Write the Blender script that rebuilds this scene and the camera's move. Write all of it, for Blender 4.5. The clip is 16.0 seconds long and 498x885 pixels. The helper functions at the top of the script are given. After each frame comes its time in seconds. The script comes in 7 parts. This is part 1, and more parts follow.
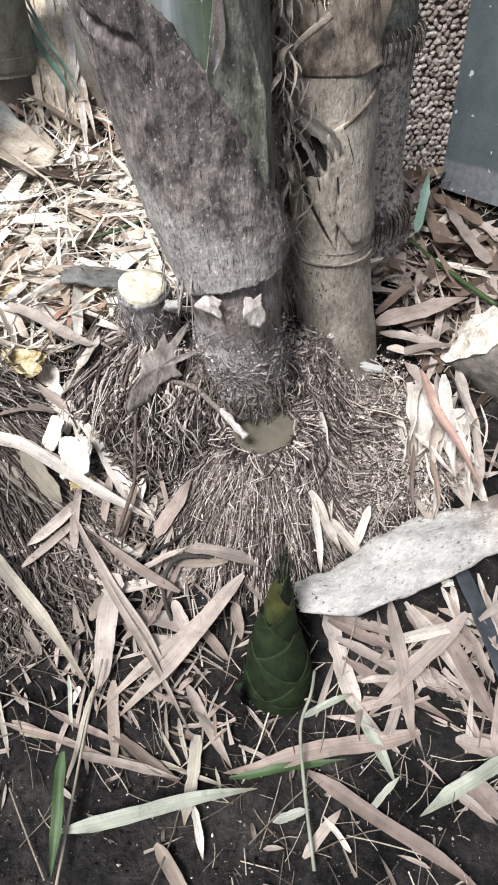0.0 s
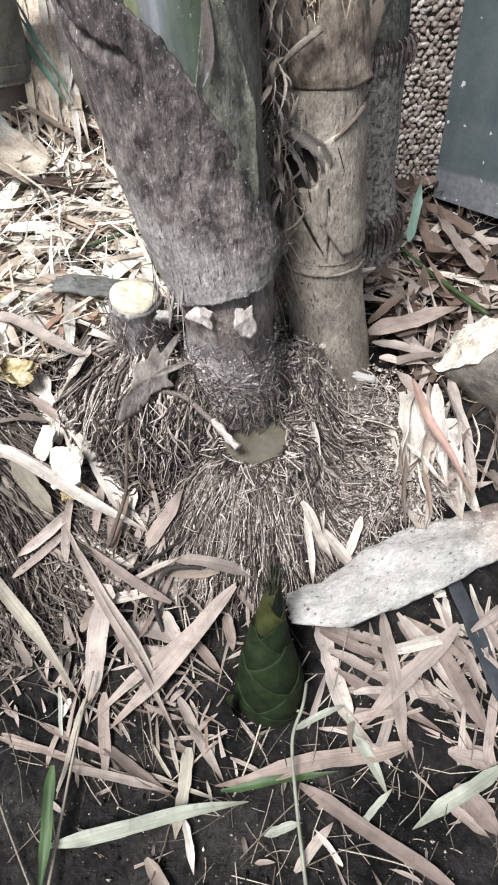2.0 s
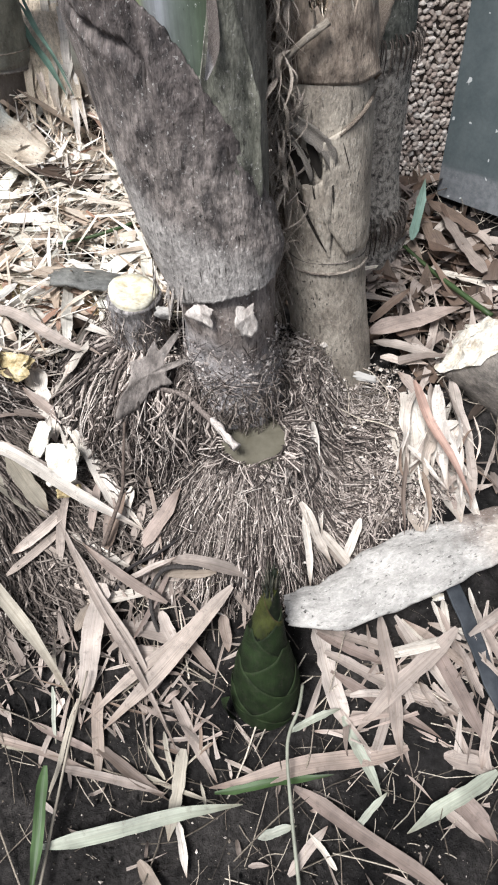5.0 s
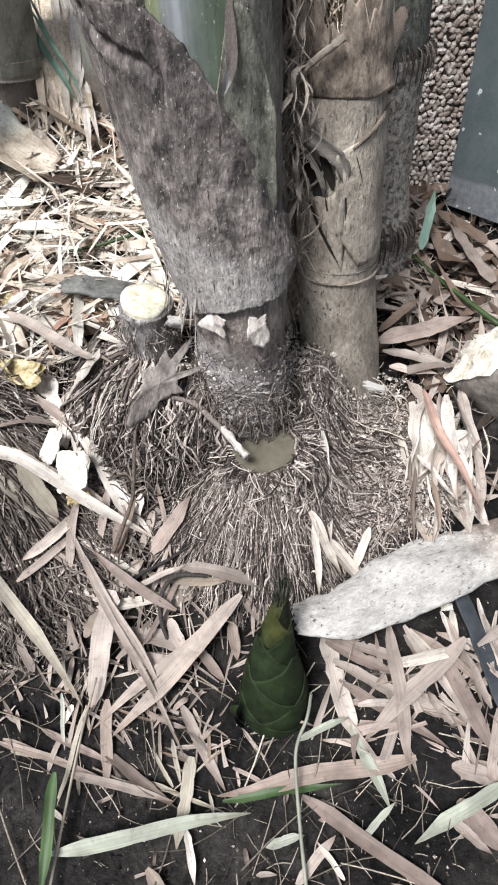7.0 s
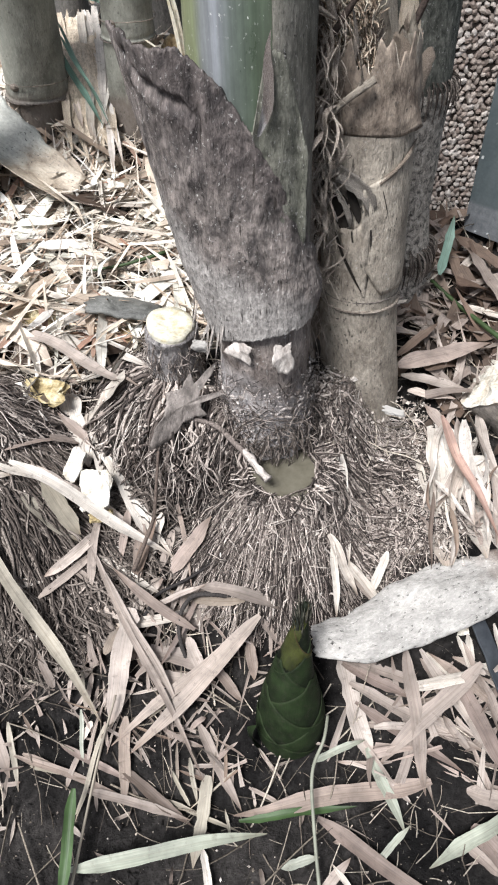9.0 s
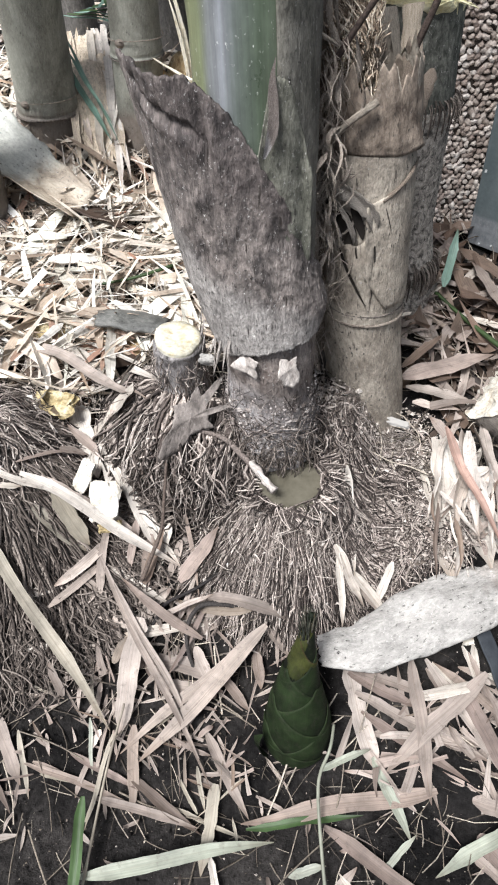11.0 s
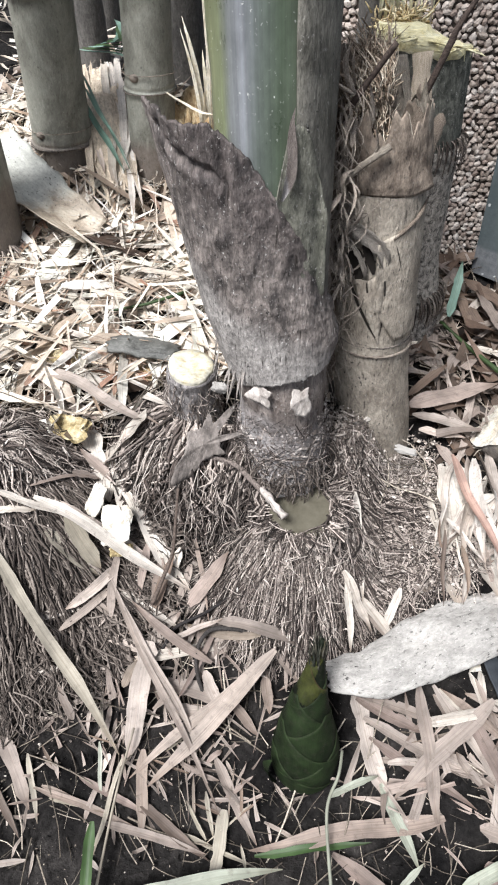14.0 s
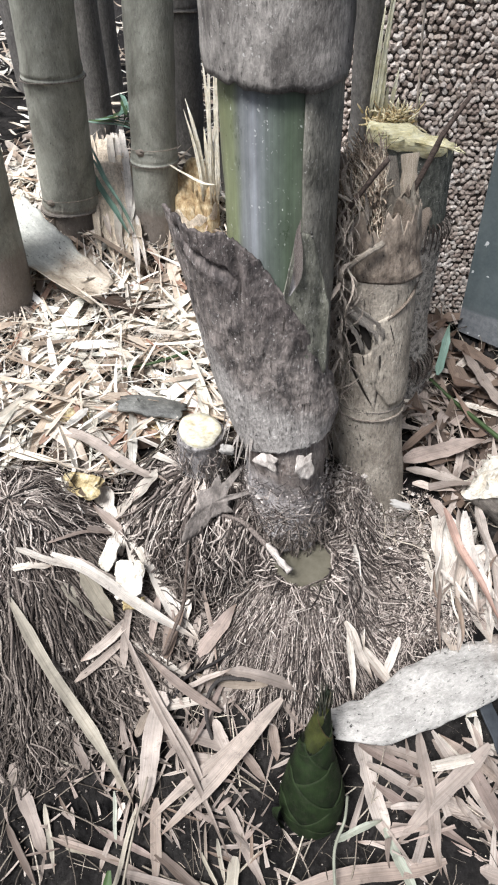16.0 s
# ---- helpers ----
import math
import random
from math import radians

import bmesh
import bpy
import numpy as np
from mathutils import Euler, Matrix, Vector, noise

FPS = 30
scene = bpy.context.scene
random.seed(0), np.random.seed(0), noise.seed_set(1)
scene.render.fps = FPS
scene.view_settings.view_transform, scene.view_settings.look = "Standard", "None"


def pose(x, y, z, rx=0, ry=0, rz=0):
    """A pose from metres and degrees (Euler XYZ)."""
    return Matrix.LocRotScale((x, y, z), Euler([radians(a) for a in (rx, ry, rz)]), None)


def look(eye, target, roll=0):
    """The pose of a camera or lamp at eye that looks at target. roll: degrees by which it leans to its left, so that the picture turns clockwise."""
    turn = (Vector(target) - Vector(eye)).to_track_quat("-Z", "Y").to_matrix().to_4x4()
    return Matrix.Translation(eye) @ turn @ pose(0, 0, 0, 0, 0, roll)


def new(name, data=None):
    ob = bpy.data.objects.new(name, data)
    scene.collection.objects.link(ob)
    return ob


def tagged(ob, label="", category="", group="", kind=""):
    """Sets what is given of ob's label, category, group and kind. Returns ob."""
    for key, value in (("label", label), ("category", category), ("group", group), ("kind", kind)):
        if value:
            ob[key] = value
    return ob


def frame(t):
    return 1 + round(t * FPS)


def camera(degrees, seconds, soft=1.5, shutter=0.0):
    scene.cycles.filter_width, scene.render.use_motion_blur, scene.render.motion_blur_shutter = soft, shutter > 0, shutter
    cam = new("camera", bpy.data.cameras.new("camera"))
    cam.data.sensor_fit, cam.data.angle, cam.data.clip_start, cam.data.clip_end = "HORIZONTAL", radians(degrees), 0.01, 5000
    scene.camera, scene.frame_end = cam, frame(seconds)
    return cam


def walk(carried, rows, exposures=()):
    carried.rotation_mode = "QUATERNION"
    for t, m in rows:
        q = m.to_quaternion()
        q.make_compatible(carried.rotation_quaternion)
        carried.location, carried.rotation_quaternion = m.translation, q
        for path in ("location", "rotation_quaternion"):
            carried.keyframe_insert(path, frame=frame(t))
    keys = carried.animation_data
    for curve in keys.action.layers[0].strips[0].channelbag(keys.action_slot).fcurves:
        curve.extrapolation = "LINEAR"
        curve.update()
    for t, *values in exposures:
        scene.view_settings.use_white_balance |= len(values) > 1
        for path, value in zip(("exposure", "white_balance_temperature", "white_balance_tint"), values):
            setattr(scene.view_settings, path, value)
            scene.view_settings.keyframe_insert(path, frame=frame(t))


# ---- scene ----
cam = camera(45.0, 16.0, soft=2.0)
PATH = [
    (0, (0.033, -0.027, 0.748), (-0.02, 1.228, -0.808), -1.6),
    (0.5, (0.056, -0.032, 0.716), (-0.029, 1.176, -0.876), -3.8),
    (1, (0.033, -0.022, 0.741), (-0.035, 1.22, -0.826), -2.3),
    (1.5, (0.037, -0.02, 0.754), (-0.013, 1.252, -0.788), -1.5),
    (2, (0.04, -0.018, 0.752), (-0.002, 1.247, -0.796), -1.2),
    (2.5, (0.035, -0.018, 0.756), (-0.015, 1.249, -0.79), -1.3),
    (3, (0.036, -0.014, 0.749), (0.01, 1.244, -0.806), -0.3),
    (3.5, (0.038, -0.012, 0.748), (0.005, 1.243, -0.809), -0.4),
    (6, (0.025, -0.001, 0.752), (-0.001, 1.245, -0.813), 0.4),
    (6.5, (0.016, -0.002, 0.762), (-0.031, 1.255, -0.793), -0.0),
    (7, (0.024, -0.001, 0.757), (-0.012, 1.256, -0.798), 0.2),
    (7.5, (0.012, 0.004, 0.772), (-0.013, 1.275, -0.772), 1.1),
    (8, (0.015, 0.002, 0.78), (-0.019, 1.277, -0.761), 1.0),
    (8.5, (0.0, 0.008, 0.781), (-0.053, 1.28, -0.761), 0.6),
    (9, (0.001, 0.006, 0.782), (-0.055, 1.282, -0.757), 0.5),
    (9.5, (0.0, 0.006, 0.783), (-0.067, 1.282, -0.755), 0.2),
    (9.7, (-0.003, 0.005, 0.786), (-0.079, 1.287, -0.747), -0.1),
    (11.8, (0.004, 0.003, 0.798), (-0.08, 1.303, -0.718), -0.6),
    (12, (-0.001, 0.007, 0.799), (-0.097, 1.322, -0.704), -1.0),
    (12.5, (-0.015, 0.008, 0.811), (-0.099, 1.335, -0.683), -0.1),
    (13, (-0.013, 0.006, 0.812), (-0.102, 1.331, -0.684), -0.3),
    (13.5, (-0.009, 0.001, 0.818), (-0.091, 1.332, -0.672), -0.1),
    (14, (-0.017, 0.001, 0.82), (-0.094, 1.336, -0.667), 0.3),
    (14.5, (-0.021, 0.002, 0.819), (-0.114, 1.341, -0.664), -0.1),
    (15, (-0.019, -0.004, 0.818), (-0.12, 1.333, -0.667), -0.7),
    (15.5, (-0.017, -0.007, 0.838), (-0.065, 1.343, -0.637), 0.6),
    (16, (-0.042, -0.009, 0.899), (-0.09, 1.399, -0.521), 0.8),
]
walk(cam, [(t, look(e, g, r)) for t, e, g, r in PATH], exposures=[(0, 0.71, 6080, 10), (16, 0.71, 6080, 10)])

# ---- light ----
SUN_EL, SUN_ROT = radians(62), radians(-136)
world = bpy.data.worlds.new("world")
scene.world = world
world.use_nodes = True
wn = world.node_tree.nodes
sky = wn.new("ShaderNodeTexSky")
sky.sky_type, sky.sun_disc = "NISHITA", False
sky.sun_elevation, sky.sun_rotation = SUN_EL, SUN_ROT
sky.air_density, sky.dust_density = 1.0, 4.0
haze = wn.new("ShaderNodeHueSaturation")
haze.inputs["Saturation"].default_value = 0.4
world.node_tree.links.new(sky.outputs[0], haze.inputs["Color"])
world.node_tree.links.new(haze.outputs[0], wn["Background"].inputs[0])
wn["Background"].inputs[1].default_value = 0.08
sun = new("sun", bpy.data.lights.new("sun", "SUN"))
sun.data.energy, sun.data.angle, sun.data.color = 4.5, radians(22), (1.0, 0.965, 0.92)
sun_dir = Vector((math.sin(SUN_ROT) * math.cos(SUN_EL), math.cos(SUN_ROT) * math.cos(SUN_EL), math.sin(SUN_EL)))
sun.matrix_world = look(sun_dir * 10, (0, 0, 0))

rng = np.random.default_rng(7)


# ---- materials ----
class Nodes:
    """A short way to write node trees."""

    def __init__(self, name, rough=0.8, spec=0.3):
        self.mat = bpy.data.materials.new(name)
        self.mat.use_nodes = True
        self.t = self.mat.node_tree
        self.b = self.t.nodes["Principled BSDF"]
        self.b.inputs["Roughness"].default_value = rough
        self.b.inputs["Specular IOR Level"].default_value = spec

    def put(self, socket, value):
        if isinstance(value, bpy.types.NodeSocket):
            self.t.links.new(value, socket)
        elif value is not None:
            socket.default_value = value

    def node(self, kind, out=0, **inputs):
        n = self.t.nodes.new("ShaderNode" + kind)
        for k, v in inputs.items():
            self.put(n.inputs[k.replace("_", " ")], v)
        return n.outputs[out]

    def coord(self, which="Object", scale=(1, 1, 1)):
        n = self.t.nodes.new("ShaderNodeTexCoord")
        return self.node("Mapping", Vector=n.outputs[which], Scale=scale)

    def noise(self, vec, scale, detail=4.0, rough=0.6, distort=0.0):
        return self.node("TexNoise", Vector=vec, Scale=scale, Detail=detail, Roughness=rough, Distortion=distort)

    def ramp(self, fac, stops):
        n = self.t.nodes.new("ShaderNodeValToRGB")
        self.put(n.inputs[0], fac)
        el = n.color_ramp.elements
        while len(el) < len(stops):
            el.new(0.5)
        for e, (p, c) in zip(el, stops):
            e.position = p
            e.color = (*c, 1) if isinstance(c, tuple) else (c, c, c, 1)
        return n.outputs[0]

    def mix(self, fac, a, b, how="MIX"):
        n = self.t.nodes.new("ShaderNodeMix")
        n.data_type, n.blend_type = "RGBA", how
        self.put(n.inputs[0], fac)
        for s, v in ((n.inputs[6], a), (n.inputs[7], b)):
            self.put(s, (*v, 1) if isinstance(v, tuple) and len(v) == 3 else v)
        return n.outputs[2]

    def math(self, op, a, b=0.5):
        n = self.t.nodes.new("ShaderNodeMath")
        n.operation = op
        self.put(n.inputs[0], a)
        self.put(n.inputs[1], b)
        return n.outputs[0]

    def rand(self, island=False):
        if island:
            return self.t.nodes.new("ShaderNodeNewGeometry").outputs["Random Per Island"]
        return self.t.nodes.new("ShaderNodeObjectInfo").outputs["Random"]

    def bump(self, height, strength=0.4, dist=0.002):
        n = self.t.nodes.new("ShaderNodeBump")
        n.inputs["Strength"].default_value, n.inputs["Distance"].default_value = strength, dist
        self.put(n.inputs["Height"], height)
        self.put(self.b.inputs["Normal"], n.outputs[0])

    def color(self, c):
        self.put(self.b.inputs["Base Color"], (*c, 1) if isinstance(c, tuple) else c)

    def done(self, translucent=0.0, tint=None):
        if translucent:
            tr = self.t.nodes.new("ShaderNodeBsdfTranslucent")
            self.put(tr.inputs[0], tint)
            mx = self.t.nodes.new("ShaderNodeMixShader")
            mx.inputs[0].default_value = translucent
            self.t.links.new(self.b.outputs[0], mx.inputs[1])
            self.t.links.new(tr.outputs[0], mx.inputs[2])
            self.t.links.new(mx.outputs[0], self.t.nodes["Material Output"].inputs[0])
        return self.mat


def leaf_mat(name, colours, island=False, vein=0.35, stain=0.5, rough=0.65):
    """A blade: lengthwise veins, a colour that differs from blade to blade, mildew stains."""
    m = Nodes(name, rough, 0.35)
    r = m.rand(island)
    n = len(colours)
    base = m.ramp(r, [((i + 0.5) / n, c) for i, c in enumerate(colours)])
    uv = m.coord("UV", (2.5, 11, 1))
    off = m.math("MULTIPLY", r, 37.0)
    vec = m.node("VectorMath", Vector=uv)
    vec.node.operation = "ADD"
    comb = m.node("CombineXYZ", X=off, Y=off)
    m.put(vec.node.inputs[1], comb)
    streak = m.noise(vec, 1.0, 6.0, 0.75)
    base = m.mix(vein, base, m.ramp(streak, [(0.32, 0.25), (0.68, 1.5)]), "MULTIPLY")
    patch = m.noise(m.coord("Object"), 22.0, 3.0, 0.6)
    base = m.mix(0.75, base, m.ramp(patch, [(0.3, 0.55), (0.7, 1.35)]), "MULTIPLY")
    cross = m.math("ABSOLUTE", m.node("SeparateXYZ", 1, Vector=m.coord("UV")), 0.0)
    base = m.mix(m.ramp(cross, [(0.02, 0.28), (0.06, 0.0)]), base, m.mix(1.0, base, (0.55, 0.48, 0.42), "MULTIPLY"))
    along = m.math("ADD", m.node("SeparateXYZ", 0, Vector=m.coord("UV")), m.math("MULTIPLY", m.math("SUBTRACT", streak, 0.5), 0.5))
    base = m.mix(m.ramp(along, [(0.8, 0.0), (1.0, 0.7)]), base, m.mix(1.0, base, (0.5, 0.42, 0.36), "MULTIPLY"))
    stains = m.noise(m.coord("Object"), 75.0, 6.0, 0.75)
    base = m.mix(m.ramp(stains, [(0.55, 0.0), (0.7, stain)]), base, (0.09, 0.07, 0.058))
    m.color(base)
    m.bump(streak, 0.35, 0.0012)
    return m.done(0.18, base)


DRY = [(0.294, 0.244, 0.21), (0.389, 0.333, 0.292), (0.232, 0.183, 0.155), (0.42, 0.365, 0.321), (0.157, 0.126, 0.107), (0.326, 0.273, 0.235), (0.305, 0.244, 0.21)]
BLEACHED = [(0.78, 0.71, 0.63), (0.76, 0.75, 0.68), (0.46, 0.33, 0.23), (0.72, 0.71, 0.62), (0.46, 0.37, 0.29), (0.8, 0.73, 0.62), (0.6, 0.5, 0.4), (0.8, 0.78, 0.73), (0.3, 0.235, 0.18)]
PALE = [(0.6, 0.55, 0.49), (0.5, 0.45, 0.39), (0.58, 0.53, 0.46), (0.54, 0.46, 0.4)]
M_DRY = leaf_mat("dry_leaf", DRY, False, 0.38, 0.6)
M_DRY_STUFF = leaf_mat("dry_leaf_litter", DRY, True, 0.4, 0.6)
M_UNDER = leaf_mat("rotting_litter", [(0.095, 0.064, 0.045), (0.055, 0.039, 0.03), (0.13, 0.088, 0.061), (0.03, 0.023, 0.019)], True, 0.4, 0.6)
M_BLEACHED = leaf_mat("bleached_litter", BLEACHED, True, 0.3, 0.5)
M_BACKLEAF = leaf_mat("bleached_back_leaf", BLEACHED, False, 0.3, 0.4)
M_RUSSET = leaf_mat("russet_litter", [(0.34, 0.2, 0.14), (0.45, 0.31, 0.23), (0.24, 0.14, 0.1), (0.55, 0.44, 0.35)], True, 0.4, 0.5)
M_PALE = leaf_mat("bleached_leaf", PALE, False, 0.55, 0.65)
M_SHRED = leaf_mat("shredded_sheath", [(0.56, 0.51, 0.46), (0.64, 0.6, 0.55), (0.46, 0.39, 0.33), (0.6, 0.55, 0.5)], False, 0.5, 0.7)
M_FLAKES = leaf_mat("pale_flakes", [(0.6, 0.54, 0.49), (0.4, 0.34, 0.3), (0.7, 0.66, 0.61), (0.26, 0.215, 0.185)], True, 0.4, 0.4)
M_PINK = leaf_mat("pinkish_leaf", [(0.231, 0.18, 0.155), (0.151, 0.115, 0.0977), (0.281, 0.223, 0.186), (0.211, 0.171, 0.133), (0.331, 0.276, 0.235)], False, 0.42, 0.7)
M_RED = leaf_mat("russet_leaf", [(0.36, 0.24, 0.195), (0.33, 0.245, 0.2)], False, 0.4, 0.4)
M_BROWN = leaf_mat("brown_leaf", [(0.17, 0.122, 0.093), (0.22, 0.163, 0.122), (0.12, 0.09, 0.072)], False, 0.45, 0.5)
M_OLIVE = leaf_mat("olive_straw", [(0.3, 0.268, 0.212), (0.35, 0.315, 0.255)], False, 0.4, 0.4)
M_GREEN = leaf_mat("grass_blade", [(0.04, 0.075, 0.022), (0.05, 0.088, 0.03)], False, 0.3, 0.2, 0.5)
M_PALEGREEN = leaf_mat("wilted_leaf", [(0.285, 0.3, 0.24), (0.32, 0.33, 0.275)], False, 0.35, 0.5, 0.55)
M_BLUEGREEN = leaf_mat("blue_green_leaf", [(0.14, 0.235, 0.185), (0.17, 0.26, 0.21)], False, 0.3, 0.25, 0.5)


def bark_mat(name, dark, light, spots=0.5, lichen=0.3, streak=0.6, patch=6.0, band=None, rough=0.75, tone=(0.35, 0.62), grain=0.65, stripes=(16, 85), mould=None, cracks=0.0, relief=0.0035, run=(1, 1.6), slant=0.42):
    """Culm or sheath skin: patches of two tones, lengthwise streaks, black specks, pale lichen. UV: metres along, metres round.
    band: (height, width, colour): below that height another colour, with a ragged border."""
    m = Nodes(name, rough, 0.3)
    uv = m.coord("UV", (1, 1, 1))
    big = m.noise(m.coord("UV", (*run, 1)), patch, 6.0, 0.65, 0.6)
    base = m.mix(m.ramp(big, [(tone[0], 0.0), (tone[1], 1.0)]), dark, light)
    st = m.noise(m.coord("UV", (*stripes, 1)), 1.0, 5.0, 0.65)
    if band:
        h, w, c = band
        sep = m.node("SeparateXYZ", Vector=uv)
        sep = m.math("ADD", sep, m.math("MULTIPLY", m.node("SeparateXYZ", 1, Vector=uv), slant))
        edge = m.math("ADD", sep, m.math("MULTIPLY", m.math("SUBTRACT", m.noise(uv, 22.0, 5.0), 0.5), w * 2.5))
        pale = m.mix(0.8, (*c, 1), m.ramp(big, [(0.3, 0.7), (0.7, 1.25)]), "MULTIPLY")
        base = m.mix(m.ramp(m.math("ADD", m.math("DIVIDE", m.math("SUBTRACT", edge, h), w), 0.5), [(0.0, 1.0), (1.0, 0.0)]), base, pale)
        if mould:
            base = m.mix(m.ramp(m.math("ADD", m.math("DIVIDE", m.math("SUBTRACT", edge, mould), w * 2), 0.5), [(0.0, 0.0), (1.0, 1.0)]), base, m.mix(1.0, base, (0.6, 0.585, 0.6), "MULTIPLY"))
    base = m.mix(streak, base, m.ramp(st, [(0.25, 0.45), (0.75, 1.45)]), "MULTIPLY")
    fine = m.noise(m.coord("UV", (1, 1.8, 1)), 90.0, 6.0, 0.8)
    base = m.mix(grain, base, m.ramp(fine, [(0.36, 0.35), (0.64, 1.55)]), "MULTIPLY")
    sp = m.noise(m.coord("UV", (110, 210, 1)), 1.0, 3.0, 0.6)
    where = m.noise(uv, 14.0, 2.0)
    mask = m.math("MULTIPLY", m.ramp(sp, [(0.6, 0.0), (0.66, 1.0)]), m.ramp(where, [(0.4, 0.2), (0.62, 1.0)]))
    base = m.mix(m.math("MULTIPLY", mask, spots), base, (0.025, 0.022, 0.02))
    if cracks:
        ck = m.noise(m.coord("UV", (26, 230, 1)), 1.0, 3.0, 0.6, 0.4)
        base = m.mix(m.math("MULTIPLY", m.ramp(ck, [(0.62, 0.0), (0.68, 1.0)]), cracks), base, (0.03, 0.024, 0.02))
    li = m.noise(m.coord("UV", (210, 260, 1)), 1.0, 4.0, 0.65)
    patchy = m.ramp(m.noise(m.coord("UV", (1, 1.3, 1)), 34.0, 3.0, 0.7), [(0.44, 0.05), (0.62, 1.0)])
    base = m.mix(m.math("MULTIPLY", m.math("MULTIPLY", m.ramp(li, [(0.58, 0.0), (0.68, 1.0)]), patchy), lichen), base, (0.62, 0.6, 0.57))
    m.color(base)
    m.bump(m.mix(0.5, m.mix(0.75, st, fine), sp), 0.8, relief)
    m.put(m.b.inputs["Roughness"], m.ramp(fine, [(0.3, rough - 0.12), (0.7, min(1.0, rough + 0.12))]))
    return m.done()


def culm_mat():
    """Living culm: green wall with a yellow-green flank, long streaks, a bluish waxy highlight painted into the colour,
    white lichen dots. UV: metres along, metres round.
    """
    m = Nodes("green_culm", 0.34, 0.35)
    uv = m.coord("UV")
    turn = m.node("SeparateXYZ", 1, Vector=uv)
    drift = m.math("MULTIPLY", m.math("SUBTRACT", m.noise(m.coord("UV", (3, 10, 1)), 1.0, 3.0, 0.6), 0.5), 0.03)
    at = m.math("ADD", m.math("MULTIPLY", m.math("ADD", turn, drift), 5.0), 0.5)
    # the pale bluish stops paint a highlight along one side
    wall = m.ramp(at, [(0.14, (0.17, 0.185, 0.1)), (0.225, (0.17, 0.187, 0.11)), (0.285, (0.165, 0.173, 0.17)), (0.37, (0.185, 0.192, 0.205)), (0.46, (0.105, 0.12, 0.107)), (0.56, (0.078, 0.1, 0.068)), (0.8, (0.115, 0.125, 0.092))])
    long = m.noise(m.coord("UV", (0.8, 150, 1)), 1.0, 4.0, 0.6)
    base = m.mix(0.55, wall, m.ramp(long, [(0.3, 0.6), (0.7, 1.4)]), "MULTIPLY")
    cloud = m.noise(m.coord("UV", (11, 26, 1)), 1.0, 6.0, 0.7)
    base = m.mix(0.8, base, m.ramp(cloud, [(0.32, 0.6), (0.68, 1.4)]), "MULTIPLY")
    dots = m.noise(m.coord("UV", (190, 230, 1)), 1.0, 3.0, 0.6)
    some = m.ramp(m.noise(uv, 30.0, 3.0, 0.7), [(0.46, 0.0), (0.62, 0.8)])
    base = m.mix(m.math("MULTIPLY", m.ramp(dots, [(0.62, 0.0), (0.68, 1.0)]), some), base, (0.6, 0.6, 0.57))
    m.color(base)
    m.bump(long, 0.25, 0.0012)
    m.put(m.b.inputs["Roughness"], m.ramp(cloud, [(0.3, 0.24), (0.7, 0.42)]))
    return m.done()


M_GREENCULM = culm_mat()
M_STEM = bark_mat("culm_base", (0.115, 0.09, 0.078), (0.29, 0.25, 0.225), 0.8, 1.0, 0.4, 26.0, (0.185, 0.07, (0.47, 0.44, 0.43)), cracks=0.6, relief=0.007)
M_SHEATH = bark_mat("culm_sheath", (0.062, 0.054, 0.051), (0.275, 0.237, 0.214), 0.95, 0.9, 0.55, 30.0, (0.362, 0.035, (0.335, 0.311, 0.29)), tone=(0.36, 0.64), grain=0.7, stripes=(9, 90), mould=0.46, cracks=0.9, relief=0.008, run=(0.85, 1.5), slant=0.62)
M_SHEATH_UP = bark_mat("upper_sheath", (0.088, 0.079, 0.072), (0.255, 0.235, 0.215), 0.8, 0.6, 0.4, 14.0)
M_DULLSHEATH = bark_mat("dull_sheath", (0.07, 0.067, 0.055), (0.215, 0.203, 0.172), 0.9, 0.6, 0.35, 12.0, rough=0.6, stripes=(2, 60))
M_SHEATH_MOSS = bark_mat("mossy_sheath", (0.07, 0.071, 0.055), (0.2, 0.195, 0.158), 0.9, 0.9, 0.25, 26.0)
M_DEAD = bark_mat("dead_culm", (0.15, 0.124, 0.098), (0.385, 0.34, 0.28), 1.0, 0.5, 0.2, 13.0, stripes=(5, 60), tone=(0.3, 0.6), grain=0.6, cracks=0.7, relief=0.005)
M_CURL = bark_mat("curled_bark", (0.12, 0.103, 0.087), (0.41, 0.37, 0.325), 0.8, 0.5, 0.5, 60.0, stripes=(20, 160))
M_MOSSY = bark_mat("mossy_culm", (0.038, 0.041, 0.034), (0.185, 0.185, 0.158), 0.7, 0.9, 0.3, 60.0, tone=(0.36, 0.66))
M_NODEDARK = bark_mat("dark_node_ring", (0.05, 0.042, 0.036), (0.22, 0.19, 0.165), 0.5, 0.4, 0.2, 120.0)
M_MOTTLED = bark_mat("mottled_culm", (0.055, 0.05, 0.045), (0.42, 0.383, 0.338), 0.8, 0.8, 0.15, 105.0, tone=(0.36, 0.58), run=(1, 1.1))
M_GREYGREEN = bark_mat("weathered_culm", (0.13, 0.127, 0.105), (0.295, 0.294, 0.25), 0.5, 0.3, 0.3, 9.0, (0.235, 0.03, (0.185, 0.158, 0.134)), grain=0.3, stripes=(3, 40), rough=0.5, slant=0.0)
M_DARKCULM = bark_mat("old_culm", (0.09, 0.085, 0.08), (0.16, 0.15, 0.138), 0.3, 0.2, 0.4, 6.0)
M_OLDSHEATH = bark_mat("old_sheath", (0.17, 0.138, 0.115), (0.52, 0.45, 0.38), 1.0, 0.3, 0.4, 24.0, stripes=(9, 90))
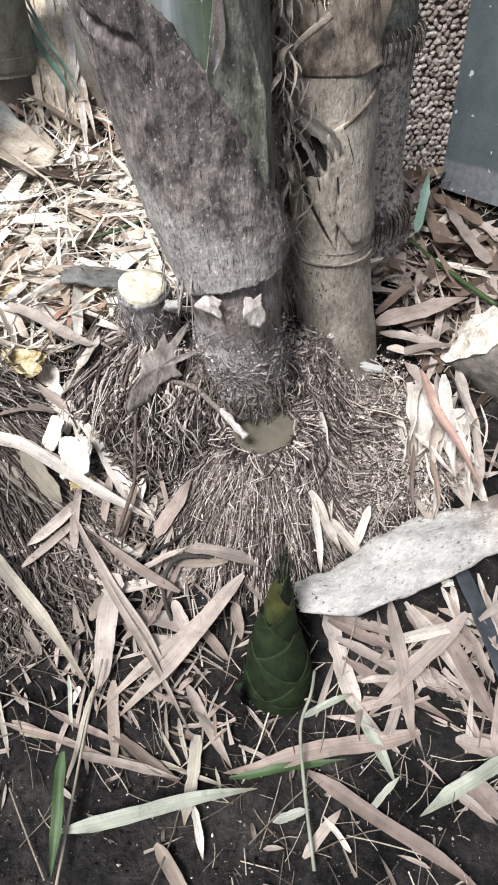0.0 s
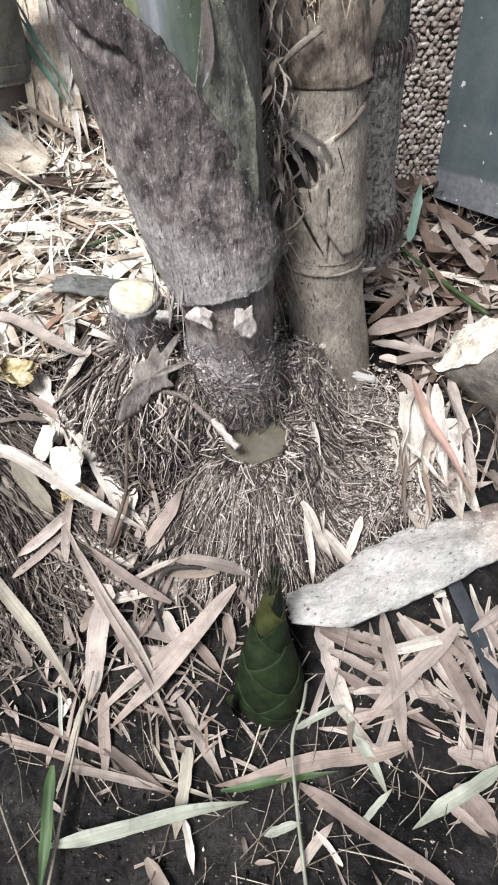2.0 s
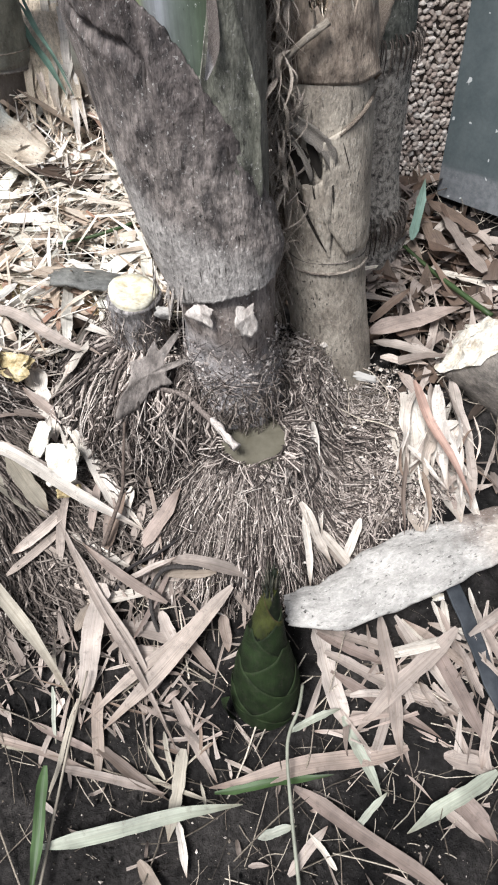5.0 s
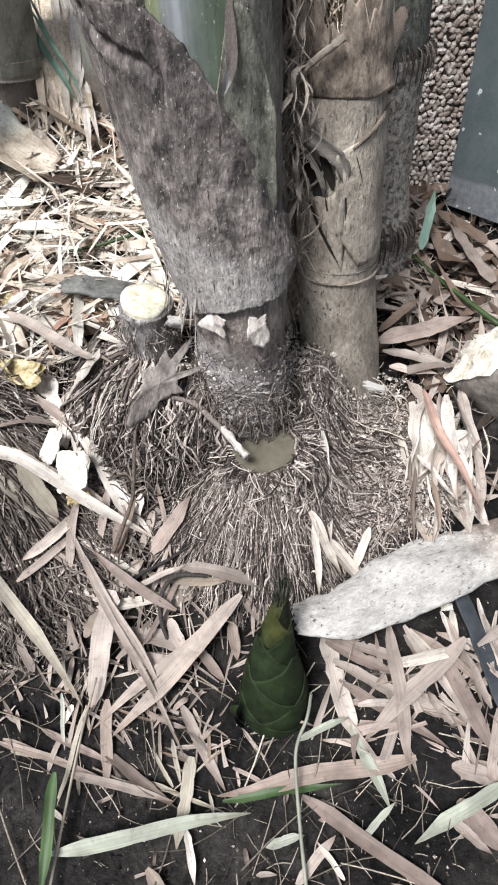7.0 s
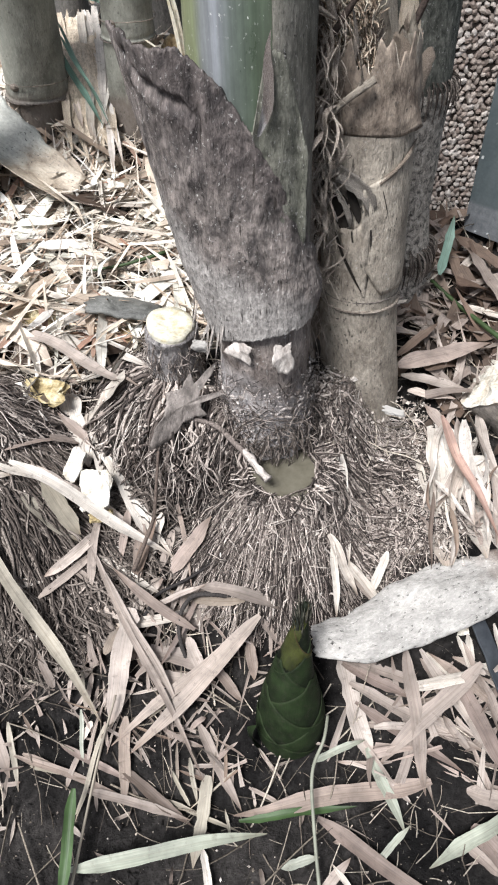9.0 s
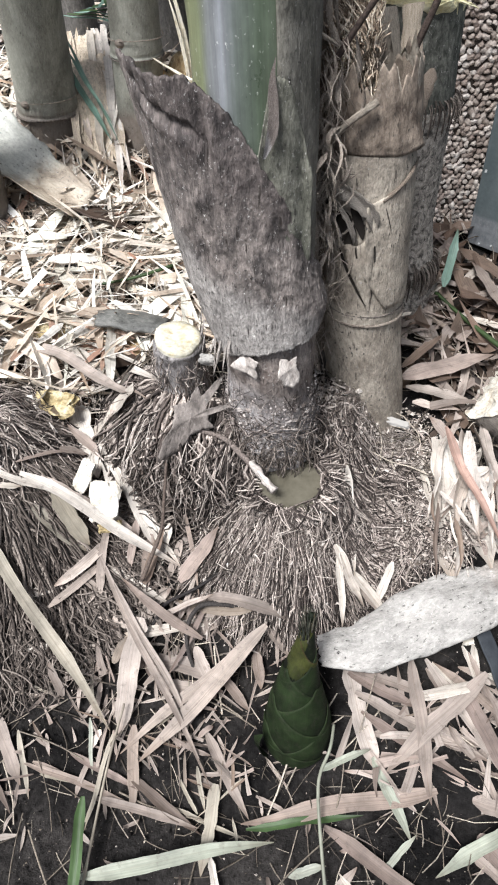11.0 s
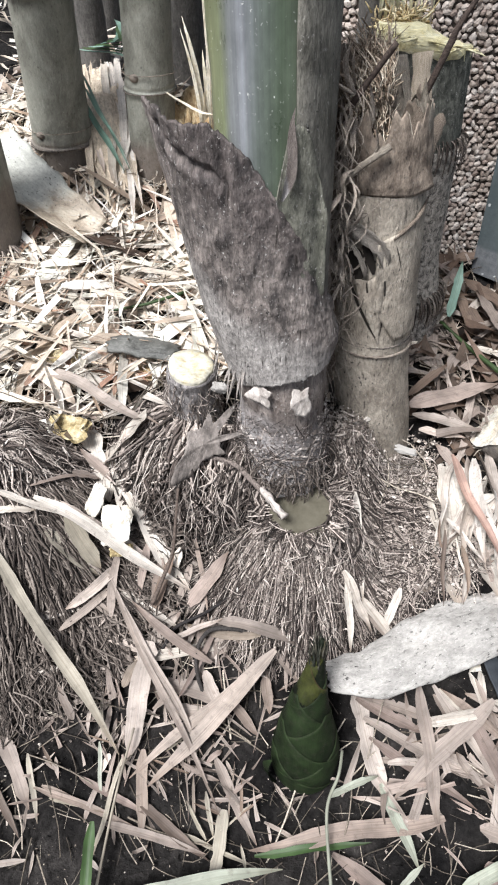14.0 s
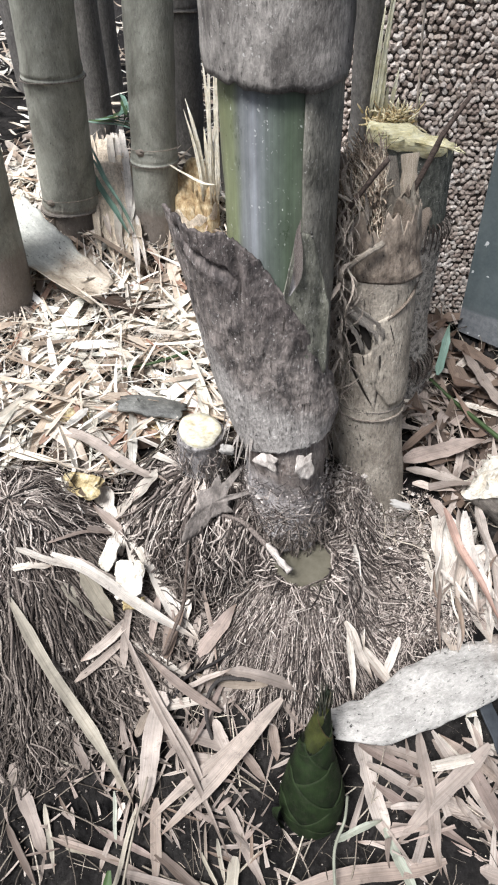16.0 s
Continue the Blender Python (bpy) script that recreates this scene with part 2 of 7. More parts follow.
M_BROWNSHEATH = bark_mat("brown_sheath", (0.085, 0.064, 0.05), (0.31, 0.253, 0.2), 1.0, 0.3, 0.4, 30.0, stripes=(9, 70))
M_NODE = bark_mat("node_ring", (0.1, 0.079, 0.064), (0.33, 0.285, 0.237), 0.5, 0.4, 0.2, 60.0)
M_WHITEBARK = bark_mat("bleached_sheath", (0.17, 0.135, 0.115), (0.37, 0.33, 0.29), 1.0, 0.8, 0.35, 16.0, (0.66, 0.06, (0.325, 0.31, 0.288)), grain=0.42, stripes=(10, 40), cracks=0.25, relief=0.006, tone=(0.42, 0.58))
M_PALEBARK = bark_mat("pale_sheath", (0.22, 0.175, 0.13), (0.46, 0.4, 0.32), 0.9, 0.3, 0.35, 20.0, (0.94, 0.05, (0.5, 0.5, 0.45)), rough=0.45, grain=0.3, stripes=(3, 60))
M_TANBARK = bark_mat("tan_bark", (0.42, 0.34, 0.25), (0.62, 0.53, 0.42), 0.5, 0.2, 0.75, 8.0)
M_WETBARK = bark_mat("wet_bark", (0.045, 0.045, 0.041), (0.14, 0.138, 0.126), 0.6, 0.3, 0.4, 14.0, rough=0.45)


def root_mat(name, c0, c1, c2, island=True, spread=(0.1, 0.6, 0.95)):
    m = Nodes(name, 0.85, 0.2)
    base = m.ramp(m.rand(island), list(zip(spread, (c0, c1, c2))))
    n = m.noise(m.coord("Object"), 330.0, 3.0, 0.7)
    base = m.mix(0.8, base, m.ramp(n, [(0.34, 0.4), (0.66, 1.75)]), "MULTIPLY")
    m.color(base)
    m.bump(n, 0.5, 0.001)
    return m.done()


M_ROOT = root_mat("root", (0.018, 0.0145, 0.013), (0.105, 0.085, 0.075), (0.4, 0.347, 0.308), True, (0.15, 0.55, 0.9))
M_ROOTFINE = root_mat("fine_root", (0.09, 0.073, 0.064), (0.22, 0.187, 0.164), (0.47, 0.42, 0.375))
M_ROOTDARK = root_mat("dark_root", (0.035, 0.028, 0.024), (0.085, 0.07, 0.06), (0.2, 0.17, 0.147))
M_TWIG = root_mat("dark_twig", (0.06, 0.045, 0.038), (0.09, 0.07, 0.058), (0.15, 0.12, 0.1), False)
M_ROOTBLACK = root_mat("black_root", (0.016, 0.014, 0.014), (0.025, 0.022, 0.021), (0.045, 0.04, 0.037), False)
M_FIBRE = root_mat("frayed_fibre", (0.15, 0.11, 0.08), (0.43, 0.34, 0.255), (0.68, 0.6, 0.49))
M_STRAW = root_mat("straw_bits", (0.06, 0.05, 0.04), (0.16, 0.136, 0.108), (0.42, 0.37, 0.305))
M_CRUMB = root_mat("crumbs", (0.11, 0.09, 0.075), (0.27, 0.235, 0.205), (0.5, 0.455, 0.41))


def soil_mat():
    m = Nodes("soil", 0.95, 0.1)
    o = m.coord("Object")
    big = m.noise(o, 7.0, 5.0, 0.65)
    fine = m.noise(o, 130.0, 6.0, 0.75)
    c = m.mix(m.ramp(big, [(0.35, 0.0), (0.65, 1.0)]), (0.008, 0.0075, 0.0075), (0.042, 0.038, 0.0355))
    c = m.mix(0.7, c, m.ramp(fine, [(0.3, 0.45), (0.72, 1.7)]), "MULTIPLY")
    mid = m.noise(o, 34.0, 5.0, 0.7, 0.5)
    c = m.mix(0.8, c, m.ramp(mid, [(0.34, 0.35), (0.66, 1.75)]), "MULTIPLY")
    sp = m.noise(o, 420.0, 2.0, 0.5)
    c = m.mix(m.ramp(sp, [(0.72, 0.0), (0.76, 0.5)]), c, (0.3, 0.275, 0.245))
    m.color(c)
    m.bump(m.mix(0.4, fine, mid), 1.0, 0.025)
    return m.done()


M_SOIL = soil_mat()


def cut_mat(name, c0, c1, c2, fibre=(220, 220, 60)):
    m = Nodes(name, 0.8, 0.25)
    o = m.coord("Object")
    n = m.noise(o, 60.0, 6.0, 0.7)
    f = m.noise(m.coord("Object", fibre), 1.0, 4.0, 0.65)
    c = m.ramp(n, [(0.3, c0), (0.5, c1), (0.68, c2)])
    c = m.mix(0.8, c, m.ramp(f, [(0.3, 0.55), (0.7, 1.25)]), "MULTIPLY")
    m.color(c)
    m.bump(f, 0.8, 0.003)
    return m.done()


M_CUT = cut_mat("cut_face", (0.38, 0.3, 0.14), (0.53, 0.495, 0.39), (0.6, 0.58, 0.51), (55, 90, 60))
M_CUTRIM = cut_mat("rim_cut_face", (0.55, 0.47, 0.22), (0.77, 0.71, 0.45), (0.85, 0.82, 0.64), (45, 320, 320))
M_CUTYELLOW = cut_mat("yellow_cut_face", (0.46, 0.42, 0.25), (0.66, 0.63, 0.46), (0.78, 0.76, 0.65))
M_PULP = cut_mat("orange_pulp", (0.2, 0.12, 0.06), (0.45, 0.33, 0.18), (0.66, 0.57, 0.4))
M_SPLINTER = cut_mat("splinter", (0.6, 0.52, 0.35), (0.8, 0.74, 0.6), (0.85, 0.81, 0.7))
M_CHIP = cut_mat("white_chip", (0.4, 0.33, 0.24), (0.64, 0.6, 0.52), (0.76, 0.74, 0.69))
M_YCHIP = cut_mat("yellow_chip", (0.1, 0.066, 0.036), (0.36, 0.285, 0.145), (0.6, 0.54, 0.38))


def pebble_mat(name, island):
    m = Nodes(name, 0.7, 0.35)
    c = m.ramp(m.rand(island), [(0.0, (0.25, 0.197, 0.167)), (0.35, (0.41, 0.345, 0.297)), (0.7, (0.52, 0.452, 0.4)), (1.0, (0.62, 0.565, 0.515))])
    n = m.noise(m.coord("Object"), 180.0, 4.0, 0.7)
    m.color(m.mix(0.5, c, m.ramp(n, [(0.3, 0.6), (0.7, 1.25)]), "MULTIPLY"))
    m.bump(n, 0.3, 0.001)
    return m.done()


M_PEBBLE, M_PEBBLE_STUFF = pebble_mat("pebble", False), pebble_mat("pebbles", True)


def plain_mat(name, c0, c1, rough, scale, spec=0.3, bump=0.3):
    m = Nodes(name, rough, spec)
    n = m.noise(m.coord("Object"), scale, 6.0, 0.7)
    m.color(m.mix(m.ramp(n, [(0.32, 0.0), (0.68, 1.0)]), c0, c1))
    m.bump(n, bump, 0.002)
    return m.done()


M_MORTAR = plain_mat("mortar", (0.035, 0.028, 0.024), (0.075, 0.062, 0.053), 0.95, 90.0)
M_STRAP = plain_mat("rubber_strip", (0.018, 0.021, 0.025), (0.04, 0.044, 0.05), 0.55, 60.0)
M_WATER = plain_mat("murky_water", (0.075, 0.068, 0.05), (0.125, 0.115, 0.088), 0.15, 30.0, 0.5, 0.03)
M_HOLLOWSHADE = plain_mat("hollow_shade", (0.012, 0.01, 0.009), (0.03, 0.025, 0.02), 0.95, 60.0)


def slab_mat():
    """Blue-grey slab: darker and wet above a tide line, dusty grey below, white specks."""
    m = Nodes("slab", 0.6, 0.2)
    o = m.coord("Object")
    sep = m.node("SeparateXYZ", 2, Vector=o)
    n = m.noise(o, 9.0, 6.0, 0.65)
    line = m.math("ADD", sep, m.math("MULTIPLY", m.math("SUBTRACT", n, 0.5), 0.05))
    low = m.ramp(m.math("ADD", m.math("MULTIPLY", m.math("SUBTRACT", line, 0.06), 120.0), 0.5), [(0.0, 1.0), (1.0, 0.0)])
    c = m.mix(m.ramp(n, [(0.35, 0.0), (0.65, 1.0)]), (0.07, 0.088, 0.092), (0.12, 0.14, 0.145))
    c = m.mix(low, c, m.mix(m.ramp(m.noise(o, 70.0, 5.0, 0.7), [(0.35, 0.0), (0.65, 1.0)]), (0.13, 0.138, 0.146), (0.22, 0.228, 0.236)))
    sp = m.noise(o, 60.0, 2.0, 0.5)
    c = m.mix(m.ramp(sp, [(0.69, 0.0), (0.72, 0.9)]), c, (0.62, 0.63, 0.62))
    fine = m.noise(o, 160.0, 4.0, 0.7)
    m.color(m.mix(0.35, c, m.ramp(fine, [(0.3, 0.7), (0.7, 1.25)]), "MULTIPLY"))
    m.bump(fine, 0.15, 0.001)
    return m.done()


M_SLAB = slab_mat()


def shoot_mat(name, c0, c1, tip):
    m = Nodes(name, 0.7, 0.15)
    uv = m.coord("UV")
    sep = m.node("SeparateXYZ", Vector=uv)
    st = m.noise(m.coord("UV", (4, 90, 1)), 1.0, 4.0, 0.6)
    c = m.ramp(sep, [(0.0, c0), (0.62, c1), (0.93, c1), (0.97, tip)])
    c = m.mix(0.55, c, m.ramp(st, [(0.3, 0.5), (0.7, 1.35)]), "MULTIPLY")
    n = m.noise(m.coord("Object"), 140.0, 4.0, 0.7)
    c = m.mix(0.6, c, m.ramp(m.noise(m.coord("Object"), 45.0, 4.0, 0.6), [(0.34, 0.25), (0.66, 1.9)]), "MULTIPLY")
    c = m.mix(m.ramp(n, [(0.52, 0.0), (0.75, 0.55)]), c, (0.03, 0.028, 0.02))
    m.color(c)
    m.bump(st, 0.4, 0.001)
    return m.done()


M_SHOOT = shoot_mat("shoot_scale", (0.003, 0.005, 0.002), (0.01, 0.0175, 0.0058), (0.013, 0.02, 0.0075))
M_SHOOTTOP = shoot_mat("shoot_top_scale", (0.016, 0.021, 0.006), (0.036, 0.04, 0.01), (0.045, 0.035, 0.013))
M_FLAKE = bark_mat("torn_flake", (0.3, 0.262, 0.235), (0.56, 0.51, 0.465), 0.6, 0.4, 0.4, 40.0)
M_SCRAP = bark_mat("grey_scrap", (0.085, 0.073, 0.065), (0.235, 0.205, 0.185), 0.6, 0.4, 0.5, 20.0)
M_SHOOTTIP = root_mat("shoot_blade", (0.012, 0.014, 0.01), (0.024, 0.025, 0.018), (0.06, 0.055, 0.042), True)


# ---- shapes ----
def ss(a, b, x):
    t = np.clip((x - a) / (b - a), 0, 1)
    return t * t * (3 - 2 * t)


def seg_dist(x, y, ax, ay, bx, by):
    t = np.clip(((x - ax) * (bx - ax) + (y - ay) * (by - ay)) / ((bx - ax) ** 2 + (by - ay) ** 2), 0, 1)
    return np.hypot(x - ax - t * (bx - ax), y - ay - t * (by - ay))


def smax(a, b, k=0.02):
    h = np.clip(0.5 + 0.5 * (a - b) / k, 0, 1)
    return b * (1 - h) + a * h + k * h * (1 - h)


def height(x, y):
    """The ground: a bank that rises to the clump, root mounds on it, and litter heaped up behind."""
    x, y = np.asarray(x, float), np.asarray(y, float)
    z = -0.2 + 0.25 * np.clip((y - 0.15) / 0.65, 0, 1)
    z = z + 0.17 * ss(1.15, 1.75, y) * ss(0.1, -0.2, x) + 0.06 * ss(0.8, 1.2, y) * ss(0.1, 0.3, x)
    z = z + 0.07 * np.exp(-(((x - 0.29) / 0.14) ** 2) - ((y - 0.46) / 0.14) ** 2)
    old = 0.065 - 1.15 * np.maximum(0, np.hypot(x - 0.03, y - 0.55) - 0.05)
    clump = 0.115 - 1.7 * np.maximum(0, seg_dist(x, y, -0.16, 0.69, 0.06, 0.71) - 0.07)
    left = 0.1 - 1.0 * np.maximum(0, np.hypot(x + 0.47, y - 0.62) - 0.06)
    for mound in (old, clump, left):
        z = smax(z, mound)
    z = z - 0.016 * np.exp(-((np.hypot((x - 0.032) / 0.05, (y - 0.548) / 0.05)) ** 4))
    return z


def mesh(name, v, f, uv=None, smooth=True):
    me = bpy.data.meshes.new(name)
    me.from_pydata([tuple(map(float, p)) for p in v], [], [tuple(map(int, q)) for q in f])
    if uv is not None:
        layer = me.uv_layers.new(name="uv")
        idx = np.empty(len(me.loops), int)
        me.loops.foreach_get("vertex_index", idx)
        layer.data.foreach_set("uv", np.asarray(uv, np.float32)[idx].ravel())
    me.polygons.foreach_set("use_smooth", [smooth] * len(me.polygons))
    return me


class Geo:
    """Gathers vertices, faces and uv of one mesh."""

    def __init__(self):
        self.v, self.f, self.uv, self.n = [], [], [], 0

    def add(self, v, f, uv=None):
        v = np.asarray(v, float).reshape(-1, 3)
        self.v.append(v)
        self.uv.append(np.zeros((len(v), 2)) if uv is None else np.asarray(uv, float).reshape(-1, 2))
        self.f += [tuple(i + self.n for i in q) for q in f]
        self.n += len(v)
        return self

    def mesh(self, name, smooth=True):
        return mesh(name, np.concatenate(self.v), self.f, np.concatenate(self.uv), smooth)


def thing(name, loc, label, category, group="", kind=""):
    ob = new(name)
    ob.location = loc
    return tagged(ob, label, category, group, kind)


def part(name, me, material, parent, label="", kind=""):
    """One mesh in world coordinates under its thing or part."""
    ob = new(name, me)
    if len(me.materials) == 0:
        me.materials.append(material)
    ob.parent = parent
    if parent.parent is None:
        ob.matrix_parent_inverse = Matrix.Translation(-parent.location)
    return tagged(ob, label, kind=kind)


def single(name, me, material, label, category, group="", kind=""):
    ob = new(name, me)
    if len(me.materials) == 0:
        me.materials.append(material)
    return tagged(ob, label, category, group, kind)


def grid_faces(nu, nv, wrap=False):
    f = []
    for i in range(nu - 1):
        for j in range(nv if wrap else nv - 1):
            k = (j + 1) % nv
            f.append((i * nv + j, i * nv + k, (i + 1) * nv + k, (i + 1) * nv + j))
    return f


def wob(p, scale, amount, seed=0.0):
    return noise.noise(Vector((p[0] * scale + seed, p[1] * scale - seed, p[2] * scale + 2 * seed))) * amount


def axis_at(axis, z):
    """The place of a culm's axis, and its radius, at the height z. axis: rows of x, y, z, radius."""
    a = np.array(axis, float)
    return [float(np.interp(z, a[:, 2], a[:, i])) for i in (0, 1)] + [z, float(np.interp(z, a[:, 2], a[:, 3]))]


def culm_mesh(name, axis, nodes=(), seg=40, step=0.012, rough=0.0015, top=None, bottom=None):
    """A culm: a bent, slightly uneven pipe that swells at its nodes. top: a function of the angle for a ragged end."""
    z0 = axis[0][2] if bottom is None else bottom
    z1 = axis[-1][2]
    zs = set(np.arange(z0, z1, step if z1 - z0 < 1 else 0.02)) | {z1}
    for zn in nodes:
        zs |= {zn + d for d in (-0.012, -0.007, -0.004, -0.002, 0, 0.002, 0.004, 0.008, 0.014) if z0 < zn + d < z1}
    zs = sorted(zs)
    v, uv = [], []
    for z in zs:
        for j in range(seg):
            a = 2 * math.pi * j / seg
            zz = z if top is None else min(z, top(a))
            x, y, _, r = axis_at(axis, zz)
            for zn in nodes:
                r += 0.0042 * math.exp(-(((zz - zn) / 0.003) ** 2)) + 0.0028 * math.exp(-(((zz - zn - 0.011) / 0.007) ** 2)) - 0.0015 * math.exp(-(((zz - zn - 0.005) / 0.0015) ** 2))
            p = (x + r * math.sin(a), y - r * math.cos(a), zz)
            r += wob(p, 30, rough) + wob(p, 9, rough * 1.5)
            v.append((x + r * math.sin(a), y - r * math.cos(a), zz))
            uv.append((zz, (a if a <= math.pi else a - 2 * math.pi) * r))
    f = grid_faces(len(zs), seg, True)
    n = len(v)
    if top is None:
        x, y, z, r = axis_at(axis, z1)
        v.append((x, y, z1)), uv.append((z1, 0))
        f += [(n - seg + j, n - seg + (j + 1) % seg, n) for j in range(seg)]
    return mesh(name, v, f, uv)


def shell_mesh(name, axis, phi0, phi1, bottom, top, extra, thick=0.003, nphi=70, nz=34, rough=0.002, seed=0.0):
    """A sheath: a curved sheet round a culm between two ragged edges, with thickness. Angles in degrees from the front, to the right.
    extra(phi, s): distance out from the culm's skin; s runs from 0 below to 1 above."""
    v, uv = [], []
    for side in (0, 1):
        for i in range(nz):
            s = i / (nz - 1)
            for j in range(nphi):
                ph = phi0 + (phi1 - phi0) * j / (nphi - 1)
                a = radians(ph)
                z = bottom(ph) + (top(ph) - bottom(ph)) * s
                x, y, _, r = axis_at(axis, z)
                q = (x + r * math.sin(a), y - r * math.cos(a), z)
                r += extra(ph, s) + wob(q, 26, rough, seed) + wob(q, 70, rough * 0.5, seed) - side * thick
                v.append((x + r * math.sin(a), y - r * math.cos(a), z))
                uv.append((z, a * r))
    f = grid_faces(nz, nphi)
    n = nz * nphi
    f += [tuple(reversed([n + k for k in q])) for q in f[:]]
    edge = [(i, i + 1) for i in range(nphi - 1)] + [((nz - 1) * nphi + i + 1, (nz - 1) * nphi + i) for i in range(nphi - 1)]
    edge += [((i + 1) * nphi, i * nphi) for i in range(nz - 1)] + [(i * nphi + nphi - 1, (i + 1) * nphi + nphi - 1) for i in range(nz - 1)]
    f += [(b, a, a + n, b + n) for a, b in edge]
    return mesh(name, v, f, uv)


def tube(g, pts, radii, seg=8, lump=0.0, caps=True):
    """Adds a bent round stick through the points."""
    pts = [Vector(p) for p in pts]
    v, uv, run = [], [], 0.0
    up = Vector((0.13, 0.31, 0.94))
    for i, p in enumerate(pts):
        t = (pts[min(i + 1, len(pts) - 1)] - pts[max(i - 1, 0)]).normalized()
        s = t.cross(up)
        s = s.normalized() if s.length > 1e-4 else t.cross(Vector((1, 0, 0))).normalized()
        w = t.cross(s)
        run += (p - pts[i - 1]).length if i else 0
        r = radii[i] if isinstance(radii, (list, tuple)) else radii
        for j in range(seg):
            a = 2 * math.pi * j / seg
            q = p + (s * math.cos(a) + w * math.sin(a)) * r * (1 + lump * noise.noise(p * 90 + Vector((j, 0, 0))))
            v.append(q), uv.append((run, a * r))
    f = grid_faces(len(pts), seg, True)
    if caps:
        f += [tuple(range(seg - 1, -1, -1)), tuple(range(len(v) - seg, len(v)))]
    return g.add(v, f, uv)


def smooth_path(pts, n=14):
    """A rounded line through a few points."""
    pts = [Vector(p) for p in pts]
    out = []
    ext = [pts[0] * 2 - pts[1]] + pts + [pts[-1] * 2 - pts[-2]]
    for i in range(1, len(ext) - 2):
        a, b, c, d = ext[i - 1:i + 3]
        for k in range(n):
            t = k / n
            out.append(0.5 * ((2 * b) + (c - a) * t + (2 * a - 5 * b + 4 * c - d) * t * t + (3 * b - a - 3 * c + d) * t ** 3))
    return out + [pts[-1]]


def strands(g, p, r, sides=3):
    """Adds many thin strands at once. p: strands x stations x 3; r: strands x stations."""
    n, k, _ = p.shape
    t = np.gradient(p, axis=1)
    t /= np.linalg.norm(t, axis=2, keepdims=True) + 1e-9
    ref = np.array([0.31, 0.17, 0.93])
    s = np.cross(t, ref)
    s /= np.linalg.norm(s, axis=2, keepdims=True) + 1e-9
    w = np.cross(t, s)
    rings = [p + (s * math.cos(a) + w * math.sin(a)) * r[..., None] for a in (2 * math.pi * j / sides for j in range(sides))]
    v = np.stack(rings, 2).reshape(-1, 3)
    uv = np.stack([np.tile(np.linspace(0, 1, k)[None, :, None], (n, 1, sides)), np.tile(np.arange(sides)[None, None, :] / sides, (n, k, 1))], -1).reshape(-1, 2)
    f = []
    for i in range(n):
        o = i * k * sides
        for q in range(k - 1):
            for j in range(sides):
                j2 = (j + 1) % sides
                f.append((o + q * sides + j, o + q * sides + j2, o + (q + 1) * sides + j2, o + (q + 1) * sides + j))
    return g.add(v, f, uv)


def radial_roots(g, n, cx, cy, r0, r1, a0, a1, thick=(0.0012, 0.0028), lift=(0.0, 0.014), wander=0.25, k=7, length=(0.5, 1.0), stretch=1.0):
    """Roots that run down a mound from its middle. Angles in degrees: 0 faces the front, positive to the right."""
    a = np.radians(rng.uniform(a0, a1, n))
    start = r0 + (r1 - r0) * rng.random(n) ** 1.3 * 0.6
    ln = (r1 - start) * rng.uniform(length[0], length[1], n)
    s = np.linspace(0, 1, k)
    rad = start[:, None] + ln[:, None] * s
    ang = a[:, None] + np.cumsum(rng.normal(0, wander / k, (n, k)), 1)
    x, y = cx + stretch * rad * np.sin(ang), cy - rad * np.cos(ang)
    clear = ~(np.hypot((x - 0.032) / 0.04, (y - 0.55) / 0.04) < 1).any(1)
    x, y, n = x[clear], y[clear], int(clear.sum())
    lf = rng.uniform(lift[0], lift[1], n)[:, None] * (0.6 + 0.6 * np.sin(s * math.pi)[None, :])
    z = height(x, y) + lf + rng.normal(0, 0.0012, (n, k))
    r = rng.uniform(thick[0], thick[1], n)[:, None] * np.linspace(1, 0.45, k)[None, :]
    return strands(g, np.stack([x, y, z], -1), r)


def offshoots(g, p, r, n, ln=(0.005, 0.018), drop=0.5):
    """Short side rootlets that stand off from strands already laid."""
    i, q = rng.integers(0, p.shape[0], n), rng.integers(1, p.shape[1] - 1, n)
    d = rng.normal(0, 1, (n, 3)) + np.array([0, -0.35, -drop])
    d /= np.linalg.norm(d, axis=1, keepdims=True)
    s = np.linspace(0, 1, 4)
    length = rng.uniform(ln[0], ln[1], n)
    c = p[i, q][:, None] + d[:, None] * (length[:, None] * s)[..., None] + (rng.normal(0, 0.22, (n, 3)) * length[:, None])[:, None] * (s ** 2)[None, :, None]
    return strands(g, c, (r[i, q] * rng.uniform(0.35, 0.75, n))[:, None] * np.linspace(1, 0.5, 4)[None, :])


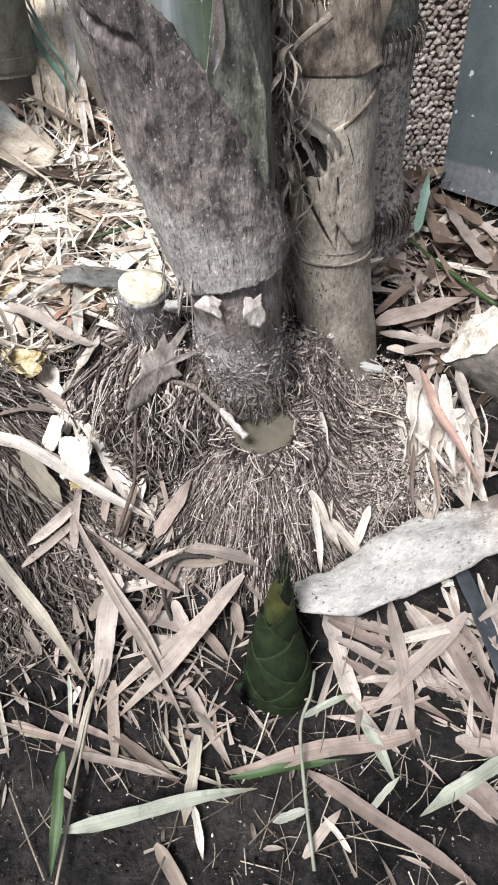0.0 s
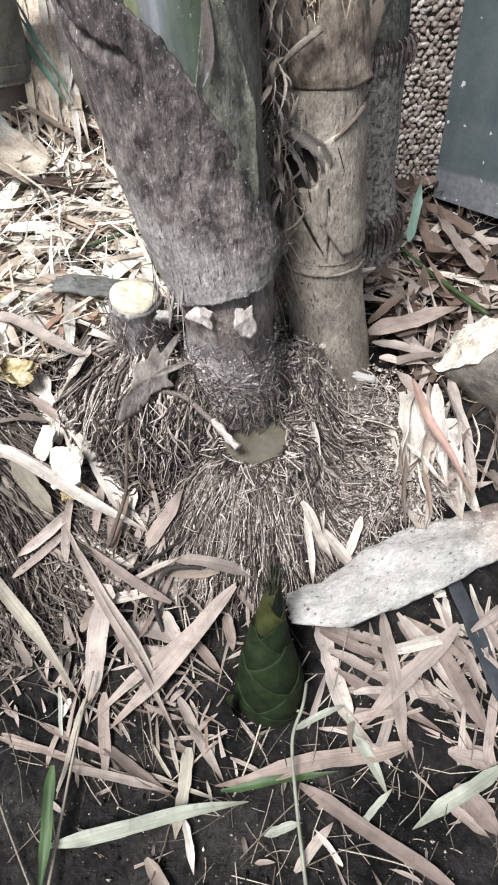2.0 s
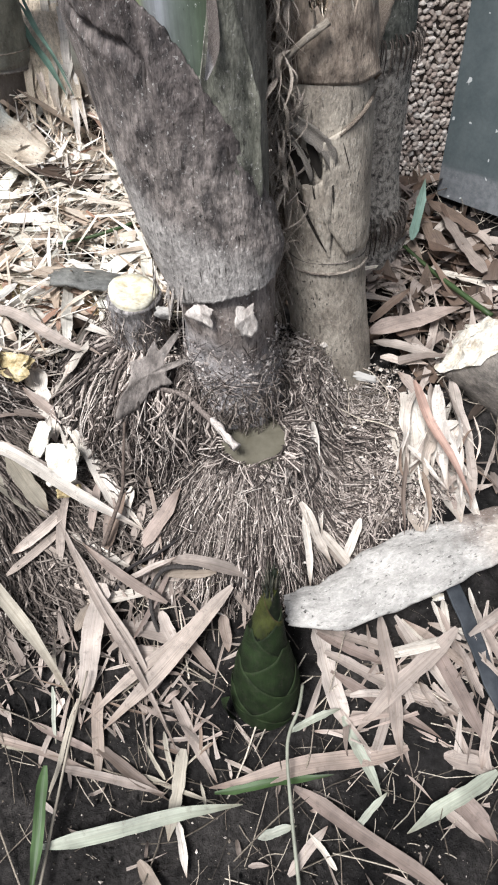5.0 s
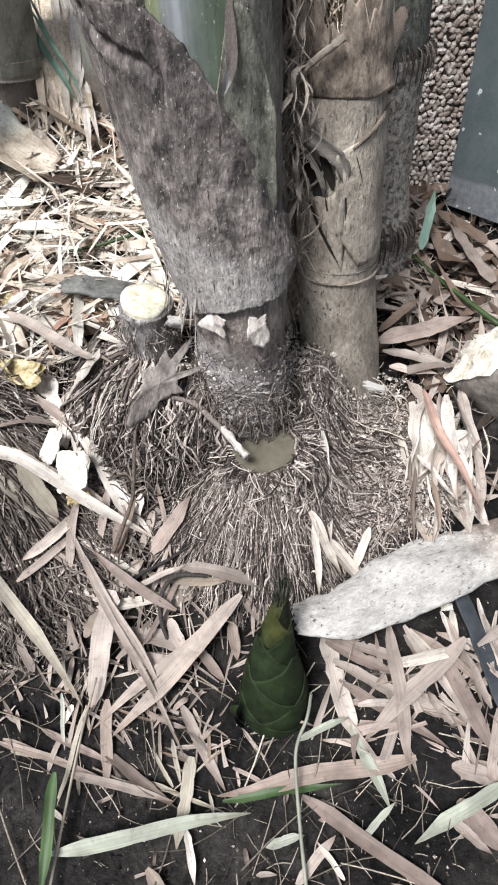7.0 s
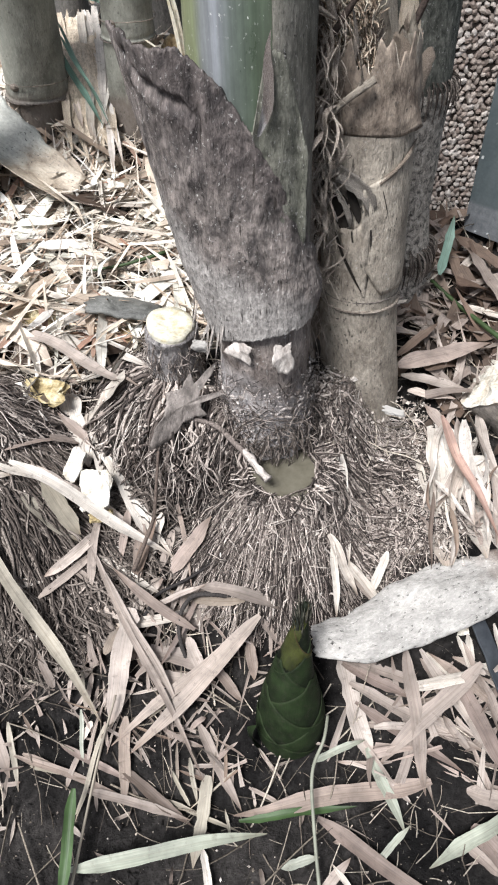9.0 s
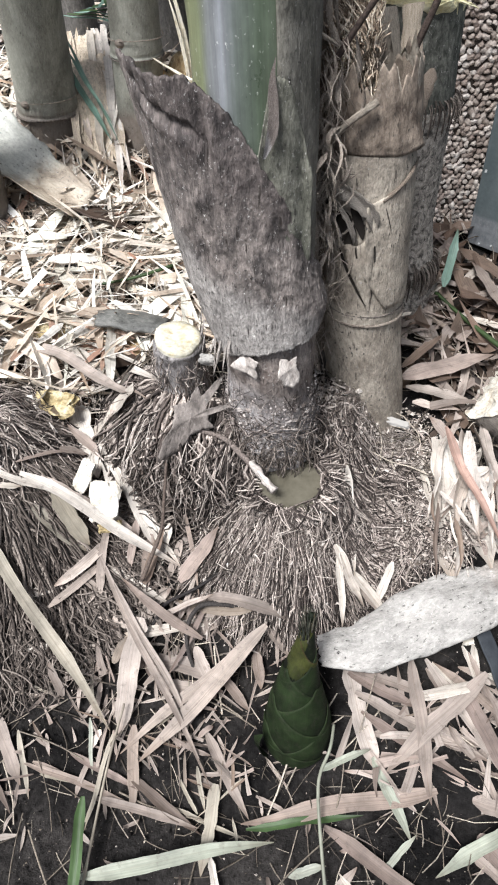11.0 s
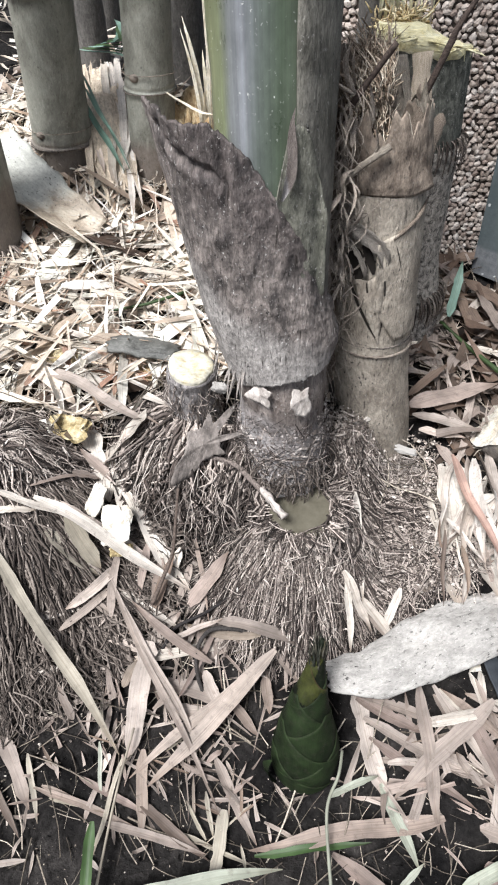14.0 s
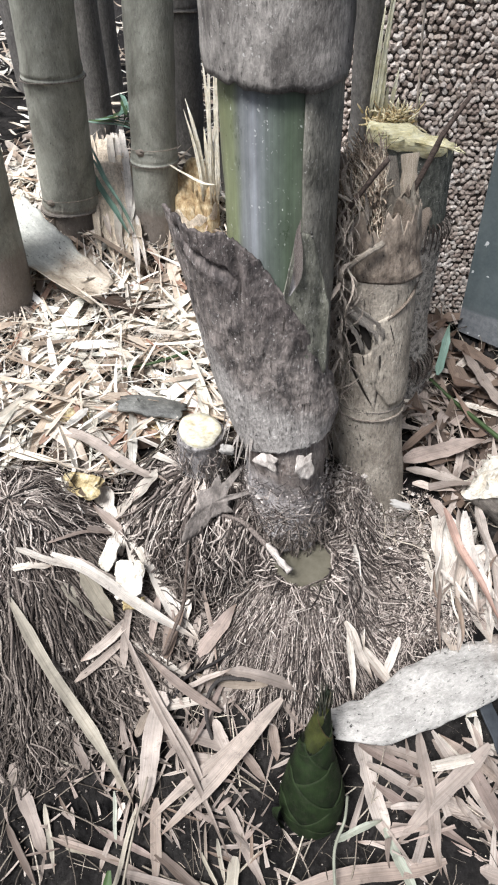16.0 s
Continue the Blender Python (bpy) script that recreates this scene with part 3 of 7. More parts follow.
def hanging_roots(g, n, ax, ay, bx, by, a0, a1, reach=(0.06, 0.13), z0=(0.09, 0.14), z1=(-0.06, 0.03), thick=(0.0012, 0.0034), k=13, side=0):
    """Crooked roots that spring from a ridge and hang down free in a skirt, over a hollow."""
    t = rng.random(n)
    a = np.radians(rng.uniform(a0, a1, n))
    out = 0.03 + rng.uniform(reach[0], reach[1], n)
    s = np.linspace(0, 1, k)
    rad = 0.03 + (out - 0.03)[:, None] * np.sin(s * math.pi / 2) ** 0.8
    ang = a[:, None] + np.cumsum(rng.normal(0, 0.055, (n, k)), 1)
    x = (ax + (bx - ax) * t)[:, None] + rad * np.sin(ang)
    y = (ay + (by - ay) * t)[:, None] - rad * np.cos(ang)
    top, low = rng.uniform(z0[0], z0[1], n)[:, None], rng.uniform(z1[0], z1[1], n)[:, None]
    z = top + (low - top) * s ** 1.7 + rng.normal(0, 0.0018, (n, k))
    x, y = x + rng.normal(0, 0.0013, (n, k)), y + rng.normal(0, 0.0013, (n, k))
    z = np.maximum(z, height(x, y) + 0.001)
    clear = ~(np.hypot((x - 0.032) / 0.04, (y - 0.545) / 0.036) < 1).any(1)
    r = rng.uniform(thick[0], thick[1], n)[:, None] * np.linspace(1, 0.5, k)[None, :] * rng.uniform(0.75, 1.3, (n, k))
    p = np.stack([x, y, z], -1)[clear]
    if side:
        offshoots(g, p, r[clear], side)
    return strands(g, p, r[clear], 4)


def loose_fibres(g, n, x0, x1, y0, y1, ln=(0.015, 0.05), thick=(0.0005, 0.0012), lift=(0.0, 0.02), k=4, keep=None, bend=0.5, rise=0.15):
    """Short straws and rootlets lying about on the ground."""
    x, y = rng.uniform(x0, x1, n), rng.uniform(y0, y1, n)
    if keep is not None:
        ok = keep(x, y)
        x, y = x[ok], y[ok]
        n = len(x)
    a = rng.uniform(0, 2 * math.pi, n)
    length = rng.uniform(ln[0], ln[1], n)
    s = np.linspace(-0.5, 0.5, k)
    ang = a[:, None] + rng.normal(0, bend, n)[:, None] * s
    px, py = x[:, None] + length[:, None] * s * np.cos(ang), y[:, None] + length[:, None] * s * np.sin(ang)
    z = height(px, py) + rng.uniform(lift[0], lift[1], n)[:, None] + rng.normal(0, rise, n)[:, None] * s * length[:, None]
    r = rng.uniform(thick[0], thick[1], n)[:, None] * np.ones((1, k))
    return strands(g, np.stack([px, py, z], -1), r)


def blade(width, n=9, shape="leaf", fold=0.25, seed=0):
    """Half widths and cross fold of a blade by station."""
    s = np.linspace(0, 1, n)
    if shape == "leaf":
        w = np.minimum(1, s * 5 + 0.2) ** 0.7 * np.minimum(1, (1 - s) * 2.9 + 0.03) ** 0.8 * 0.76
    elif shape == "block":
        w = 0.85 + 0.12 * np.sin(s * 7 + seed)
    elif shape == "strip":
        w = np.minimum(1, s * 9 + 0.5) * np.minimum(1, (1 - s) * 5 + 0.1) * (0.95 - 0.2 * s)
    else:
        w = np.minimum(1, 0.75 + 0.35 * np.sin(s * 3.1)) * np.minimum(1, (1 - s) * 6 + 0.5)
    r2 = np.random.default_rng(seed)
    return s, np.clip(w, 0.02, 1.1) * width / 2 * (1 + (0.05 if shape == "leaf" else 0.1) * r2.standard_normal(n)), fold


def add_leaf(g, centre, side, normal, width, shape="leaf", fold=0.25, twist=0.0, cup=0.0, seed=0, thick=0.0):
    """Adds one blade along the centre line; side and normal per station. Five vertices across, folded at the midrib."""
    n = len(centre)
    s, w, fold = blade(width, n, shape, fold, seed)
    r2 = np.random.default_rng(seed + 999)
    ph = r2.uniform(0, 6.28)
    v, uv = [], []
    for i in range(n):
        tw = twist * (s[i] - 0.5)
        sd = side[i] * math.cos(tw) + normal[i] * math.sin(tw)
        nm = normal[i] * math.cos(tw) - side[i] * math.sin(tw)
        for q in (-1, -0.5, 0, 0.5, 1):
            h = fold * abs(q) * w[i] + cup * (q * q) * w[i] + 0.1 * w[i] * math.sin(11 * s[i] + 3 * q + ph) * abs(q)
            v.append(centre[i] + sd * (q * w[i]) + nm * h)
            uv.append((s[i], q * w[i] / 0.02))
    f = grid_faces(n, 5)
    if thick:
        m = len(v)
        nn = [normal[i] * thick for i in range(n) for _ in range(5)]
        v = v + [a - b for a, b in zip(v, nn)]
        uv = uv + uv
        f = f + [tuple(reversed([k + m for k in q])) for q in f]
        rim = [(i * 5, (i + 1) * 5) for i in range(n - 1)] + [((i + 1) * 5 + 4, i * 5 + 4) for i in range(n - 1)] + [(i + 1, i) for i in range(4)] + [((n - 1) * 5 + i, (n - 1) * 5 + i + 1) for i in range(4)]
        f += [(a, b, b + m, a + m) for a, b in rim]
    return g.add(v, f, uv)


leaf_count = [0]


def ground_leaf(p0, p1, width, material, arch=0.0, shape="leaf", fold=0.3, roll=0.0, name="fallen_leaf", label="", bend=0.0, cup=0.0, thick=0.0, clear=0.004, twist=None):
    """One fallen blade from p0 to p1 that drapes over the ground where it would sink in. arch lifts its middle, roll tips it over."""
    leaf_count[0] += 1
    k = leaf_count[0]
    a, b = np.array(p0, float), np.array(p1, float)
    n = 13
    s = np.linspace(0, 1, n)
    c = a + (b - a) * s[:, None]
    across = np.array([-(b - a)[1], (b - a)[0], 0.0])
    across /= np.linalg.norm(across) + 1e-9
    c += across * (bend * np.sin(s * math.pi))[:, None]
    c[:, 2] += arch * np.sin(s * math.pi)
    ln = np.linalg.norm(b - a)
    c[:, 2] += 0.02 * ln * np.sin(s * rng.uniform(4, 9) + rng.uniform(0, 6)) * s * (1 - s) * 4
    c += across * (0.012 * ln * np.sin(s * rng.uniform(3, 7) + rng.uniform(0, 6)) * s * (1 - s) * 4)[:, None]
    on_roots = np.clip(1.6 - np.hypot(c[:, 0] + 0.47, c[:, 1] - 0.62) / 0.25, 0, 1) + np.clip(2 - seg_dist(c[:, 0], c[:, 1], -0.16, 0.67, 0.0, 0.66) / 0.1, 0, 1)
    c[:, 2] = np.maximum(c[:, 2], height(c[:, 0], c[:, 1]) + clear + 0.018 * np.minimum(1, on_roots))
    t = np.gradient(c, axis=0)
    t /= np.linalg.norm(t, axis=1, keepdims=True)
    nm = np.cross(np.cross(t, [0, 0, 1.0]), t)
    nm /= np.linalg.norm(nm, axis=1, keepdims=True) + 1e-9
    sd = np.cross(t, nm)
    cr, sr = math.cos(radians(roll)), math.sin(radians(roll))
    sd, nm = sd * cr + nm * sr, nm * cr - sd * sr
    g = Geo()
    tw = (rng.random() - 0.5) * 0.7 if twist is None else twist
    add_leaf(g, c, sd, nm, width, shape, fold, tw, cup, k, thick)
    ob = single(name, g.mesh(name), material, label or "dry bamboo leaf fallen on the litter", "leaf", "fallen leaves round the clump")
    return ob


def star_mesh(name, centre, across, up, spikes, core=0.034, cup=6.0):
    """A brittle torn sheet with pointed lobes: length of each lobe by its angle in degrees."""
    centre, across, up = Vector(centre), Vector(across).normalized(), Vector(up).normalized()
    out = across.cross(up).normalized()
    n, rings = 72, 7
    v, uv = [], []
    for side in (0, 1):
        for i in range(rings):
            q = (i + 0.02) / (rings - 1)
            for j in range(n):
                a = 360 * j / n
                r = core
                for ang, ln, wd in spikes:
                    d = (a - ang + 180) % 360 - 180
                    r = max(r, core * 0.7 + (ln - core * 0.7) * max(0.0, 1 - abs(d) / wd) ** 1.2)
                r *= 1 + 0.16 * noise.noise(Vector((a * 0.12, core * 300, 0))) + 0.1 * noise.noise(Vector((a * 0.4, core * 300, 5)))
                x, y = r * q * math.cos(radians(a)), r * q * math.sin(radians(a))
                p = centre + across * x + up * y + out * (0.15 * core * q * math.sin(radians(2 * a + 40)) + cup * x * x - side * 0.0012)
                v.append(p + out * noise.noise(p * 60) * 0.08 * core), uv.append((y, x))
    f = grid_faces(rings, n, True)
    k = n * rings
    f += [tuple(reversed([x + k for x in q])) for q in f[:]]
    f += [(k - n + j, k - n + (j + 1) % n, 2 * k - n + (j + 1) % n, 2 * k - n + j) for j in range(n)]
    return mesh(name, v, f, uv)


# ---- the ground ----
def spread(a, b, step, far):
    mid = np.arange(a, b + 1e-6, step)
    out = []
    d, p = step, b
    while p < far:
        d *= 1.35
        p += d
        out.append(p)
    low = []
    d, p = step, a
    while p > -far:
        d *= 1.35
        p -= d
        low.append(p)
    return np.array(low[::-1] + list(mid) + out)


def build_ground():
    xs, ys = spread(-1.3, 0.75, 0.012, 40), spread(-0.1, 2.1, 0.012, 40)
    gx, gy = np.meshgrid(xs, ys, indexing="ij")
    gz = height(gx, gy)
    v = np.stack([gx, gy, gz], -1).reshape(-1, 3)
    for p in v:
        if -1.5 < p[0] < 1 and -0.3 < p[1] < 2.5:
            p[2] += wob(p, 18, 0.008) + wob(p, 55, 0.005) - 0.002
    return single("ground", mesh("ground", v, grid_faces(len(xs), len(ys))), M_SOIL, "dark damp crumbly soil under bamboo litter", "ground", kind="structure")


ground = build_ground()

# ---- pebbled wall and slab ----
WALL_Y = 1.235


def box(g, x0, x1, y0, y1, z0, z1):
    v = [(x, y, z) for x in (x0, x1) for y in (y0, y1) for z in (z0, z1)]
    return g.add(v, [(0, 1, 3, 2), (4, 6, 7, 5), (0, 4, 5, 1), (2, 3, 7, 6), (0, 2, 6, 4), (1, 5, 7, 3)])


g = box(Geo(), 0.03, 2.6, WALL_Y, WALL_Y + 0.16, -0.1, 2.4)
wall = single("wall_back", g.mesh("wall_back", False), M_MORTAR, "garden wall faced with small brown pebbles in mortar", "wall", kind="structure")


def slab():
    """A smooth blue-grey panel standing on edge by the wall, a little above the ground at its near end."""
    t = thing("slab", (0.386, 1.15, 0.116), "smooth blue-grey slab with a tide mark, standing by the pebbled wall", "slab")
    g = Geo()
    w, h, d = 0.5, 0.85, 0.03
    n = 24
    prof = [(0, 0.006), (0.006, 0), (w - 0.006, 0), (w, 0.006), (w, h - 0.006), (w - 0.006, h), (0.006, h), (0, h - 0.006)]
    v = [(x, 0, z) for x, z in prof] + [(x, d, z) for x, z in prof]
    f = [tuple(range(8)), tuple(range(15, 7, -1))] + [((i + 1) % 8, i, i + 8, (i + 1) % 8 + 8) for i in range(8)]
    g.add(v, f)
    ob = new("panel", g.mesh("panel", False))
    ob.data.materials.append(M_SLAB)
    ob.parent = t
    t.rotation_euler = (0, radians(-4.5), radians(-45))
    return t


slab()


random.seed(5)
rng = np.random.default_rng(5)
# ---- culms ----
def spiky_ring(g, axis, z, n, a0=0, a1=360, out=0.012, down=0.03, thick=0.0022):
    """Short rootlets that stand out from a node and hang down."""
    a = np.radians(np.linspace(a0, a1, n) + rng.normal(0, 2, n))
    x, y, _, r = axis_at(axis, z)
    s = np.linspace(0, 1, 5)
    o = out * rng.uniform(0.5, 1.3, n)
    d = down * rng.uniform(0.55, 1.2, n)
    rad = r + 0.001 + o[:, None] * np.sin(s * 2.0)[None, :]
    zz = z + rng.normal(0, 0.003, n)[:, None] + 0.004 * np.sin(s * 3)[None, :] - d[:, None] * s ** 1.4
    p = np.stack([x + rad * np.sin(a)[:, None], y - rad * np.cos(a)[:, None], zz], -1)
    return strands(g, p, thick * rng.uniform(0.7, 1.2, n)[:, None] * np.linspace(1, 0.6, 5)[None, :], 4)


def node_ring(axis, z, bead=0.0022, a0=-180, a1=180, off=0.0052):
    """The thin beaded scar round a node."""
    g = Geo()
    n = 180
    pts, rad = [], []
    for i in range(n):
        a = radians(a0 + (a1 - a0) * i / (n - 1))
        x, y, _, r = axis_at(axis, z)
        rr = r + off
        pts.append((x + rr * math.sin(a), y - rr * math.cos(a), z + 0.002 * math.sin(2.3 * a + 1)))
        rad.append(bead * (0.8 + 0.45 * (i % 3 == 0) + 0.35 * noise.noise(Vector((i * 0.9, z * 40, 0)))))
    tube(g, pts, rad, 6, 0.3)
    return g.mesh("node_ring")


def on_culm(axis, ph, z, out=0.0):
    x, y, _, r = axis_at(axis, z)
    return Vector((x + (r + out) * math.sin(radians(ph)), y - (r + out) * math.cos(radians(ph)), z))


# main culm, green above, wrapped in an old sheath
A = [(0.012, 0.64, 0.0, 0.074), (0.0, 0.64, 0.12, 0.07), (-0.006, 0.642, 0.2, 0.064), (-0.014, 0.648, 0.27, 0.062), (-0.027, 0.675, 0.45, 0.063), (-0.037, 0.7, 0.63, 0.064), (-0.043, 0.72, 0.78, 0.064), (-0.07, 0.79, 1.4, 0.062), (-0.1, 0.88, 2.3, 0.055)]
main = thing("bamboo_culm", (0.012, 0.64, 0.06), "thick green bamboo culm in a mottled grey sheath on root mound", "bamboo", "culms of the clump")
part("stem", culm_mesh("stem", A[3:], (0.262, 0.74), 48), M_GREENCULM, main, "smooth dark green culm wall with a waxy sheen painted in")
part("culm_base", culm_mesh("culm_base", A[:3] + [(-0.014, 0.648, 0.27, 0.0632), (-0.019, 0.657, 0.33, 0.0637)], (), 48, 0.006, 0.006), M_STEM, main, "scurfy grey-brown culm base dusted with pale fibres")


def low_top(ph):
    z = np.interp(ph, [-98, -86, -70, -50, -37, -23, -1, 15, 32, 55, 74, 100], [0.58, 0.592, 0.595, 0.592, 0.594, 0.574, 0.533, 0.497, 0.463, 0.42, 0.384, 0.345])
    return float(z) + 0.004 * noise.noise(Vector((ph * 0.22, 0, 0))) + 0.005 * noise.noise(Vector((ph * 0.9, 3, 0)))


def low_bottom(ph):
    return 0.274 + 0.024 * float(ss(-75, 35, ph)) + 0.014 * float(ss(35, 90, ph)) + 0.0035 * noise.noise(Vector((ph * 0.16, 9, 0))) + 0.0025 * noise.noise(Vector((ph * 0.7, 2, 0))) - 0.006 * math.exp(-((ph + 50) / 22) ** 2)


def low_flare(ph, s):
    side = max(0.0, math.cos(radians(ph + 88))) ** 1.5
    line = s - 0.95 + 0.0026 * (ph + 75)
    groove = math.exp(-((ph + 55) / 24) ** 4)
    crease = (0.002 * math.exp(-(((line + 0.04) / 0.025) ** 2)) - 0.009 * math.exp(-((line / 0.016) ** 2))) * groove
    crease -= 0.007 * math.exp(-((ph + 29 + 14 * (s - 0.8)) / 3.2) ** 2 - ((s - 0.84) / 0.12) ** 2)
    crease += 0.006 * math.exp(-((ph + 22 + 14 * (s - 0.8)) / 5) ** 2 - ((s - 0.86) / 0.13) ** 2)
    crease += 0.003 * math.exp(-(((s - 0.62 - 0.006 * (ph + 40)) / 0.05) ** 2) - ((ph + 40) / 26) ** 2)
    crease -= 0.004 * math.exp(-((ph + 74 - 6 * s) / 3.0) ** 2) * max(0.0, s - 0.15)
    fold = 0.005 * math.sin(radians(ph * 5)) * max(0.0, s - 0.75) / 0.25
    belly = 0.0025 * math.sin(math.pi * min(1.0, s * 1.4)) if s < 0.72 else 0
    bulge = 0.006 * math.exp(-((ph - 62) / 30) ** 2 - ((s - 0.3) / 0.3) ** 2)
    crust = (0.0018 * noise.noise(Vector((ph * 0.12, s * 15, 1.0))) + 0.0012 * abs(noise.noise(Vector((ph * 0.34, s * 38, 4.0))))) * (0.25 + 0.75 * float(ss(0.2, 0.5, s)))
    return 0.0135 + 0.001 * (1 - s) ** 8 + (0.006 + 0.046 * s ** 1.1 - 0.013 * (1 - s) ** 5) * side + crease + fold + belly + bulge + crust - float(0.006 * ss(5, 30, ph) * s ** 3) + 0.018 * float(ss(62, 98, -ph)) * s ** 2.5


sheath = part("sheath", shell_mesh("sheath", A, -98, 100, low_bottom, low_top, low_flare, 0.004, 170, 110, 0.0015, 2.0), M_SHEATH, main, "weathered grey-brown sheath with black specks and torn edge")


def flap_top(ph):
    return float(np.interp(ph, [5, 10, 16, 22, 30, 38, 46, 52], [0.525, 0.552, 0.584, 0.592, 0.586, 0.566, 0.53, 0.49])) + 0.004 * noise.noise(Vector((ph * 0.3, 5, 0)))


part("inner_sheath", shell_mesh("inner_sheath", A, 4, 52, lambda p: 0.37 - 0.0006 * (p - 4), flap_top, lambda p, s: 0.007 + 0.006 * math.exp(-((p - 4) / 4) ** 2) * s + 0.009 * math.exp(-((p - 52) / 5) ** 2) * (0.3 + s) + 0.004 * math.sin(radians(p * 4)) * s, 0.003, 50, 44, 0.003, 5.0), M_SHEATH_MOSS, main, "mossy olive-brown inner sheath flap")
part("back_sheath", shell_mesh("back_sheath", A, 24, 165, lambda p: 0.36, lambda p: 0.79 + 0.02 * math.sin(radians(p * 3)), lambda p, s: 0.0035 + 0.003 * math.sin(radians(p * 5)) * s - 0.0025 * math.exp(-((p - 24) / 3) ** 2), 0.002, 60, 40, 0.0015, 9.0), M_DULLSHEATH, main, "dull grey-brown sheath close round the culm")
part("upper_sheath", shell_mesh("upper_sheath", A, -178, 178, lambda p: 0.734 - 0.01 * math.cos(radians(p - 10)) + 0.004 * noise.noise(Vector((p * 0.05, 1, 0))) + 0.006 * math.exp(-((p + 33) / 3) ** 2), lambda p: 1.02 + 0.02 * math.sin(radians(p * 2)), lambda p, s: 0.0125 - 0.0015 * math.exp(-(s / 0.03) ** 2) + 0.004 / (1 + math.exp((p + 34 - 30 * s) / 0.8)), 0.003, 90, 40, 0.0018, 7.0), M_SHEATH_UP, main, "greyish brown upper sheath collar")
# curled dry tongue between the two flaps
g = Geo()
add_leaf(g, np.array([[-0.019 + 0.013 * s + 0.004 * math.sin(s * 5), 0.606 + 0.022 * s, 0.523 + 0.083 * s] for s in np.linspace(0, 1, 9)]), np.tile([0.9, -0.1, 0.2], (9, 1)), np.tile([-0.1, -0.98, 0.15], (9, 1)), 0.015, "leaf", 0.5, 1.2, 0, 4)
part("sheath_tongue", g.mesh("sheath_tongue"), M_STEM, main, "pale curled sheath tongue")
# frayed strips at the sheath's lower edge and torn flakes below it
g = Geo()
for k in range(16):
    ph = radians(-88 + 3.2 * k + random.uniform(-2, 2))
    x, y, _, r = axis_at(A, 0.25)
    zt, ln = 0.285 + random.uniform(-0.01, 0.03), random.uniform(0.03, 0.075)
    lift = 0.011 if k < 6 else 0.0
    zt, ln = zt + (0.02 if k < 6 else 0), ln + (0.01 if k < 6 else 0)
    c = np.array([[x + (r + lift + 0.010 + 0.010 * q) * math.sin(ph) + 0.004 * q * math.sin(k), y - (r + lift + 0.010 + 0.010 * q) * math.cos(ph), zt - ln * q] for q in np.linspace(0, 1, 6)])
    sd = np.tile([math.cos(ph), math.sin(ph), 0.0], (6, 1))
    nm = np.tile([math.sin(ph), -math.cos(ph), 0.0], (6, 1))
    add_leaf(g, c, sd, nm, random.uniform(0.002, 0.007), "leaf", 0.5, 0.9, 0, k)
part("frayed_edge", g.mesh("frayed_edge"), M_FLAKE, main, "frayed pale strips at the sheath edge")
for k, (ph, z, spikes) in enumerate(((-17, 0.274, ((100, 0.02, 60), (190, 0.022, 50), (-60, 0.024, 45), (20, 0.018, 50))), (23, 0.264, ((120, 0.022, 50), (60, 0.02, 40), (-58, 0.036, 70))))):
    a = radians(ph)
    c = on_culm(A, ph, z, 0.013)
    part("bark_flake", star_mesh("bark_flake", c, (math.cos(a), math.sin(a), 0.1), (0.25 * math.sin(a), -0.25 * math.cos(a) + 0.5, 0.8), spikes, 0.013, 2.5), M_FLAKE, main, "pale torn bark flake")
# scurf and fibres round the base
g = Geo()
n = 520
ph, zz = rng.uniform(-1.7, 1.7, n), rng.uniform(0.08, 0.16, n) + 0.08 * rng.random(n) ** 3
k = 4
s = np.linspace(0, 1, k)
ax = np.array([axis_at(A, z) for z in zz])
dr = rng.uniform(0.001, 0.012, n)[:, None] * (0.3 + s)
pa = ph[:, None] + rng.normal(0, 0.25, n)[:, None] * s
p = np.stack([ax[:, :1] + (ax[:, 3:] + dr) * np.sin(pa), ax[:, 1:2] - (ax[:, 3:] + dr) * np.cos(pa), zz[:, None] - rng.uniform(-0.012, 0.03, n)[:, None] * s], -1)
strands(g, p, rng.uniform(0.0003, 0.0006, n)[:, None] * np.ones((1, k)))
part("fibre_scurf", g.mesh("base_fibres"), M_ROOT, main, "brown fibres clinging to the culm base", "stuff")
g = Geo()
bits = np.array([[1, 0, 0], [-1, 0, 0], [0, 1, 0], [0, -1, 0], [0, 0, 1], [0, 0, -1.0]])
for k in range(6500):
    z = 0.08 + 0.13 * random.random() ** 1.8
    phi = random.uniform(-95, 95)
    if noise.noise(Vector((phi * 0.06, z * 38, 3))) < random.uniform(-0.35, 0.25):
        continue
    c = on_culm(A, phi, z, 0.001)
    sz = 0.0004 + 0.0022 * random.random() ** 3
    g.add(bits * sz * rng.uniform(0.5, 1.4, (6, 3)) + np.array(c), [(0, 2, 4), (2, 1, 4), (1, 3, 4), (3, 0, 4), (2, 0, 5), (1, 2, 5), (3, 1, 5), (0, 3, 5)])
part("scurf", g.mesh("scurf"), root_mat("scurf", (0.1, 0.085, 0.077), (0.22, 0.195, 0.18), (0.37, 0.34, 0.32)), main, "pale crumbs clinging to the culm base", "stuff")

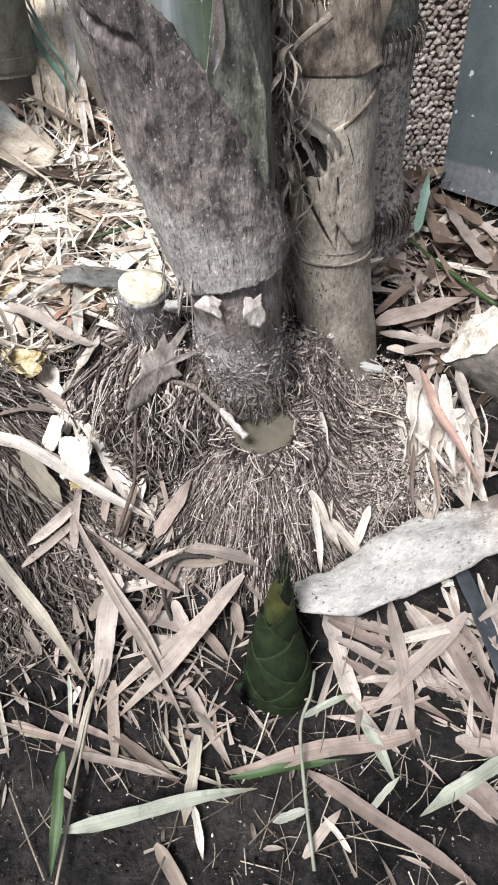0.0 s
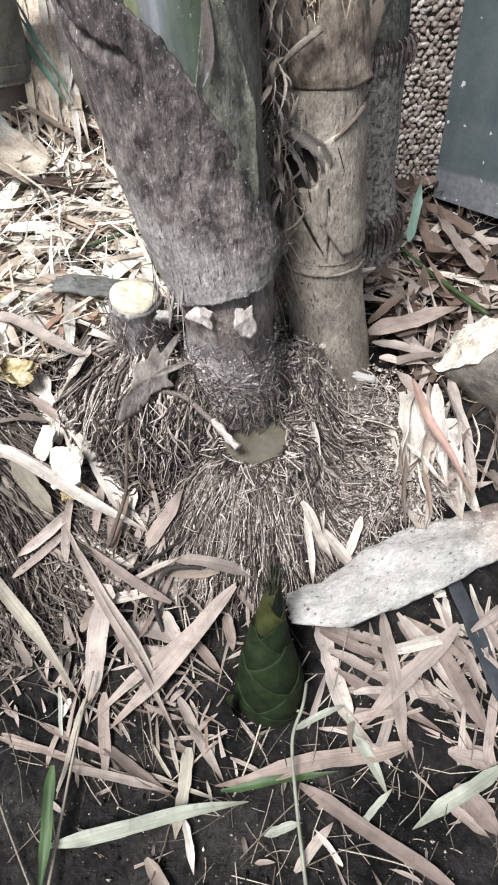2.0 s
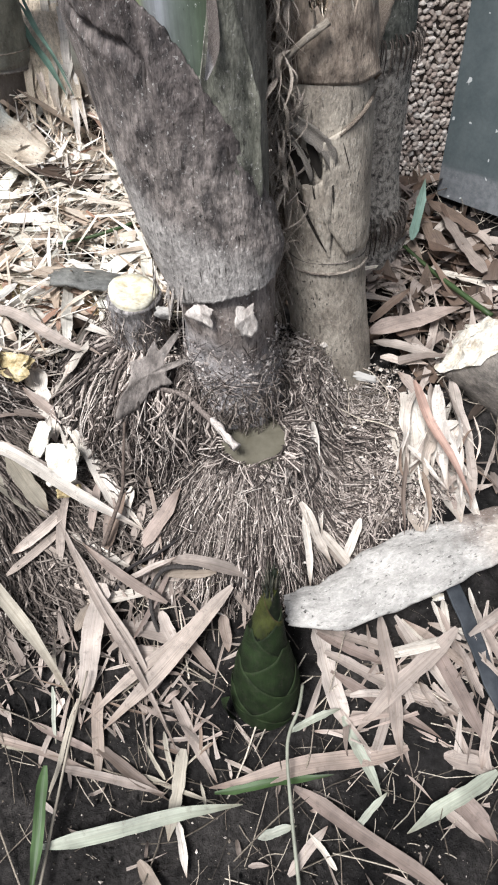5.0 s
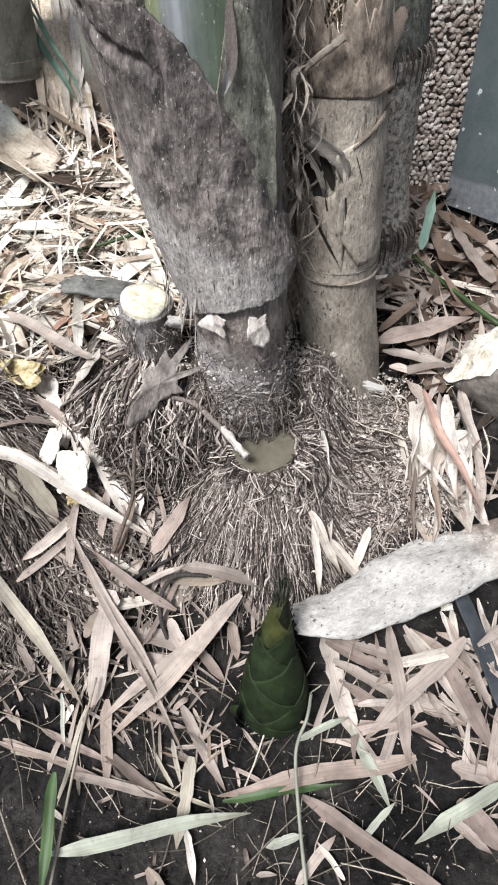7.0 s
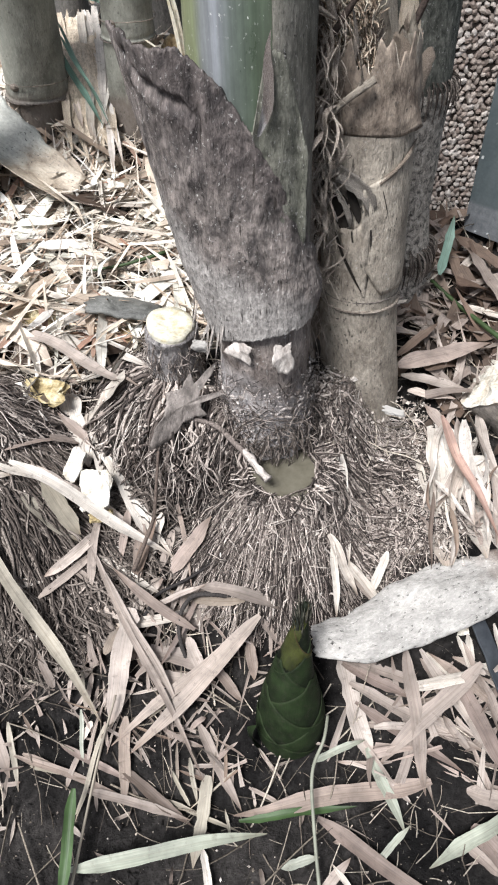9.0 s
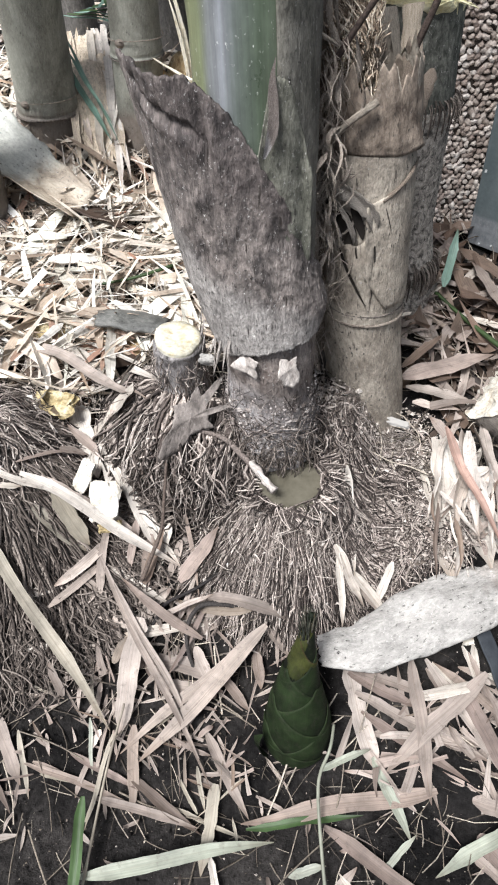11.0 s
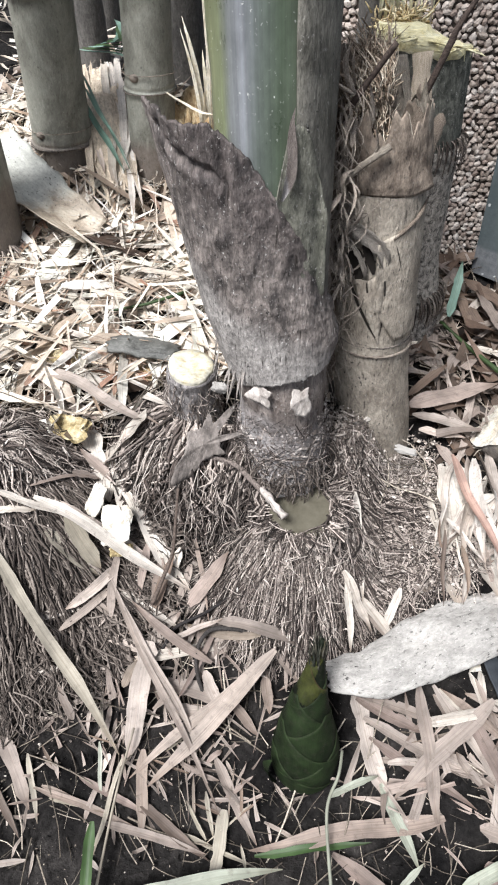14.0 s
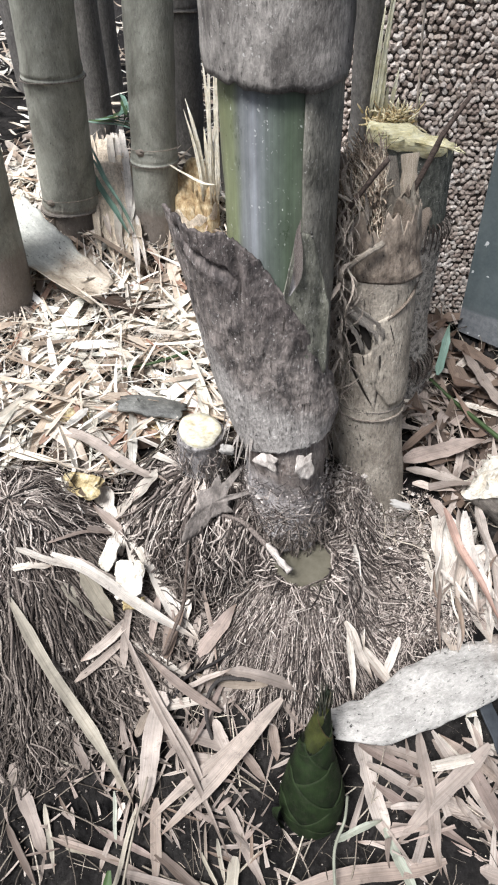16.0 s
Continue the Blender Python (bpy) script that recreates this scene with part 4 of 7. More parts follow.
g = Geo()
for k in range(900):
    z, phi = 0.075 + 0.11 * random.random() ** 1.4, random.uniform(-90, 92)
    c = np.array(on_culm(A, phi, z, 0.0015))
    u = np.array([math.cos(radians(phi)), math.sin(radians(phi)), 0]) + rng.normal(0, 0.25, 3)
    w = np.array([0, 0, 1.0]) + rng.normal(0, 0.4, 3)
    sz = 0.0012 + 0.0038 * random.random() ** 2
    ring = [c + (u * math.cos(t) + w * math.sin(t) * 0.7) * sz * random.uniform(0.5, 1.2) for t in np.linspace(0, 2 * math.pi, 6, endpoint=False)]
    top = c + np.array([math.sin(radians(phi)), -math.cos(radians(phi)), 0.2]) * sz * random.uniform(0.2, 0.6)
    g.add(ring + [top], [(q, (q + 1) % 6, 6) for q in range(6)])
part("crust", g.mesh("crust", False), root_mat("base_crust", (0.1, 0.082, 0.072), (0.26, 0.232, 0.213), (0.5, 0.46, 0.43)), main, "flaking pale crust on the culm base", "stuff")

# rootlets and crusts at the foot, hanging over the water
g = Geo()
n = 240
k = 5
s = np.linspace(0, 1, k)
ph = np.radians(rng.uniform(-75, 80, n))
z0 = 0.088 + 0.055 * rng.random(n) ** 1.6
ax = np.array([axis_at(A, z) for z in z0])
rad = ax[:, 3:] + 0.0015 + rng.uniform(0.002, 0.022, n)[:, None] * np.sin(s * 1.6)
pa = ph[:, None] + rng.normal(0, 0.16, n)[:, None] * s
p = np.stack([ax[:, :1] + rad * np.sin(pa), ax[:, 1:2] - rad * np.cos(pa), z0[:, None] - rng.uniform(0.004, 0.034, n)[:, None] * s ** 1.5], -1)
strands(g, p, rng.uniform(0.0004, 0.0014, n)[:, None] * np.linspace(1, 0.6, k)[None, :], 4)
part("foot_fringe", g.mesh("foot_fringe"), M_ROOTDARK, main, "short crusty rootlets round the culm foot", "stuff")

# dead culm with a torn top, beside the main one
B = [(0.168, 0.75, -0.02, 0.068), (0.157, 0.75, 0.06, 0.064), (0.13, 0.75, 0.225, 0.058), (0.115, 0.76, 0.38, 0.055), (0.107, 0.77, 0.47, 0.056), (0.094, 0.78, 0.6, 0.054)]
dead = thing("bamboo_culm", (0.16, 0.75, 0.05), "dead tan bamboo culm with frayed top and rotten bud hole", "bamboo", "culms of the clump")
part("stem", culm_mesh("stem", B, (), 48, 0.008, 0.002, lambda a: 0.555 + 0.008 * math.sin(a - 0.4) + 0.012 * math.sin(a * 7) + 0.01 * math.sin(a * 19)), M_DEAD, dead)
part("node_ring", node_ring(B, 0.247, 0.0024, off=0.0006), M_NODE, dead, "beaded grey node scar")
part("sheath_scar", node_ring(B, 0.262, 0.0011, off=0.0), M_NODEDARK, dead, "thin dark sheath scar line")
part("sheath", shell_mesh("sheath", B, -178, 178, lambda p: 0.464 + 0.015 * math.cos(radians(p)) + 0.012 * math.exp(-((p - 62) / 14) ** 2), lambda p: 0.553 + 0.01 * math.exp(-((p - 22) / 22) ** 2) + 0.012 * math.sin(radians(p * 9)) + 0.008 * math.sin(radians(p * 23)), lambda p, s: 0.0008 + 0.0032 * float(ss(0, 0.2, s)) - 0.0025 * s + 0.011 * (1 - s) ** 5 * math.exp(-((p - 62) / 14) ** 2), 0.0014, 110, 22, 0.002, 3.0), M_BROWNSHEATH, dead, "brown streaked sheath with ragged top")
part("sheath_layer", shell_mesh("sheath_layer", B, -6, 95, lambda p: 0.275 + 0.05 * min(1, max(0, (25 - p) / 30)), lambda p: 0.425 + 0.03 * math.sin(radians(p)), lambda p, s: 0.0035 + 0.004 * math.exp(-((p + 6) / 5) ** 2), 0.0025, 60, 24, 0.0015, 11.0), M_DEAD, dead, "thin split sheath layer")


# the rotten bud: dark patches that paint the shade of its hollows under a torn arch, and a pointed scale below them
def culm_strip(name, pts, width, material, label, shape="scrap", fold=0.1, cup=0.0, seed=0, thick=0.0012, twist=0.0):
    """A strip that follows the dead culm's skin. pts: angle, height, distance out."""
    c = np.array([list(q) for q in smooth_path([on_culm(B, *q) for q in pts], 5)])
    t = np.gradient(c, axis=0)
    t /= np.linalg.norm(t, axis=1, keepdims=True)
    nm = np.array([[p[0] - axis_at(B, p[2])[0], p[1] - axis_at(B, p[2])[1], 0.012] for p in c])
    nm /= np.linalg.norm(nm, axis=1, keepdims=True)
    sd = np.cross(t, nm)
    sd /= np.linalg.norm(sd, axis=1, keepdims=True)
    g = Geo()
    add_leaf(g, c, sd, nm, width, shape, fold, twist, cup, seed, thick)
    return part(name, g.mesh(name), material, dead, label)


for ph0, z0, dp, dz, tip in ((-36, 0.39, 17, 0.023, -6), (-17, 0.401, 7, 0.02, -7), (-70, 0.4, 15, 0.035, 0), (-66, 0.508, 11, 0.024, 0)):
    rim = [[on_culm(B, ph0 + dp * q * math.cos(a) + tip * q * math.sin(a), z0 + dz * q * math.sin(a) * (1 + 0.15 * math.sin(3 * a)), 0.001 + 0.0015 * (1 - q)) for a in np.linspace(0, 2 * math.pi, 20, endpoint=False)] for q in (1.0, 0.7, 0.3)]
    g = Geo().add([list(p) for ring in rim for p in ring], grid_faces(3, 20, True) + [tuple(range(40, 60))])
    part("bud_hole", g.mesh("bud_hole"), M_HOLLOWSHADE, dead, "dark patch painting the shade inside a rotten hollow")
for k, (pts, w, shape, tw) in enumerate((
        ([(-80, 0.452, 0.012), (-58, 0.448, 0.015), (-36, 0.441, 0.009), (-14, 0.428, 0.006), (0, 0.412, 0.004), (5, 0.39, 0.002)], 0.017, "scrap", 0.3),
        ([(-58, 0.442, 0.016), (-38, 0.424, 0.013), (-26, 0.407, 0.012), (-20, 0.388, 0.01), (-21, 0.372, 0.004)], 0.0075, "strip", 0.8),
        ([(-50, 0.428, 0.012), (-30, 0.429, 0.009), (-10, 0.416, 0.007), (-4, 0.396, 0.005), (-6, 0.38, 0.002)], 0.006, "strip", -0.6),
        ([(-92, 0.482, 0.012), (-84, 0.468, 0.02), (-72, 0.452, 0.021), (-62, 0.437, 0.016)], 0.02, "scrap", 0.9),
        ([(-96, 0.455, 0.016), (-86, 0.432, 0.026), (-80, 0.412, 0.024)], 0.016, "scrap", -1.0),
        ([(-84, 0.41, 0.02), (-74, 0.392, 0.026), (-69, 0.372, 0.022), (-70, 0.352, 0.012)], 0.016, "leaf", 0.5),
        ([(-62, 0.43, 0.012), (-57, 0.4, 0.018), (-55, 0.375, 0.014), (-58, 0.348, 0.006)], 0.008, "leaf", 1.2),
        ([(-96, 0.42, 0.022), (-92, 0.385, 0.03), (-90, 0.35, 0.02)], 0.01, "leaf", 1.5),
        ([(-88, 0.5, 0.006), (-86, 0.53, 0.01), (-78, 0.565, 0.012)], 0.012, "leaf", 1.0),
        ([(-88, 0.475, 0.008), (-70, 0.477, 0.009), (-54, 0.492, 0.008), (-52, 0.515, 0.008), (-60, 0.537, 0.01)], 0.01, "strip", 0.8),
        ([(-104, 0.57, 0.02), (-100, 0.54, 0.03), (-92, 0.51, 0.026), (-88, 0.485, 0.014)], 0.016, "leaf", 0.8),
        ([(-110, 0.6, 0.012), (-104, 0.56, 0.026), (-100, 0.53, 0.022)], 0.012, "scrap", 1.2))):
    culm_strip("curled_strip", pts, w, (M_CURL, M_CURL, M_DEAD)[k % 3], "curled grey strip of dead sheath", shape, 0.3, 0.35, 60 + k, 0.0014, tw)
# pointed scale with a slit along one side, its shade painted as a dark strip
v, uv = [], []
for lay in (0.0, 0.001):
    for i in range(15):
        q = i / 14
        lo, hi = -38 + 39 * q ** 0.9, 6 - 3 * q
        for j in range(9):
            u = j / 8
            ph = lo + (hi - lo) * u
            z = 0.384 - 0.022 * (1 - u) * (1 - q) - 0.108 * q + 0.003 * math.sin(9 * u) * (1 - q) ** 3
            v.append(on_culm(B, ph, z, 0.001 + (0.006 * (1 - u) ** 0.6 + 0.0028) * (1 - 0.75 * q) * (0.15 + 0.85 * float(ss(0, 0.28, q))) + 0.002 * math.sin(u * 3.1) * (1 - q) - lay)), uv.append((z, radians(ph) * 0.055))
f = grid_faces(15, 9)
f += [tuple(reversed([x + 135 for x in q])) for q in f[:]]
rim = [(i * 9, (i + 1) * 9) for i in range(14)] + [((i + 1) * 9 + 8, i * 9 + 8) for i in range(14)] + [(i + 1, i) for i in range(8)]
f += [(a, b, b + 135, a + 135) for a, b in rim]
part("bud_scale", mesh("bud_scale", v, f, uv), M_DEAD, dead, "pointed dry bud scale")
# dark strips laid on the skin paint the shade inside narrow slits
for pts, w in (([(-42, 0.36, 0.0025), (-30, 0.336, 0.003), (-14, 0.306, 0.003), (0, 0.279, 0.002)], 0.0062), ([(5, 0.385, 0.003), (7, 0.34, 0.003), (4, 0.285, 0.002)], 0.0034), ([(-18, 0.372, 0.0075), (-15, 0.352, 0.0065), (-13, 0.338, 0.0055)], 0.003), ([(17, 0.42, 0.0042), (22, 0.404, 0.0042), (27, 0.386, 0.0042)], 0.0018)):
    culm_strip("slit", pts, w, M_HOLLOWSHADE, "dark strip painting the shade of a slit in the culm wall", "leaf", 0.0, 0.0, 90, 0.0)
culm_strip("scar_ridge", [(13, 0.428, 0.005), (30, 0.44, 0.006), (52, 0.452, 0.006), (78, 0.462, 0.005)], 0.0065, M_BROWNSHEATH, "oblique frayed scar", "strip", -0.7, 0.0, 93, 0.001)
g = Geo()
n = 90
ph = rng.uniform(-95, -30, n)
z0 = rng.uniform(0.34, 0.47, n)
p0 = np.array([list(on_culm(B, a, z, 0.014)) for a, z in zip(ph, z0)])
s = np.linspace(0, 1, 5)
d = rng.normal(0, 1, (n, 3)) * np.array([0.7, 0.7, 1.0]) + np.array([0, -0.3, -0.5])
p = p0[:, None] + d[:, None] * (rng.uniform(0.008, 0.022, n)[:, None] * s)[..., None] + (rng.normal(0, 0.006, (n, 3)))[:, None] * np.sin(s * 3)[None, :, None]
strands(g, p, rng.uniform(0.0004, 0.0009, n)[:, None] * np.ones((1, 5)))
part("fibre_tuft", g.mesh("fibre_tuft"), M_ROOTFINE, dead, "thin curled fibres round the rotten bud", "stuff")
# frayed fibres and torn wall at the broken top
g = Geo()
n = 1500
ph = np.radians(rng.uniform(-190, 0, n))
z0 = 0.51 + 0.075 * rng.random(n)
k = 6
s = np.linspace(0, 1, k)
ax = np.array([axis_at(B, z) for z in z0])
ln = rng.uniform(0.015, 0.05, n)
inner = rng.uniform(0.3, 0.84, n)[:, None]
rad = ax[:, 3:] * inner + 0.003 + rng.uniform(-0.012, 0.01, n)[:, None] * s
back = rng.uniform(0.2, 0.9, n)[:, None] * ln[:, None] * s
p = np.stack([ax[:, :1] + rad * np.sin(ph)[:, None] + rng.normal(-0.004, 0.01, n)[:, None] * s ** 2 + rng.normal(0, 0.0018, (n, k)), ax[:, 1:2] - rad * np.cos(ph)[:, None] + back + rng.normal(0, 0.0018, (n, k)), z0[:, None] + 0.03 * (1 - inner) + ln[:, None] * s * rng.uniform(0.3, 1, n)[:, None]], -1)
strands(g, p, rng.uniform(0.0005, 0.0017, n)[:, None] * np.linspace(1, 0.5, k)[None, :])
part("fibre_fringe", g.mesh("frayed_fibres"), M_FIBRE, dead, "ragged brown fibres at the broken top", "stuff")
for k, (x0, y0, zb, x1, y1, zt, w, mat) in enumerate(((0.122, 0.82, 0.5, 0.118, 0.885, 0.583, 0.034, M_DEAD), (0.156, 0.82, 0.5, 0.154, 0.89, 0.586, 0.03, M_TANBARK), (0.085, 0.8, 0.52, 0.09, 0.85, 0.58, 0.022, M_FLAKE), (0.135, 0.76, 0.5, 0.14, 0.8, 0.552, 0.03, M_BROWNSHEATH), (0.1, 0.74, 0.5, 0.105, 0.77, 0.548, 0.024, M_BROWNSHEATH), (0.06, 0.77, 0.52, 0.05, 0.82, 0.6, 0.014, M_FIBRE), (0.045, 0.79, 0.5, 0.04, 0.83, 0.585, 0.012, M_BROWNSHEATH), (0.075, 0.76, 0.53, 0.085, 0.8, 0.58, 0.012, M_TANBARK), (0.166, 0.79, 0.49, 0.172, 0.83, 0.535, 0.02, M_BROWNSHEATH))):
    g = Geo()
    c = np.array([[x0 + (x1 - x0) * q + 0.004 * math.sin(k * 2.1 + 3 * q), y0 + (y1 - y0) * q, zb + (zt - zb) * q] for q in np.linspace(0, 1, 11)])
    add_leaf(g, c, np.tile([0.98, 0.18 * math.sin(k), 0], (11, 1)), np.tile([0.0, -0.75, 0.66], (11, 1)), w, "block" if k < 3 else ("scrap", "leaf")[k % 2], 0.2, 0.5, -0.4, 80 + k, 0.002)
    part("torn_strip", g.mesh("torn_strip"), mat, dead, "torn upright strip of culm wall")
# dark filler strips added to hide the bright litter behind, and tangled shreds in the gap between the two culms
for k, (x, y, zb, zt, w) in enumerate(((0.056, 0.748, 0.1, 0.36, 0.03), (0.062, 0.757, 0.3, 0.55, 0.036), (0.048, 0.766, 0.42, 0.62, 0.03), (0.066, 0.745, 0.18, 0.44, 0.022))):
    g = Geo()
    c = np.array([[x - 0.03 * (z - 0.3) + 0.003 * math.sin(z * 30 + k), y + 0.05 * (z - 0.3), z] for z in np.linspace(zb, zt, 12)])
    add_leaf(g, c, np.tile([0.95, 0.3, 0], (12, 1)), np.tile([0.3, -0.95, 0], (12, 1)), w, "scrap", 0.2, 0.3, 0.2, 140 + k, 0.0015)
    part("sheath_strip", g.mesh("sheath_strip"), M_BROWNSHEATH, dead, "dark brown filler strip added to darken the gap between culms")
g = Geo()
for k in range(300):
    z = random.uniform(0.2, 0.6)
    a0 = Vector((0.056 + random.gauss(0, 0.008) - 0.02 * (z - 0.3), 0.694 + 0.03 * (k % 2) + random.gauss(0, 0.008) + 0.05 * (z - 0.35), z))
    d = Vector((random.gauss(0, 0.4), random.gauss(-0.15, 0.25), random.choice((-1, -1, 1)))).normalized()
    ln = random.uniform(0.025, 0.075)
    bend = Vector((random.gauss(0, 0.01), random.gauss(-0.004, 0.01), random.gauss(0, 0.006)))
    c = np.array([list(a0 + d * ln * q + bend * math.sin(q * 3)) for q in np.linspace(0, 1, 7)])
    sd = Vector((random.gauss(1, 0.3), random.gauss(0, 0.5), random.gauss(0, 0.2))).normalized()
    nm = d.cross(sd).normalized()
    add_leaf(g, c, np.tile(list(sd), (7, 1)), np.tile(list(nm), (7, 1)), 0.0011 + 0.009 * random.random() ** 4, random.choice(["leaf", "strip", "leaf"]), 0.6, random.uniform(-3, 3), 0, 500 + k)
part("shred_tangle", g.mesh("shred_tangle"), M_OLDSHEATH, dead, "torn brown shreds hanging between two culms", "stuff")

# cut mottled culm by the wall
C = [(0.245, 1.0, 0.0, 0.07), (0.228, 1.0, 0.1, 0.066), (0.204, 1.0, 0.25, 0.061), (0.189, 1.0, 0.44, 0.062), (0.172, 1.0, 0.566, 0.068)]
cut = thing("bamboo_culm", (0.25, 1.0, 0.04), "cut mottled grey bamboo culm with rootlet rings and yellow top", "bamboo", "culms of the clump")
part("stem", culm_mesh("stem", C[:4], (0.165,), 44, 0.01, 0.0015), M_MOTTLED, cut)
part("top_section", culm_mesh("top_section", C[3:4] + [(0.165, 1.0, 0.62, 0.068)], (), 44, 0.008, 0.001, lambda a: 0.57 - 0.012 * math.sin(a) + 0.014 * math.cos(a), 0.441), M_MOSSY, cut, "dark green-grey speckled top section")
for z in (0.452, 0.172):
    g = Geo()
    spiky_ring(g, C, z, 84, -120, 150, 0.011, 0.042, 0.0015)
    if z < 0.3:
        spiky_ring(g, C, z + 0.012, 60, -20, 150, 0.016, 0.05, 0.0016)
    part("rootlet_ring", g.mesh("rootlet_ring"), M_ROOTDARK, cut, "ring of short hanging rootlets")
g = Geo()
v, seg = [], 44
for q, dz in ((1.0, -0.022), (1.04, -0.019), (1.06, -0.008), (1.045, 0.0), (0.8, 0.002), (0.5, 0.002), (0.1, 0.0)):
    for j in range(seg):
        a = 2 * math.pi * j / seg
        x, y, z = 0.169 + 0.064 * q * math.sin(a), 1.0 - 0.066 * q * math.cos(a), 0.576 + dz - 0.012 * math.sin(a) + 0.014 * math.cos(a)
        v.append((x + wob((x, y, z), 160, 0.006), y, z + wob((x, y, z), 110, 0.006) + wob((x, y, z), 45, 0.005)))
g.add(v, grid_faces(7, seg, True) + [tuple(range(6 * seg, 7 * seg))])
part("cut_face", g.mesh("cut_face"), M_CUTRIM, cut, "fresh pale yellow saw cut")
g = Geo()
for k in range(26):
    a = radians(random.uniform(-95, 95))
    p0 = Vector((0.173 + 0.0715 * math.sin(a), 1.0 - 0.0715 * math.cos(a), 0.572 - 0.012 * math.sin(a) + 0.014 * math.cos(a)))
    d = Vector((random.choice((-1, 1)) * math.cos(a), random.choice((-0.3, 0.6)) * math.sin(a) - 0.12, random.uniform(-0.25, 0.1)))
    tube(g, [p0, p0 + d * 0.012, p0 + d * random.uniform(0.015, 0.03)], [0.0016, 0.0011, 0.0004], 4)
part("fringe", g.mesh("fringe"), M_CUTRIM, cut, "torn pale fibres round the saw cut", "stuff")
g = Geo()
for k, (x, w, h) in enumerate(((0.108, 0.009, 0.2), (0.115, 0.011, 0.26), (0.123, 0.009, 0.12), (0.131, 0.008, 0.07), (0.139, 0.009, 0.1), (0.15, 0.007, 0.05), (0.164, 0.006, 0.045), (0.178, 0.005, 0.06))):
    c = np.array([[x + 0.004 * math.sin(2 * k) * q * q, 1.045 + 0.006 * math.sin(5 * k) - 0.004 * q, 0.575 + h * 0.8 * q] for q in np.linspace(0, 1, 6)])
    add_leaf(g, c, np.tile([0.95, 0.3 * math.sin(3 * k), 0], (6, 1)), np.tile([0.3 * math.sin(3 * k), -0.95, 0], (6, 1)), w, "leaf", 0.2, 0.3, 0.3, k, 0.003)
part("splinter", g.mesh("splinter"), M_CUTYELLOW, cut, "yellow splinters at the back of the cut")
g = Geo()
for k in range(260):
    q = abs(random.gauss(0, 0.45))
    a = Vector((0.142 + random.gauss(0, 0.017), 1.035 + random.gauss(0, 0.01), 0.574))
    a.z += 0.022 * random.random() * (1.2 - min(1, q))
    d = Vector((random.gauss(0, 0.8), random.gauss(-0.2, 0.6), random.gauss(0.3, 0.5))).normalized()
    tube(g, [a, a + d * 0.008, a + d * random.uniform(0.012, 0.024) + Vector((random.gauss(0, 0.003), 0, random.gauss(0, 0.003)))], [0.0018, 0.0016, 0.0007], 4)
part("pulp", g.mesh("pulp"), root_mat("pulp_fibre", (0.26, 0.185, 0.09), (0.46, 0.38, 0.22), (0.66, 0.6, 0.44)), cut, "orange-yellow fibrous pulp behind the cut", "stuff")
g = Geo()
tube(g, smooth_path([(0.182, 1.03, 0.555), (0.17, 1.03, 0.66), (0.152, 1.02, 0.8), (0.14, 1.0, 1.0)]), 0.0018, 6)
part("thin_shoot", g.mesh("thin_shoot"), M_PALE, cut, "thin pale side shoot")

# slender stem behind the main culm
T = [(0.13, 1.13, 0.05, 0.022), (0.115, 1.1, 0.4, 0.022), (0.082, 1.05, 0.8, 0.021), (0.05, 1.0, 2.0, 0.018)]
slim = thing("bamboo_culm", (0.13, 1.13, 0.08), "slender dark bamboo stem beside the pebbled wall", "bamboo", "culms of the clump")
part("stem", culm_mesh("stem", T, (0.5, 0.9), 20, 0.02), M_DARKCULM, slim)


def grey_culm(x, y, r, lean, nodes, material, label, top=2.4, fringe=False):
    z0 = float(height(x, y)) - 0.03
    axis = [(x, y, z0, r * 1.06), (x + lean[0] * 0.3, y + lean[1] * 0.3, z0 + 0.3, r), (x + lean[0] * top, y + lean[1] * top, z0 + top, r * 0.85)]
    t = thing("bamboo_culm", (x, y, z0 + 0.03), label, "bamboo", "culms of the clump")
    part("stem", culm_mesh("stem", axis, nodes, 36, 0.02, 0.0008), material, t)
    for zn in nodes:
        node = part("node_ring", node_ring(axis, zn - 0.002, 0.0026 if zn < 0.3 else 0.0015), M_NODEDARK, t, "knobbly node scar")
        if zn < 0.4:
            part("sheath_scar", node_ring(axis, zn + 0.035, 0.0011), M_NODE, node, "thin sheath scar line")
            g = Geo()
            p = on_culm(axis, -25, zn + 0.03, 0.001)
            rings = [[p + Vector((0.012 * q * math.cos(a), -0.006 * (1 - q * q), 0.009 * q * math.sin(a))) for a in np.linspace(0, 2 * math.pi, 12, endpoint=False)] for q in (1, 0.8, 0.5, 0.15)]
            g.add([q for ring in rings for q in ring], grid_faces(4, 12, True) + [tuple(range(36, 48))])
            part("bud", g.mesh("bud"), M_NODE, node, "flat dormant bud")
    if fringe:
        g = Geo()
        for dz in (0.035, 0.05, 0.065):
            spiky_ring(g, axis, z0 + dz, 60, -110, 140, 0.03, 0.035, 0.0026)
        part("root_fringe", g.mesh("root_fringe"), M_ROOTDARK, t, "dark fringe of rootlets at the base")
    return t


grey_culm(-0.566, 1.5, 0.067, (0.055, 0.0), (0.225, 0.52, 0.85, 1.3), M_GREYGREEN, "grey-green bamboo culm with a beaded node, standing in litter")
grey_culm(-0.345, 1.5, 0.054, (0.055, 0.0), (0.345, 0.8, 1.3), M_GREYGREEN, "straight grey-green bamboo culm standing in litter")
grey_culm(-0.69, 1.25, 0.068, (0.05, 0.0), (0.5, 0.95), M_GREYGREEN, "grey-green bamboo culm with a dark root fringe", 2.4, True)
